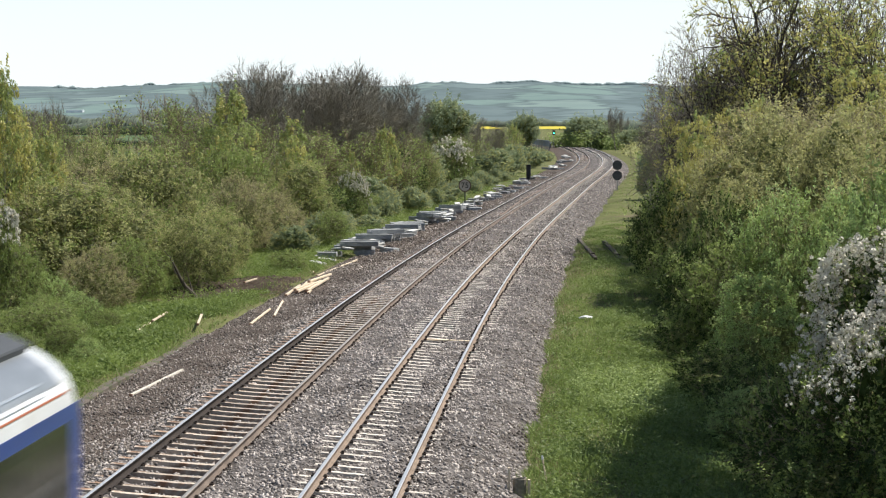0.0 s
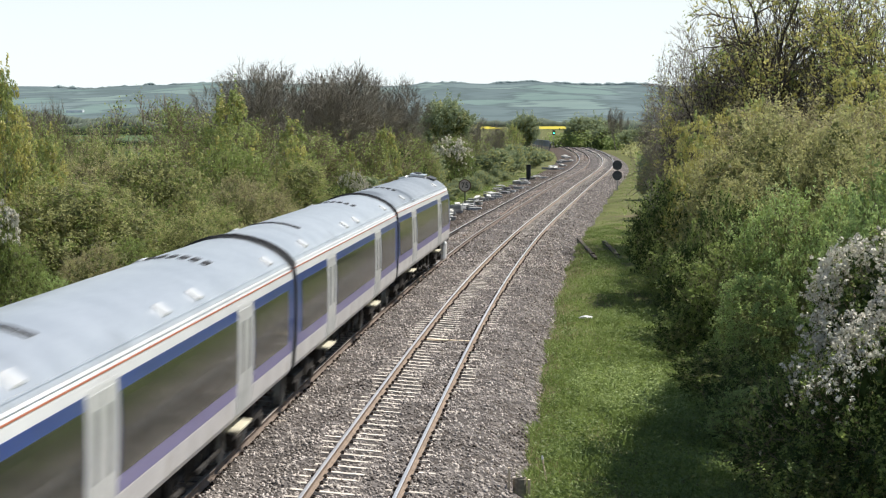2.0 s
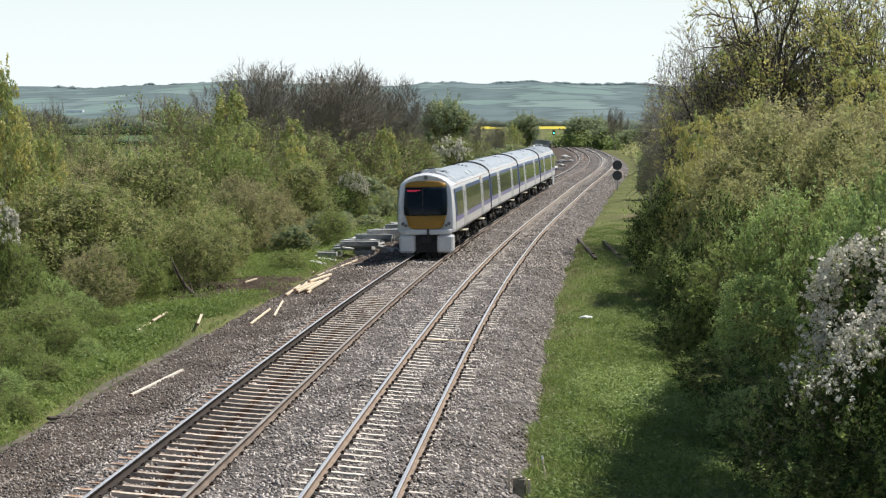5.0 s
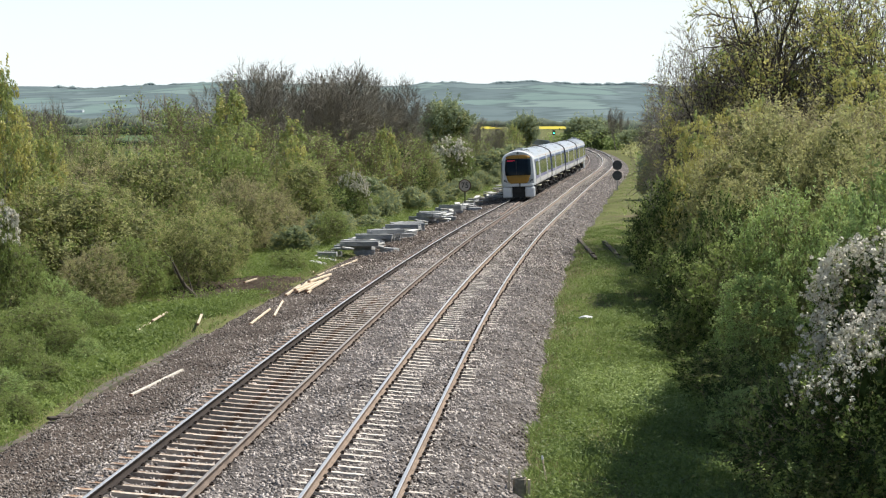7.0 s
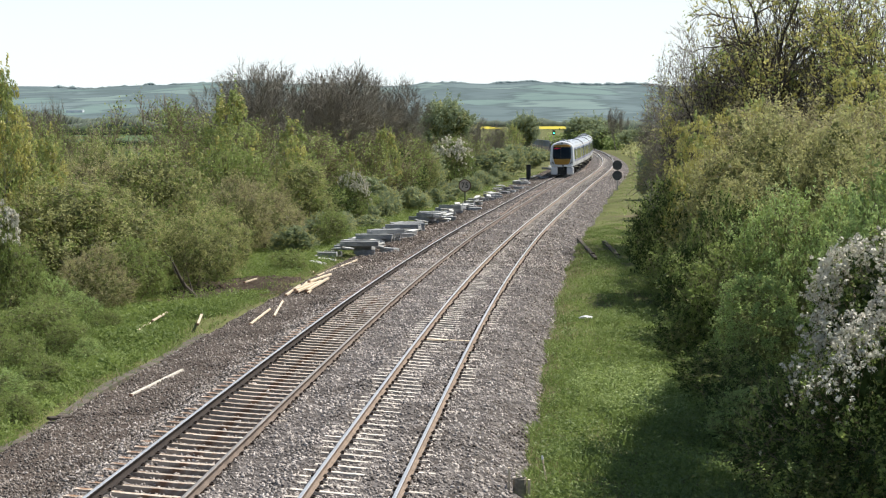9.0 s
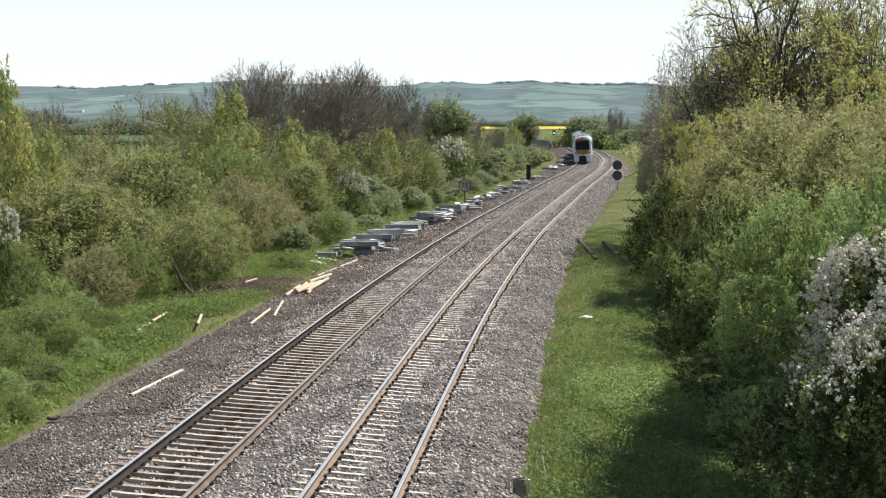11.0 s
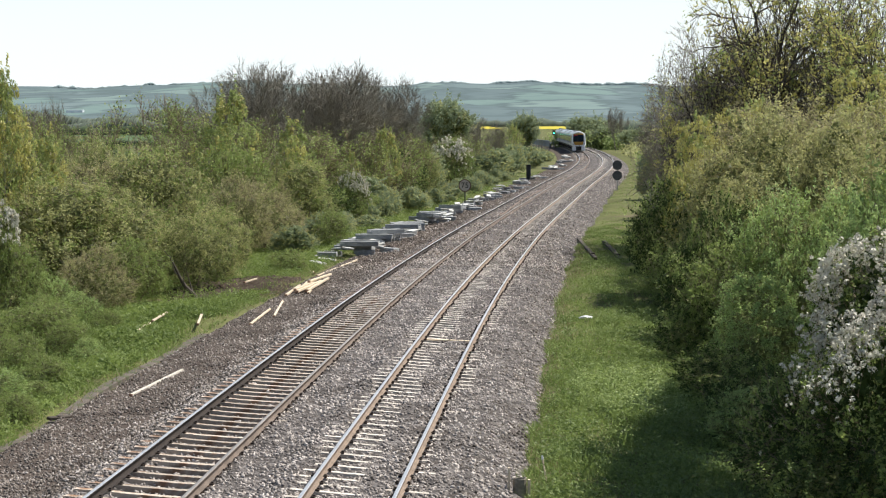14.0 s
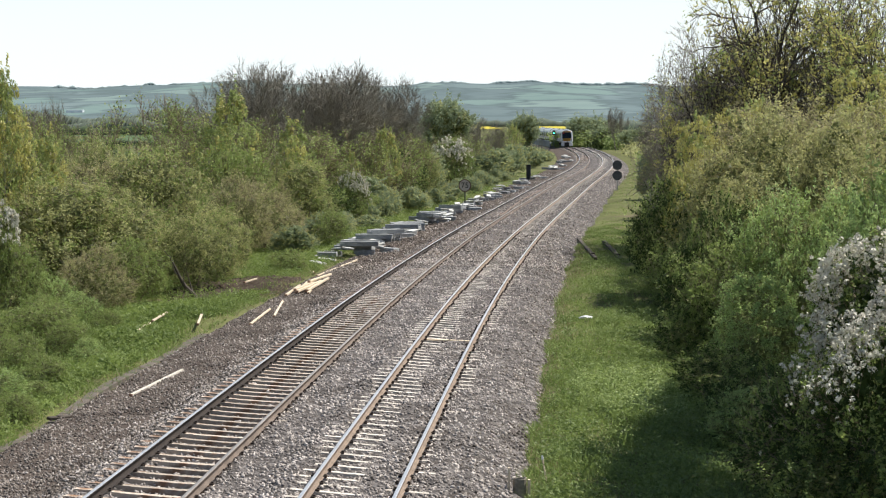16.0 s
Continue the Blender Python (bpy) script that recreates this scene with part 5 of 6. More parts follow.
        face_panel(bm, [(1.91, -0.95, 0.93), (1.96, -0.99, 0.97), (2.3, -1.01, 0.985), (2.7, -1.0, 0.975), (3.05, -0.97, 0.95), (3.19, -0.955, 0.935)], 0.02)
        ws = part("windscreen", bm, M["screen"], car, "wide dark cab windscreen", True)
        bm = bmesh.new()
        face_panel(bm, [(1.97, -0.16, -0.09), (2.6, -0.16, -0.09), (3.15, -0.16, -0.09)], 0.03)
        part("centre_pillar", bm, M["black"], ws)
        for zz, ww in ((3.06, 0.62), (3.015, 0.44)):
            bm = bmesh.new()
            face_panel(bm, [(zz - 0.013, -0.84, -0.84 + ww), (zz + 0.013, -0.84, -0.84 + ww)], 0.032)
            part("destination_line", bm, M["tail"], ws, "glowing red display line")
        bm = bmesh.new()
        face_panel(bm, [(3.195, -0.96, 0.96), (3.29, -0.945, 0.945), (3.37, -0.88, 0.88), (3.43, -0.72, 0.72), (3.475, -0.42, 0.42)], 0.016)
        part("upper_panel", bm, M["amber"], car, "yellow panel over the windscreen", True)
        bm = bmesh.new()
        face_panel(bm, [(1.29, -0.5, 0.5), (1.33, -0.68, 0.68), (1.45, -0.79, 0.79), (1.65, -0.86, 0.86), (1.91, -0.93, 0.93)], 0.016)
        part("lower_panel", bm, M["amber"], car, "yellow panel under the windscreen", True)
        bm = bmesh.new()
        face_panel(bm, [(1.04, -1.16, 1.16), (1.1, -1.18, 1.18), (1.2, -1.19, 1.19), (1.27, -1.19, 1.19)], 0.012)
        part("lower_brow", bm, M["white"], car, smooth=True)
        for sx in (-1, 1):
            for dx, z, r in ((0.93, 1.45, 0.07), (1.05, 1.53, 0.085)):
                bm = bmesh.new()
                yy = FACE + nose(dx, z)
                cyl(bm, r, r, (sx * dx, yy - 0.04, z), (sx * dx, yy + 0.12, z), 14)
                part("head_lamp", bm, M["lamp"], car, "round cab lamp")
            bm = bmesh.new()
            for z0, z1, x0, x1, b in ((0.2, 1.02, 0.5, 1.24, 0.05),):
                xa, xb = (x0, x1) if sx > 0 else (-x1, -x0)
                box(bm, xa, xb, FACE + 0.12, FACE + 1.0, z0, z1, 0.09)
            part("valance", bm, M["white"], car, "white valance beside the coupler")
        bm = bmesh.new()
        box(bm, -0.5, 0.5, FACE + 0.35, FACE + 0.9, 0.22, 1.03)
        box(bm, -0.22, 0.22, FACE - 0.12, FACE + 0.4, 0.62, 0.95, 0.04)
        cyl(bm, 0.05, 0.05, (0.12, FACE - 0.1, 0.8), (0.12, FACE - 0.1, 1.3), 8)
        part("coupler", bm, M["black"], car, "black coupler in a dark recess")
        bm = bmesh.new()
        yy = FACE + nose(0, 3.62)
        cyl(bm, 0.1, 0.07, (0, yy - 0.02, 3.62), (0, yy + 0.25, 3.62), 12)
        part("top_lamp", bm, M["lamp"], car)
    return car


# ---- unseen tall slender trees, added out of view to shade the verge and hawthorn ----
for i, (x, y, top, r_) in enumerate([(9.7, 36.2, 11.6, 1.3), (10.2, 38.4, 11.8, 1.35), (10.4, 40.8, 11.4, 1.35), (10.9, 43.4, 11.9, 1.4), (11.5, 46.2, 11.6, 1.5), (12.3, 49.0, 11.8, 1.6), (13.0, 52.0, 11.4, 1.6), (12.8, 44.2, 11.8, 1.5), (13.6, 47.4, 11.9, 1.6), (11.7, 36.0, 11.5, 1.3), (12.1, 38.0, 11.8, 1.4), (12.0, 39.9, 10.6, 1.2), (13.4, 37.6, 11.9, 1.4), (12.6, 31.8, 11.8, 1.3)]):
    plant(K["tall"][0], "tree", x, y, top, r_, "unseen slender tall tree with a high leafy crown, added for shade", "wood edge", 73.0 * i)


# ---- lineside things ----
def su_pose(s, u, z, turn=0.0, tilt=0.0):
    """A pose on the ground beside the line; turn in degrees from the line's heading, to the left."""
    p = at(np.float64(s), u)
    return pose(p[0], p[1], z, tilt, 0, turn - math.degrees(float(np.interp(s, S, HEAD))))


def surface(s, u):
    p = at(np.float64(s), u)
    return max(float(ground_z(np.array([p[0]]), np.array([p[1]]))[0]), float(ballast_z(s, u)) if -6.2 < u < 5.0 else -9)


def batten(s0, u0, s1, u1, w=0.1, h=0.08, lift=0.0, name="timber_batten", label="pale sawn timber batten lying beside the track", wood="timber"):
    p, q = at(np.float64(s0), u0), at(np.float64(s1), u1)
    z0, z1 = surface(s0, u0) + lift, surface(s1, u1) + lift
    d = Vector((q[0] - p[0], q[1] - p[1], z1 - z0))
    L = d.length
    m = Matrix.Translation((p[0], p[1], z0 + h / 2)) @ d.to_track_quat("Y", "Z").to_matrix().to_4x4()
    ob = thing(name, m, label, "timber", "loose timber")
    bm = bmesh.new()
    box(bm, -w / 2, w / 2, 0, L, -h / 2, h / 2, 0.008)
    part("plank", bm, M[wood], ob)
    bm = bmesh.new()
    box(bm, -w / 2 - 0.004, w / 2 + 0.004, -0.03, 0.05, -h / 2 - 0.004, h / 2 + 0.004)
    part("painted_end", bm, M["timber_end"], ob, "dull brown end grain")
    return ob


batten(49.5, -5.33, 54.4, -5.02, 0.075, 0.06, label="bleached grey timber batten lying on the cess", wood="timber_grey")
for row in ((66.5, -5.2, 71.8, -5.4), (69.2, -4.84, 75.2, -5.48), (64.1, -8.48, 66.8, -8.6), (67.4, -8.65, 70.3, -8.78), (65.4, -6.73, 68.7, -7.24), (87.5, -6.0, 92.5, -5.8), (92.8, -5.75, 97.0, -5.5), (88.9, -6.3, 89.9, -6.5), (82.9, -8.3, 84.1, -8.0)):
    batten(*row, w=0.075, h=0.06, lift=0.22 if row[1] < -6.4 else 0.0)
for i in range(7):
    batten(77.6 + 0.3 * ((i * 5) % 7), -5.75 + 0.13 * i, 82.6 + 0.6 * ((i * 3) % 4), -5.95 + 0.15 * ((i * 4) % 7), 0.1, 0.08, 0.085 * (i % 2), label="pale sawn batten in a loose heap by the track")
batten(82, -5.5, 85.5, -5.1, 0.1, 0.08, 0.17, label="pale sawn batten on top of a loose heap")


def slab_mesh(w, l, h):
    """A precast cable trough: a U-shaped channel."""
    bm = bmesh.new()
    box(bm, -w / 2, w / 2, -l / 2, l / 2, 0, h * 0.35, 0.012)
    box(bm, -w / 2, -w / 2 + 0.08, -l / 2, l / 2, h * 0.3, h, 0.01)
    box(bm, w / 2 - 0.08, w / 2, -l / 2, l / 2, h * 0.3, h, 0.01)
    me = bpy.data.meshes.new("trough_unit")
    bm.to_mesh(me)
    bm.free()
    me.materials.append(M["concrete_dark"])
    return me


def lid_mesh():
    bm = bmesh.new()
    box(bm, -0.19, 0.19, -0.42, 0.42, 0, 0.07, 0.012)
    me = bpy.data.meshes.new("trough_lid")
    bm.to_mesh(me)
    bm.free()
    me.materials.append(M["concrete"])
    return me


def long_slab_mesh():
    """A long heavy precast channel with a raised lip along both sides."""
    bm = bmesh.new()
    box(bm, -0.34, 0.34, -0.95, 0.95, 0, 0.16, 0.015)
    box(bm, 0.2, 0.34, -0.95, 0.95, 0.15, 0.24, 0.01)
    box(bm, -0.34, -0.2, -0.95, 0.95, 0.15, 0.24, 0.01)
    me = bpy.data.meshes.new("long_slab")
    bm.to_mesh(me)
    bm.free()
    me.materials.append(M["slab"])
    return me


def stacked_mesh():
    """A trough unit turned over, its flat bottom up, on a broken one."""
    bm = bmesh.new()
    box(bm, -0.22, 0.22, -0.47, 0.47, 0.1, 0.3, 0.015)
    box(bm, -0.26, 0.2, -0.4, 0.36, 0.0, 0.11, 0.02)
    me = bpy.data.meshes.new("upturned_unit")
    bm.to_mesh(me)
    bm.free()
    me.materials.append(M["slab"])
    return me


UNIT, LONG, LID, LID_STACK = slab_mesh(0.44, 0.95, 0.28), long_slab_mesh(), lid_mesh(), stacked_mesh()


def pile(s, u, n_low, n_high, long_on_top, seed, turn=0.0):
    """A heap of concrete trough units, lids and a long piece or two."""
    rnd = random.Random(seed)
    z = surface(s, u)
    ob = thing("concrete_trough_pile", su_pose(s, u, z - 0.03, turn), "untidy pile of grey precast concrete cable troughs by the line", "concrete pile", "trough piles")
    for k in range(n_low):
        part_mesh("trough_unit", UNIT if k % 2 else LID_STACK, ob, pose(rnd.uniform(-0.6, 0.6), -2.2 + 4.4 * k / max(1, n_low - 1), 0.0, 0, 0, 90 + rnd.uniform(-40, 40)))
    for k in range(n_high):
        part_mesh("trough_lid", LID, ob, pose(rnd.uniform(-0.55, 0.55), rnd.uniform(-1.8, 1.8), 0.31 + 0.06 * (k % 3), rnd.uniform(-10, 10), rnd.uniform(-10, 10), rnd.uniform(-70, 70)))
    for k in range(long_on_top):
        part_mesh("long_slab", LONG, ob, pose(-0.3 + 0.6 * k, rnd.uniform(-1.1, 1.1), 0.29 + 0.24 * k, 0, rnd.uniform(-5, 5), rnd.uniform(55, 125)))
    return ob


def loose_lid(s, u, turn):
    p = at(np.float64(s), u)
    z = float(ground_z(np.array([p[0]]), np.array([p[1]]))[0])
    ob = tagged(new("trough_lid", LID), "pale concrete trough lid lying loose in the grass", "trough lid", "loose trough lids")
    ob.matrix_world = su_pose(s, u, z + 0.1, turn, 6.0)


rnd_lid = random.Random(77)
for i in range(16):
    loose_lid(96 + 1.7 * i + rnd_lid.uniform(-0.7, 0.7), -7.0 - rnd_lid.uniform(0.0, 0.9), rnd_lid.uniform(20, 160))


for i, (s, u, a, b, c) in enumerate(((101.1, -6.1, 4, 3, 1), (106.7, -6.2, 5, 3, 2), (112.8, -6.3, 5, 3, 2), (117.9, -5.6, 4, 3, 1), (124.1, -5.9, 4, 4, 0), (130.8, -5.8, 4, 3, 1), (137.0, -5.7, 5, 4, 1), (143.7, -5.6, 5, 2, 2), (151.5, -5.4, 4, 3, 0), (158.9, -5.2, 4, 2, 1), (167.2, -5.2, 4, 3, 0), (175.7, -5.1, 4, 3, 1), (184.1, -5.0, 4, 2, 0), (193.7, -5.1, 4, 3, 0), (210.8, -5.5, 4, 3, 1), (225.9, -5.0, 3, 4, 0), (270.7, -5.5, 4, 3, 1), (285.1, -5.1, 3, 3, 1), (313.2, -4.8, 4, 3, 1), (347.3, -4.9, 3, 3, 0))):
    pile(s, u, a + (i < 9), b + 4 * (i < 9), c + (i < 6) if i < 8 else 0, 40 + i, (i * 37) % 60 - 30)


def build_troughing():
    """The laid cable route along the edge of the grass: lids end to end."""
    ob = thing("cable_trough_route", Matrix.Identity(4), "line of weathered concrete cable trough lids at the grass edge", "cable trough")
    bm = bmesh.new()
    box(bm, -0.14, 0.14, -0.483, 0.483, -0.2, 0.05, 0.012)
    me = bpy.data.meshes.new("lid")
    bm.to_mesh(me)
    bm.free()
    me.materials.append(M["trough"])
    rnd = random.Random(8)
    for k in range(36):
        s = 30 + k * 0.97
        u = -6.32
        e = at(np.array([s - 0.485, s + 0.485]), u)
        z0, z1 = ground_z(e[:, 0], e[:, 1])
        part_mesh("lid", me, ob, su_pose(s, u, (z0 + z1) / 2 - 0.02 + rnd.uniform(-0.003, 0.003), rnd.uniform(-0.4, 0.4), math.degrees(math.atan2(z1 - z0, 0.97))))


build_troughing()


def speed_sign(s, u):
    ob = thing("speed_sign", su_pose(s, u, surface(s, u) - 0.05), "round weathered 75 speed restriction sign on a thin post", "sign")
    bm = bmesh.new()
    cyl(bm, 0.045, 0.045, (0, 0, -0.2), (0, 0, 1.9), 8)
    part("post", bm, M["black"], ob)
    bm = bmesh.new()
    cyl(bm, 0.47, 0.47, (0, -0.06, 1.62), (0, -0.085, 1.62), 32)
    d = part("disc", bm, M["sign_face"], ob)
    bm = bmesh.new()
    loops = [[bm.verts.new((rr * math.cos(6.2832 * q / 32), yy, 1.62 + rr * math.sin(6.2832 * q / 32))) for q in range(32)] for rr, yy in ((0.49, -0.05), (0.49, -0.1), (0.42, -0.1), (0.42, -0.08))]
    for a_, b_ in zip(loops, loops[1:]):
        for q in range(32):
            bm.faces.new((a_[q], a_[(q + 1) % 32], b_[(q + 1) % 32], b_[q]))
    part("rim", bm, M["sign_ring"], d)
    cu = bpy.data.curves.new("figures", "FONT")
    cu.body, cu.size, cu.align_x, cu.align_y, cu.extrude = "75", 0.62, "CENTER", "CENTER", 0.006
    tx = bpy.data.objects.new("figures_text", cu)
    me = bpy.data.meshes.new_from_object(tx)
    me.name = "figures"
    me.materials.clear()
    me.materials.append(M["black"])
    bpy.data.objects.remove(tx)
    part_mesh("figures", me, d, Matrix.Translation((0, -0.097, 1.62)) @ Matrix.Rotation(radians(90), 4, "X"), "dark figures 75")


speed_sign(159.8, -6.13)


def sign_pair(s, u):
    ob = thing("sign_pair", su_pose(s, u, surface(s, u) - 0.05), "two round dark sign discs one above the other on a post", "sign")
    bm = bmesh.new()
    cyl(bm, 0.05, 0.05, (0, 0, -0.2), (0, 0, 2.75), 8)
    part("post", bm, M["steel"], ob)
    for z in (2.42, 1.42):
        bm = bmesh.new()
        cyl(bm, 0.46, 0.46, (0, -0.06, z), (0, -0.09, z), 32)
        d = part("disc", bm, M["sign_back"], ob)
        bm = bmesh.new()
        box(bm, -0.3, 0.3, -0.115, -0.088, z - 0.03, z + 0.03)
        part("stiffener", bm, M["sign_back"], d)


sign_pair(197.6, 4.92)


def black_cabinet(s, u):
    ob = thing("signal_head", su_pose(s, u, surface(s, u) - 0.03), "tall narrow black signal case standing beside the track", "signal")
    bm = bmesh.new()
    box(bm, -0.24, 0.24, -0.16, 0.16, 0.25, 1.75, 0.04)
    part("case", bm, M["black"], ob)
    bm = bmesh.new()
    cyl(bm, 0.07, 0.07, (0, 0, -0.15), (0, 0, 0.3), 10)
    box(bm, -0.2, 0.2, -0.2, 0.2, -0.05, 0.06, 0.01)
    part("foot", bm, M["steel"], ob)
    bm = bmesh.new()
    box(bm, -0.26, 0.26, -0.2, 0.18, 1.7, 1.78, 0.01)
    part("cap", bm, M["black"], ob)


black_cabinet(221.1, -5.28)


def colour_light(s, u):
    ob = thing("railway_signal", su_pose(s, u, surface(s, u) - 0.05), "railway colour light signal on a post showing green", "signal")
    bm = bmesh.new()
    cyl(bm, 0.08, 0.07, (0, 0, -0.2), (0, 0, 3.2), 10)
    part("post", bm, M["steel"], ob)
    bm = bmesh.new()
    box(bm, -0.3, 0.3, -0.12, 0.12, 2.9, 4.0, 0.05)
    hd = part("head", bm, M["black"], ob, "black signal head")
    bm = bmesh.new()
    cyl(bm, 0.15, 0.15, (0, -0.125, 3.3), (0, -0.15, 3.3), 16)
    part("green_lens", bm, M["green_light"], hd, "lit green lens")
    bm = bmesh.new()
    cyl(bm, 0.17, 0.17, (0, -0.12, 3.72), (0, -0.3, 3.72), 16)
    part("hood", bm, M["black"], hd)
    bm = bmesh.new()
    box(bm, -1.35, -0.35, -0.05, 0.0, 0.95, 1.3, 0.01)
    part("plate", bm, M["litter"], ob, "small white plate")
    bm = bmesh.new()
    box(bm, -1.1, -0.6, -0.03, 0.03, -0.2, 0.95, 0.01)
    part("plate_post", bm, M["steel"], ob)


colour_light(465.4, -4.0)


def parapet():
    """Low steel parapet where the line crosses a lane."""
    ob = thing("bridge_parapet", Matrix.Identity(4), "blue-grey steel bridge parapet beside the far curve", "parapet")
    ss = np.arange(432, 540, 4.0)
    for k, s in enumerate(ss[:-1]):
        u0 = -6.3 - 0.05 * (s - 432)
        p, q = at(s, u0), at(s + 4.0, u0 - 0.2)
        d = Vector((q[0] - p[0], q[1] - p[1], 0))
        m = Matrix.Translation((p[0], p[1], -0.9)) @ d.to_track_quat("Y", "Z").to_matrix().to_4x4()
        bm = bmesh.new()
        box(bm, -0.04, 0.04, 0.05, 3.95, 1.2, 2.3)
        box(bm, -0.1, 0.1, 0, 4.0, 2.3, 2.5, 0.02)
        part_ob = part("panel", bm, M["bluegrey"], ob)
        part_ob.matrix_basis = m
        bm = bmesh.new()
        box(bm, -0.09, 0.09, -0.09, 0.09, -0.3, 2.4, 0.01)
        part_ob = part("post", bm, M["steel"], ob)
        part_ob.matrix_basis = m


parapet()


def old_rail(s0, u0, s1, u1, z0, z1, label, material):
    p, q = at(np.float64(s0), u0), at(np.float64(s1), u1)
    d = Vector((q[0] - p[0], q[1] - p[1], z1 - z0))
    m = Matrix.Translation((p[0], p[1], z0)) @ d.to_track_quat("Y", "Z").to_matrix().to_4x4()
    ob = thing("loose_rail", m, label, "rail", "loose rails")
    L = d.length
    for nm, x0, x1, a, b in (("foot", -0.07, 0.07, 0.0, 0.02), ("web", -0.012, 0.012, 0.02, 0.11), ("head", -0.036, 0.036, 0.11, 0.155)):
        bm = bmesh.new()
        box(bm, x0, x1, 0, L, a, b, 0.003)
        part(nm, bm, material, ob)


old_rail(134.4, -1.35, 158.9, -1.75, -0.2, -0.2, "rusty loose rail lying between the running rails", M["rail_side"])
old_rail(159.1, -1.75, 188.4, -1.5, -0.2, -0.2, "rusty loose rail lying between the running rails", M["rail_side"])


def ramp_board(s0, u0, s1, u1):
    p, q = at(np.float64(s0), u0), at(np.float64(s1), u1)
    z0, z1 = surface(s0, u0) + 0.02, surface(s1, u1) + 0.1
    d = Vector((q[0] - p[0], q[1] - p[1], z1 - z0))
    m = Matrix.Translation((p[0], p[1], z0)) @ d.to_track_quat("Y", "Z").to_matrix().to_4x4()
    ob = thing("old_sleeper", m, "dark old timber sleeper lying on the verge", "timber", "dark timbers")
    bm = bmesh.new()
    box(bm, -0.1, 0.1, 0, d.length, 0.0, 0.14, 0.02)
    part("beam", bm, M["bark"], ob)
    bm = bmesh.new()
    box(bm, -0.1, 0.1, d.length * 0.15, d.length * 0.15 + 0.3, 0.14, 0.19, 0.01)
    part("chair", bm, M["clip"], ob)


ramp_board(99.5, 5.83, 115.7, 4.52)
ramp_board(98.3, 7.06, 110.7, 6.04)


def marker_post(s, u):
    ob = thing("marker_post", su_pose(s, u, surface(s, u) - 0.1, 3), "stubby dark hollow post with pale battens in the ballast", "post")
    bm = bmesh.new()
    rings = [[bm.verts.new((r * math.cos(0.4488 * q), r * math.sin(0.4488 * q), z)) for q in range(14)] for r, z in ((0.13, -0.3), (0.125, 0.4), (0.115, 0.42), (0.1, 0.4), (0.1, -0.2))]
    for p, q in zip(rings, rings[1:]):
        for k in range(14):
            bm.faces.new((p[k], p[(k + 1) % 14], q[(k + 1) % 14], q[k]))
    part("tube", bm, M["twig"], ob)
    for x, h in ((-0.2, 0.62), (0.17, 0.4)):
        bm = bmesh.new()
        box(bm, x - 0.025, x + 0.025, -0.08, 0.0, -0.2, h, 0.006)
        part("batten", bm, M["timber"], ob, "pale wooden batten")


marker_post(37.9, 4.53)
ob_st = thing("leaning_stick", su_pose(39.0, 5.05, surface(39.0, 5.05) - 0.1, 0), "thin pale stick leaning in the grass", "stick")
bm = bmesh.new()
cyl(bm, 0.02, 0.015, (0, 0, -0.1), (-0.12, 0.1, 0.55), 6)
part("shaft", bm, M["timber"], ob_st)
bm = bmesh.new()
cyl(bm, 0.024, 0.02, (-0.118, 0.098, 0.52), (-0.126, 0.105, 0.6), 6)
part("tip", bm, M["litter"], ob_st)


def litter(s, u, k):
    rng = np.random.default_rng(k)
    bm = bmesh.new()
    bmesh.ops.create_icosphere(bm, subdivisions=2, radius=0.14)
    for v in bm.verts:
        v.co = Vector((v.co.x * 1.6, v.co.y, v.co.z * 0.45)) * float(rng.uniform(0.6, 1.25))
    bmesh.ops.recalc_face_normals(bm, faces=bm.faces)
    me = bpy.data.meshes.new("plastic_litter")
    bm.to_mesh(me)
    bm.free()
    me.materials.append(M["litter"])
    tagged(new("plastic_litter", me), "crumpled white plastic litter on the grass", "litter").matrix_basis = su_pose(s, u, surface(s, u) + 0.1, 20 * k)


litter(69.2, 5.77, 1)


batten(59.4, 1.12, 59.45, 2.42, 0.2, 0.06, 0.0, "timber_board", "yellowish timber board lying across the sleepers")


def dark_board(x0, y0, x1, y1):
    z = float(ground_z(np.array([x0]), np.array([y0]))[0]) + 0.1
    d = Vector((x1 - x0, y1 - y0, 0))
    ob = thing("old_board", Matrix.Translation((x0, y0, z)) @ d.to_track_quat("Y", "Z").to_matrix().to_4x4(), "short dark weathered board on the cable trough", "timber")
    bm = bmesh.new()
    box(bm, -0.11, 0.11, 0, d.length, 0.0, 0.07, 0.01)
    part("plank", bm, M["bark"], ob)
    bm = bmesh.new()
    box(bm, -0.08, 0.08, d.length * 0.4, d.length * 0.4 + 0.05, 0.07, 0.085)
    part("batten", bm, M["clip"], ob)


dark_board(-8.95, 46.0, -8.5, 46.3)


def leaning_branch(x, y):
    """A dark dead limb leaning out of the bushes."""
    rnd = random.Random(77)
    z = float(ground_z(np.array([x]), np.array([y]))[0])
    ob = thing("dead_branch", pose(x, y, z), "dark dead branch leaning out of the bushes", "branch")
    V, F, tips = [], [], []
    grow(rnd, V, F, Vector((0, 0, -0.1)), Vector((-0.75, 0.1, 0.8)), 1.7, 0.13, 1, tips, 0.0, 0.7, 1, 4, 0.012)
    part_mesh("limb", mesh_from("limb", np.array([v[:] for v in V]), np.array(F), M["bark"]), ob)


leaning_branch(-9.6, 80.3)


def soil_patch(s0, s1, u0, u1):
    """Bare trampled earth below the bushes."""
    rng = np.random.default_rng(9)
    ss, uu = np.linspace(s0, s1, 110), np.linspace(u0, u1, 60)
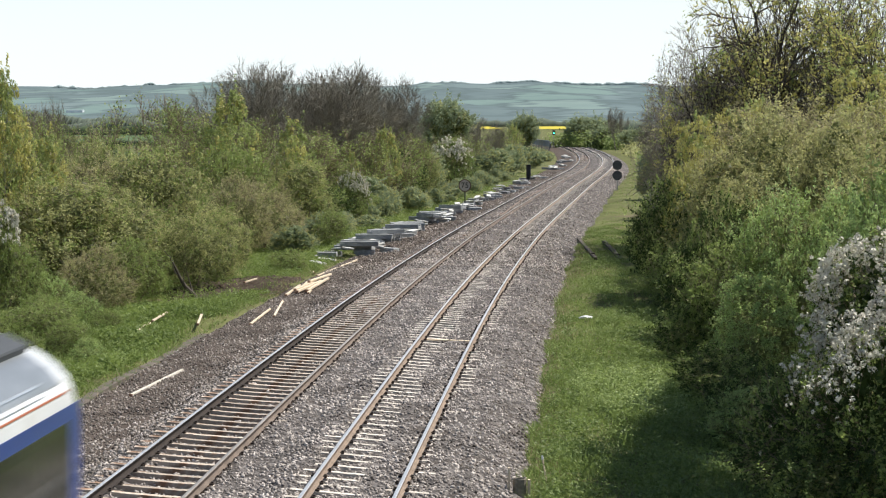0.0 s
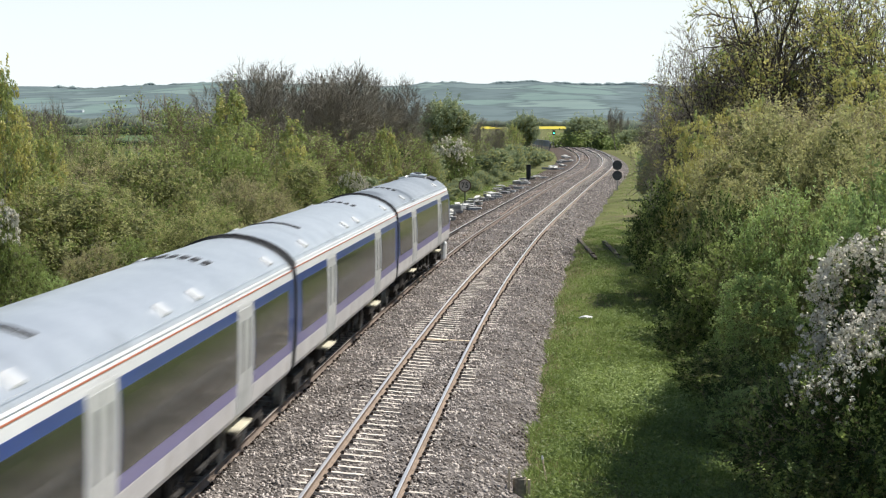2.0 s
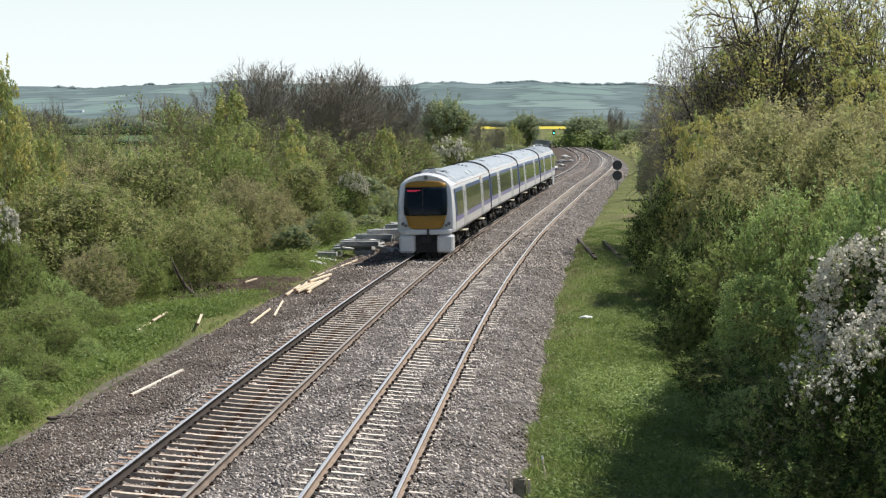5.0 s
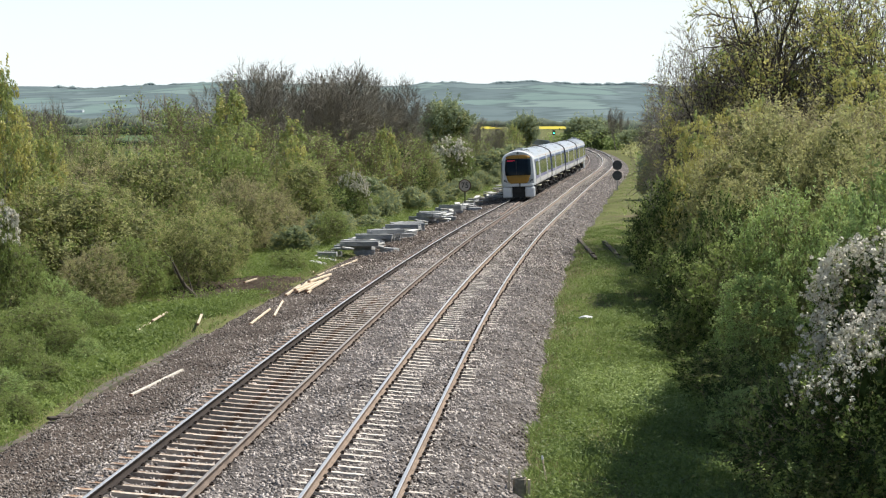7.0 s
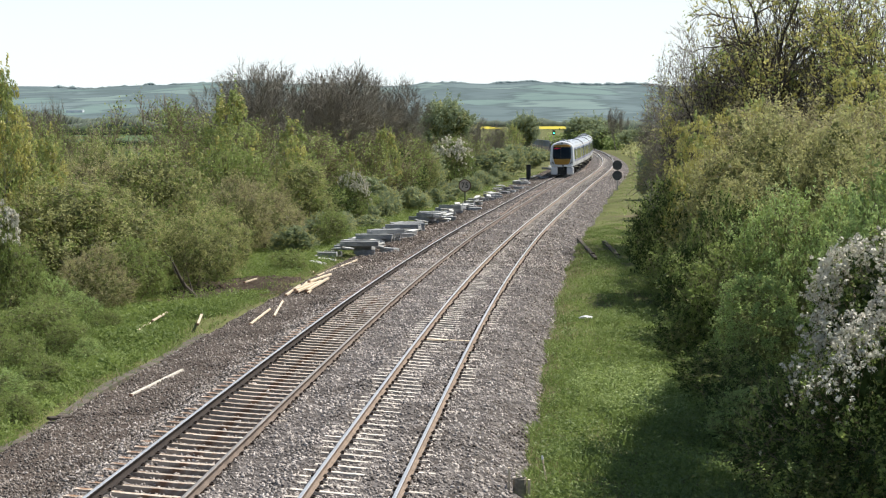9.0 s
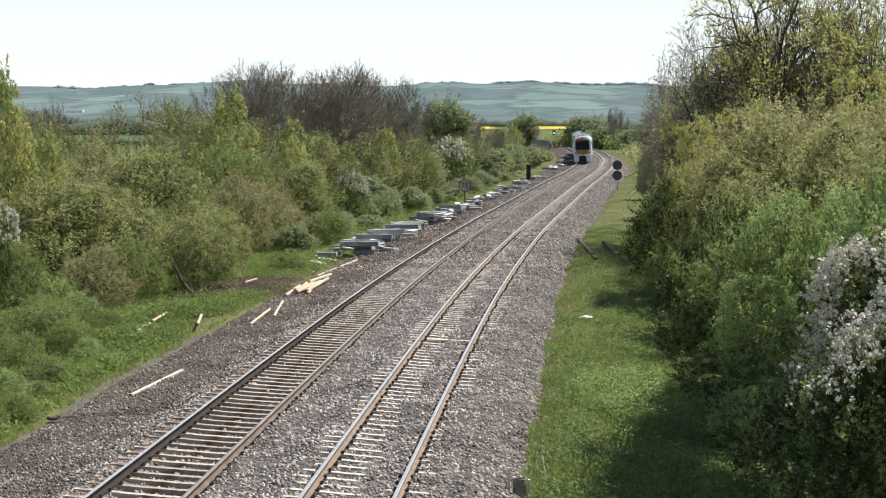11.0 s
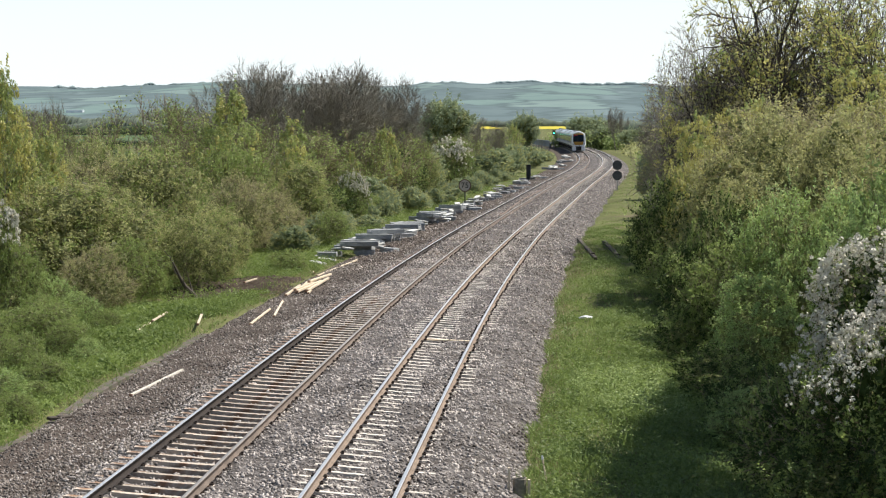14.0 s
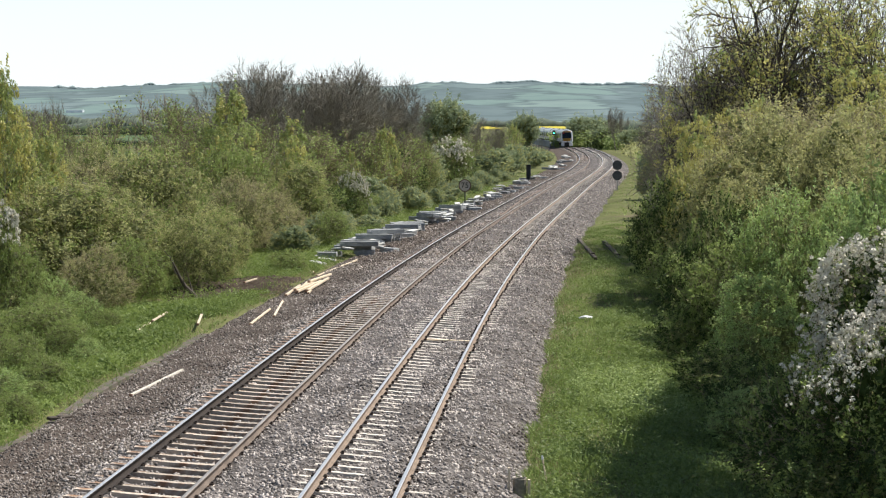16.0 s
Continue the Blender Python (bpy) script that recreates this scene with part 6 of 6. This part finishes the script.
    Sg, Ug = np.meshgrid(ss, uu, indexing="ij")
    P = at(Sg.ravel(), Ug.ravel())
    edge = 1 - np.hypot((Sg.ravel() - (s0 + s1) / 2) / ((s1 - s0) / 2), (Ug.ravel() - (u0 + u1) / 2) / ((u1 - u0) / 2))
    edge += 0.18 * np.sin(Sg.ravel() * 1.3) * np.sin(Ug.ravel() * 2.1)
    P[:, 2] = ground_z(P[:, 0], P[:, 1]) + np.clip(edge * 0.5, -0.3, 0.12) + rng.normal(0, 0.035, len(P)) + 0.05 * np.sin(P[:, 0] * 3.7) * np.sin(P[:, 1] * 2.9)
    i = (np.arange(109)[:, None] * 60 + np.arange(59)).ravel()
    tagged(new("soil_patch", mesh_from("soil_patch", P, np.stack([i, i + 1, i + 61, i + 60], 1), M["soil"])), "bare brown earth under the bushes", "soil", kind="structure")


soil_patch(78.5, 88.0, -11.6, -6.3)


# ---- grass, weeds and dead stems ----
def strip_points(rng, n, s0, s1, u0, u1, power=1.0):
    s = s0 + (s1 - s0) * rng.random(n) ** power
    u = rng.uniform(u0, u1, n)
    P = at(s, u)
    P[:, 2] = ground_z(P[:, 0], P[:, 1])
    return P


def blades(rng, P, h, w, lean=0.45):
    n = len(P)
    a = rng.uniform(0, 6.2832, n)
    hh = h * rng.uniform(0.5, 1.5, n)
    side = np.stack([np.cos(a), np.sin(a), 0 * a], 1) * (w * rng.uniform(0.6, 1.4, n))[:, None]
    tip = np.stack([rng.normal(0, lean, n) * hh, rng.normal(0, lean, n) * hh, hh], 1)
    V = np.stack([P - side, P + side, P + tip], 1)
    return V.reshape(-1, 3), np.arange(3 * n).reshape(n, 3)


def grown(P, rng):
    """Leaves out the trodden earth under the bushes and the places where timber lies."""
    s, u = to_su(P[:, 0], P[:, 1])
    bare = np.hypot((s - 83.2) / 3.8, (u + 8.9) / 2.3) + 0.25 * np.sin(s * 1.3) * np.sin(u * 2.1) < 1.0
    timber = ((np.abs(u + 8.63) < 0.3) & (s > 63.5) & (s < 70.8)) | ((np.abs(u + 7.0) < 0.35) & (s > 65) & (s < 69))
    return P[~((bare | timber) & (rng.random(len(P)) > 0.28))]


def build_grass():
    rng = np.random.default_rng(17)
    sets = [strip_points(rng, 110000, 33, 130, 4.5, 9.0, 1.7), strip_points(rng, 60000, 40, 110, -13.5, -6.3, 1.2), strip_points(rng, 26000, 100, 260, -11.5, -6.0), strip_points(rng, 7000, 110, 260, 4.3, 8.0)]
    P = np.concatenate(sets)
    keep = np.sin(P[:, 0] * 1.7 + P[:, 1] * 0.8) * np.sin(P[:, 1] * 0.63 - P[:, 0]) > rng.uniform(-1.6, 0.5, len(P))
    P = grown(P[keep], rng)
    V, F = blades(rng, P, 0.12 * (0.55 + 0.9 * np.clip(0.5 + np.sin(P[:, 0] * 2.3 + 1) * np.sin(P[:, 1] * 0.9 + P[:, 0]), 0, 1)), 0.013, 0.6)
    tagged(new("grass", mesh_from("grass", V, F, M["grass"])), "rough green verge grass", "grass", kind="stuff")
    P = np.concatenate([strip_points(rng, 1300, 36, 62, 5.0, 8.4), strip_points(rng, 2600, 42, 105, -13.5, -6.7), strip_points(rng, 1500, 100, 200, -12.0, -6.7), strip_points(rng, 250, 62, 120, 5.2, 7.6)])
    P = grown(P, rng)
    n = 16
    c = np.repeat(P, n, 0) + rng.normal(0, 1, (len(P) * n, 3)) * np.array([0.16, 0.16, 0.1])
    c[:, 2] = np.abs(c[:, 2] - np.repeat(P[:, 2], n)) + np.repeat(P[:, 2], n) + np.repeat(rng.uniform(0.05, 0.3, len(P)), n)
    V, F = leaf_quads(rng, c, np.tile([0, 0, 1.0], (len(c), 1)), 0.036, 0.02, three=True)
    tagged(new("weeds", mesh_from("weeds", V, F, M["weed"])), "leafy nettles and weeds on the verge", "weeds", kind="stuff")
    # low mounds of lusher growth on the verge
    # a pale patch of broad-leaved weeds, tall above the mown edge
    P = strip_points(rng, 900, 44, 54, 5.4, 8.4)
    P = P[np.hypot((P[:, 1] - 49.0) / 4.2, (P[:, 0] - 4.6) / 1.25) + 0.3 * np.sin(P[:, 0] * 5.0) * np.sin(P[:, 1] * 2.3) < 1.0]
    n = 30
    c = np.repeat(P, n, 0) + rng.normal(0, 1, (len(P) * n, 3)) * np.array([0.1, 0.1, 0.0])
    c[:, 2] += rng.random(len(c)) * np.repeat(rng.uniform(0.2, 0.65, len(P)), n)
    V, F = leaf_quads(rng, c, np.tile([0.1, 0, 1.0], (len(c), 1)), 0.032, 0.022, three=True, rough=0.6)
    tagged(new("weeds", mesh_from("pale_weeds", V, F, M["pale_weed"])), "pale broad-leaved weeds in a patch on the verge", "weeds", kind="stuff")
    P = strip_points(rng, 1500, 35, 95, 5.1, 8.6, 1.3)
    P = P[np.sin(P[:, 0] * 1.9 + P[:, 1] * 0.7) * np.sin(P[:, 1] * 0.83 - P[:, 0] * 0.6) > 0.1]
    n = 40
    hh = rng.uniform(0.12, 0.42, len(P))
    c = np.repeat(P, n, 0) + rng.normal(0, 1, (len(P) * n, 3)) * np.array([0.2, 0.2, 0.0])
    c[:, 2] += rng.random(len(c)) ** 0.6 * np.repeat(hh, n)
    V, F = leaf_quads(rng, c, np.tile([0.2, 0, 1.0], (len(c), 1)), 0.04, 0.022, three=True, rough=0.7)
    tagged(new("weeds", mesh_from("verge_weeds", V, F, M["verge_weed"])), "bright leafy weeds in mounds on the verge", "weeds", kind="stuff")
    P = grown(np.concatenate([strip_points(rng, 3000, 40, 112, -13.5, -7.0), strip_points(rng, 4200, 38, 74, -14.5, -7.1), strip_points(rng, 900, 105, 200, -12.0, -7.2)]), rng)
    lush = np.sin(P[:, 0] * 0.9 + 2) * np.sin(P[:, 1] * 0.31 + P[:, 0] * 0.4) > -0.25
    P = P[lush]
    n = 26
    hh = rng.uniform(0.1, 0.55, len(P)) * (0.45 + 0.55 * np.clip(np.sin(P[:, 0] * 1.1) * np.sin(P[:, 1] * 0.7 + 1) + 0.5, 0, 1))
    c = np.repeat(P, n, 0) + rng.normal(0, 1, (len(P) * n, 3)) * np.array([0.27, 0.27, 0.0])
    c[:, 2] += rng.random(len(c)) ** 0.6 * np.repeat(hh, n)
    V, F = leaf_quads(rng, c, np.tile([0.2, 0, 1.0], (len(c), 1)), 0.06, 0.03, three=True, rough=0.7)
    tagged(new("nettles", mesh_from("nettles", V, F, M["weed"])), "tall clumps of nettles and cow parsley", "weeds", kind="stuff")
    P = grown(np.concatenate([strip_points(rng, 5000, 56, 92, -12.5, -6.9), strip_points(rng, 1600, 36, 60, 5.2, 7.6)]), rng)
    P = P[np.sin(P[:, 0] * 1.4 + 1) * np.sin(P[:, 1] * 0.9) > 0.0]
    V, F = blades(rng, P, 0.34, 0.02, 0.45)
    tagged(new("tall_grass", mesh_from("tall_grass", V, F, M["verge_weed"])), "tufts of taller bright green grass on the verge", "grass", kind="stuff")
    P = np.concatenate([strip_points(rng, 1800, 78, 89, -11.5, -6.2), strip_points(rng, 2600, 36, 120, 4.2, 5.4), strip_points(rng, 500, 45, 110, -6.9, -5.8)])
    V, F = blades(rng, P, 0.16, 0.012, 0.9)
    tagged(new("dead_stems", mesh_from("dead_stems", V, F, M["straw"])), "dry dead stems along the ballast edge", "dead stems", kind="stuff")


build_grass()


# ---- far fields, hedges and woods ----
def field(name, x0, x1, y0, y1, z, material, label):
    xs, ys = np.linspace(x0, x1, 14), np.linspace(y0, y1, 6)
    X, Y = np.meshgrid(xs, ys)
    Z = z + 0.25 * np.sin(X * 0.03) * np.cos(Y * 0.02)
    V = np.stack([X, Y, Z], -1).reshape(-1, 3)
    i = (np.arange(5)[:, None] * 14 + np.arange(13)).ravel()
    tagged(new(name, mesh_from(name, V, np.stack([i, i + 1, i + 15, i + 14], 1), material, smooth=True)), label, "field", kind="structure")


field("wheat_field", -420, -60, 560, 900, -1.1, M["field"], "flat green field of young wheat")
field("rape_field", 66, 104, 1350, 1900, -0.8, M["rape"], "bright yellow field of flowering rape")
field("rape_field", 19, 40, 1350, 1900, -0.8, M["rape"], "bright yellow field of flowering rape")
field("rape_field", 150, 175, 1350, 1900, -0.8, M["rape"], "bright yellow field of flowering rape")


def belt_mesh(x0, y0, x1, y1, h, w, foot, seed, grain=0.45):
    """A long uneven bank of foliage: rounded across, lumpy along its length."""
    rng = np.random.default_rng(seed)
    L = math.hypot(x1 - x0, y1 - y0)
    n = int(min(700, max(60, L / (grain * h))))
    t = np.linspace(0, 1, n)
    px, py = x0 + (x1 - x0) * t, y0 + (y1 - y0) * t
    nx, ny = -(y1 - y0) / L, (x1 - x0) / L
    ragged = 0.12 if grain > 0.1 else 0.05
    knots = np.linspace(0, 1, int(max(6, L / (1.5 * h))))
    lump = np.interp(t, knots, np.where((np.arange(len(knots)) % (len(knots) - 1)) == 0, 0.1, rng.uniform(0.45, 1.0, len(knots)))) * rng.uniform(1 - ragged, 1 + ragged, n)
    prof = np.array([(-1.0, -0.15), (-1.0, 0.3), (-0.8, 0.68), (-0.4, 0.92), (0.0, 1.0), (0.5, 0.85), (0.9, 0.5), (1.0, -0.15)])
    k = len(prof)
    z0 = foot(px, py)
    off = prof[None, :, 0] * w * rng.uniform(1 - 1.5 * ragged, 1 + 1.5 * ragged, (n, k))
    V = np.stack([px[:, None] + nx * off, py[:, None] + ny * off, z0[:, None] + prof[None, :, 1] * h * lump[:, None] * rng.uniform(1 - ragged, 1 + ragged, (n, k))], -1).reshape(-1, 3)
    i = (np.arange(n - 1)[:, None] * k + np.arange(k - 1)).ravel()
    return V, np.stack([i, i + 1, i + k + 1, i + k], 1)


def belt(name, x0, y0, x1, y1, h, w, label, material="far_belt", grain=0.45):
    V, F = belt_mesh(x0, y0, x1, y1, h, w, lambda x, y: np.full(len(x), -1.2), int(abs(x0) + y0), grain)
    tagged(new(name, mesh_from(name, V, F, M[material])), label, "hedge" if h < 6 else "woodland", kind="stuff")


def hedge(name, x0, y0, x1, y1, h, w, n, leaf, label, material, base=-1.2):
    """A long hedge or belt of trees as an uneven row of leaf clumps."""
    rng = np.random.default_rng(int(abs(x0) + y0))
    t = rng.random(n)
    prof = 0.75 + 0.25 * np.sin(t * 37 + x0) * np.sin(t * 91) + 0.15 * np.sin(t * 211)
    c = np.stack([x0 + (x1 - x0) * t, y0 + (y1 - y0) * t, base + h * prof * rng.random(n) ** 0.7], 1) + rng.normal(0, 1, (n, 3)) * np.array([w, w, h * 0.05])
    V, F = leaf_quads(rng, c, np.tile([0.35, -0.45, 0.8], (n, 1)), leaf, leaf * 0.7, rough=0.06 if y0 > 800 else 0.6)
    tagged(new(name, mesh_from(name, V, F, M[material])), label, "hedge" if h < 6 else "woodland", kind="stuff")


belt("hedge", -170, 575, -60, 565, 1.5, 0.8, "dark hedge across the far field")
belt("hedge", -260, 880, -60, 890, 4.6, 2.5, "dark hedge across the far field")
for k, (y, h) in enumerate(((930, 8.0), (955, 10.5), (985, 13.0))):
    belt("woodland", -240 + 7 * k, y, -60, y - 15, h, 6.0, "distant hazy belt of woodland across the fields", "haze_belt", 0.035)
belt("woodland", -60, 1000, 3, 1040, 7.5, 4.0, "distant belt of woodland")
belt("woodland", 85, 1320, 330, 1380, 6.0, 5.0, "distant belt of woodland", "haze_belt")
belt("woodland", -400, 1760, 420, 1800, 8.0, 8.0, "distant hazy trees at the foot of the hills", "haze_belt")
hedge("lineside_hedge", 22.5, 205, 30.5, 300, 3.2, 0.9, 5000, 0.2, "green hedge along the railway fence", "leaf_green")
hedge("lineside_hedge", 31.5, 300, 36.5, 400, 3.4, 0.9, 5000, 0.22, "green hedge along the railway fence", "leaf_olive")
hedge("lineside_hedge", 8.0, 300, 14.0, 470, 3.0, 1.4, 5000, 0.2, "green scrub along the outside of the curve", "leaf_olive")
hedge("lineside_hedge", 26.0, 470, 44, 430, 4.5, 1.5, 5000, 0.3, "green scrub along the outside of the curve", "leaf_green")


def hill_z(x, y):
    T = np.clip((y - 1900) / 2300, 0, 1)
    crest = 74.5 + 2.5 * np.sin(x * 0.004 + 1.0) + 4 * np.sin(x * 0.011) + 2.0 * np.sin(x * 0.031 + 2)
    return -3 + (crest + 3) * (0.25 * T + 0.75 * T * T * (3 - 2 * T)) + 3.0 * np.sin(x * 0.006 + y * 0.004) * T


def hill_trees():
    belts = [(-790, 4150, -740, 4160, 7), (-735, 4150, -640, 4165, 4), (-610, 4165, -585, 4170, 6), (-560, 4165, -480, 4170, 4), (-430, 4180, -330, 4190, 4), (-60, 4160, 60, 4170, 6), (90, 4170, 200, 4175, 5), (220, 4175, 430, 4180, 6), (-230, 4170, -150, 4190, 4)]
    V, F = [], []
    for k, (x0, y0, x1, y1, h) in enumerate(belts):
        a, b = belt_mesh(x0, y0, x1, y1, h, 8.0, hill_z, 100 + 7 * k)
        F.append(b + sum(map(len, V)))
        V.append(a)
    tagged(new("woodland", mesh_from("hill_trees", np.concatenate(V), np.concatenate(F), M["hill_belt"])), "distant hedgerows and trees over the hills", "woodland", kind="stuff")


hill_trees()

ob_sh = thing("farm_shed", pose(-449, 2500, float(hill_z(-449.0, 2500.0)) - 0.5), "long pale farm shed far across the fields", "building")
bm = bmesh.new()
box(bm, -10, 10, -6, 6, -1.0, 3.0)
part("wall", bm, M["shed"], ob_sh)
bm = bmesh.new()
box(bm, -10.3, 10.3, -6.3, 6.3, 2.99, 3.25, 0.05)
box(bm, -10.1, 10.1, -3.0, 3.0, 3.2, 3.7, 0.2)
part("roof", bm, M["shed"], ob_sh)

# ---- the four coaches and their run ----
COACHES = [build_car(True, 1, True), build_car(False, 2), build_car(False, 3), build_car(True, 4)]


def car_pose(s, turned):
    """A coach with its middle at s on the left-hand track, carried by its two bogies."""
    p, q = at(np.float64(s - 8.0), -HALF), at(np.float64(s + 8.0), -HALF)
    c = float(cant(s))
    h = math.atan2(q[0] - p[0], q[1] - p[1])
    m = Matrix.Translation(((p[0] + q[0]) / 2, (p[1] + q[1]) / 2, abs(c) * GAUGE / 2)) @ Matrix.Rotation(-h, 4, "Z") @ Matrix.Rotation(c, 4, "Y")
    return m @ Matrix.Rotation(math.pi, 4, "Z") if turned else m


MIDDLE_AT, SPEED = 55.5, 32.5


def motions():
    for k, coach in enumerate(COACHES):
        rows = []
        for i in range(81):
            t = 0.2 * i
            s = MIDDLE_AT + SPEED * (t - 3.5) + PITCH * k
            rows.append((t, car_pose(s, k == 3)))
        walk(coach, rows)


motions()
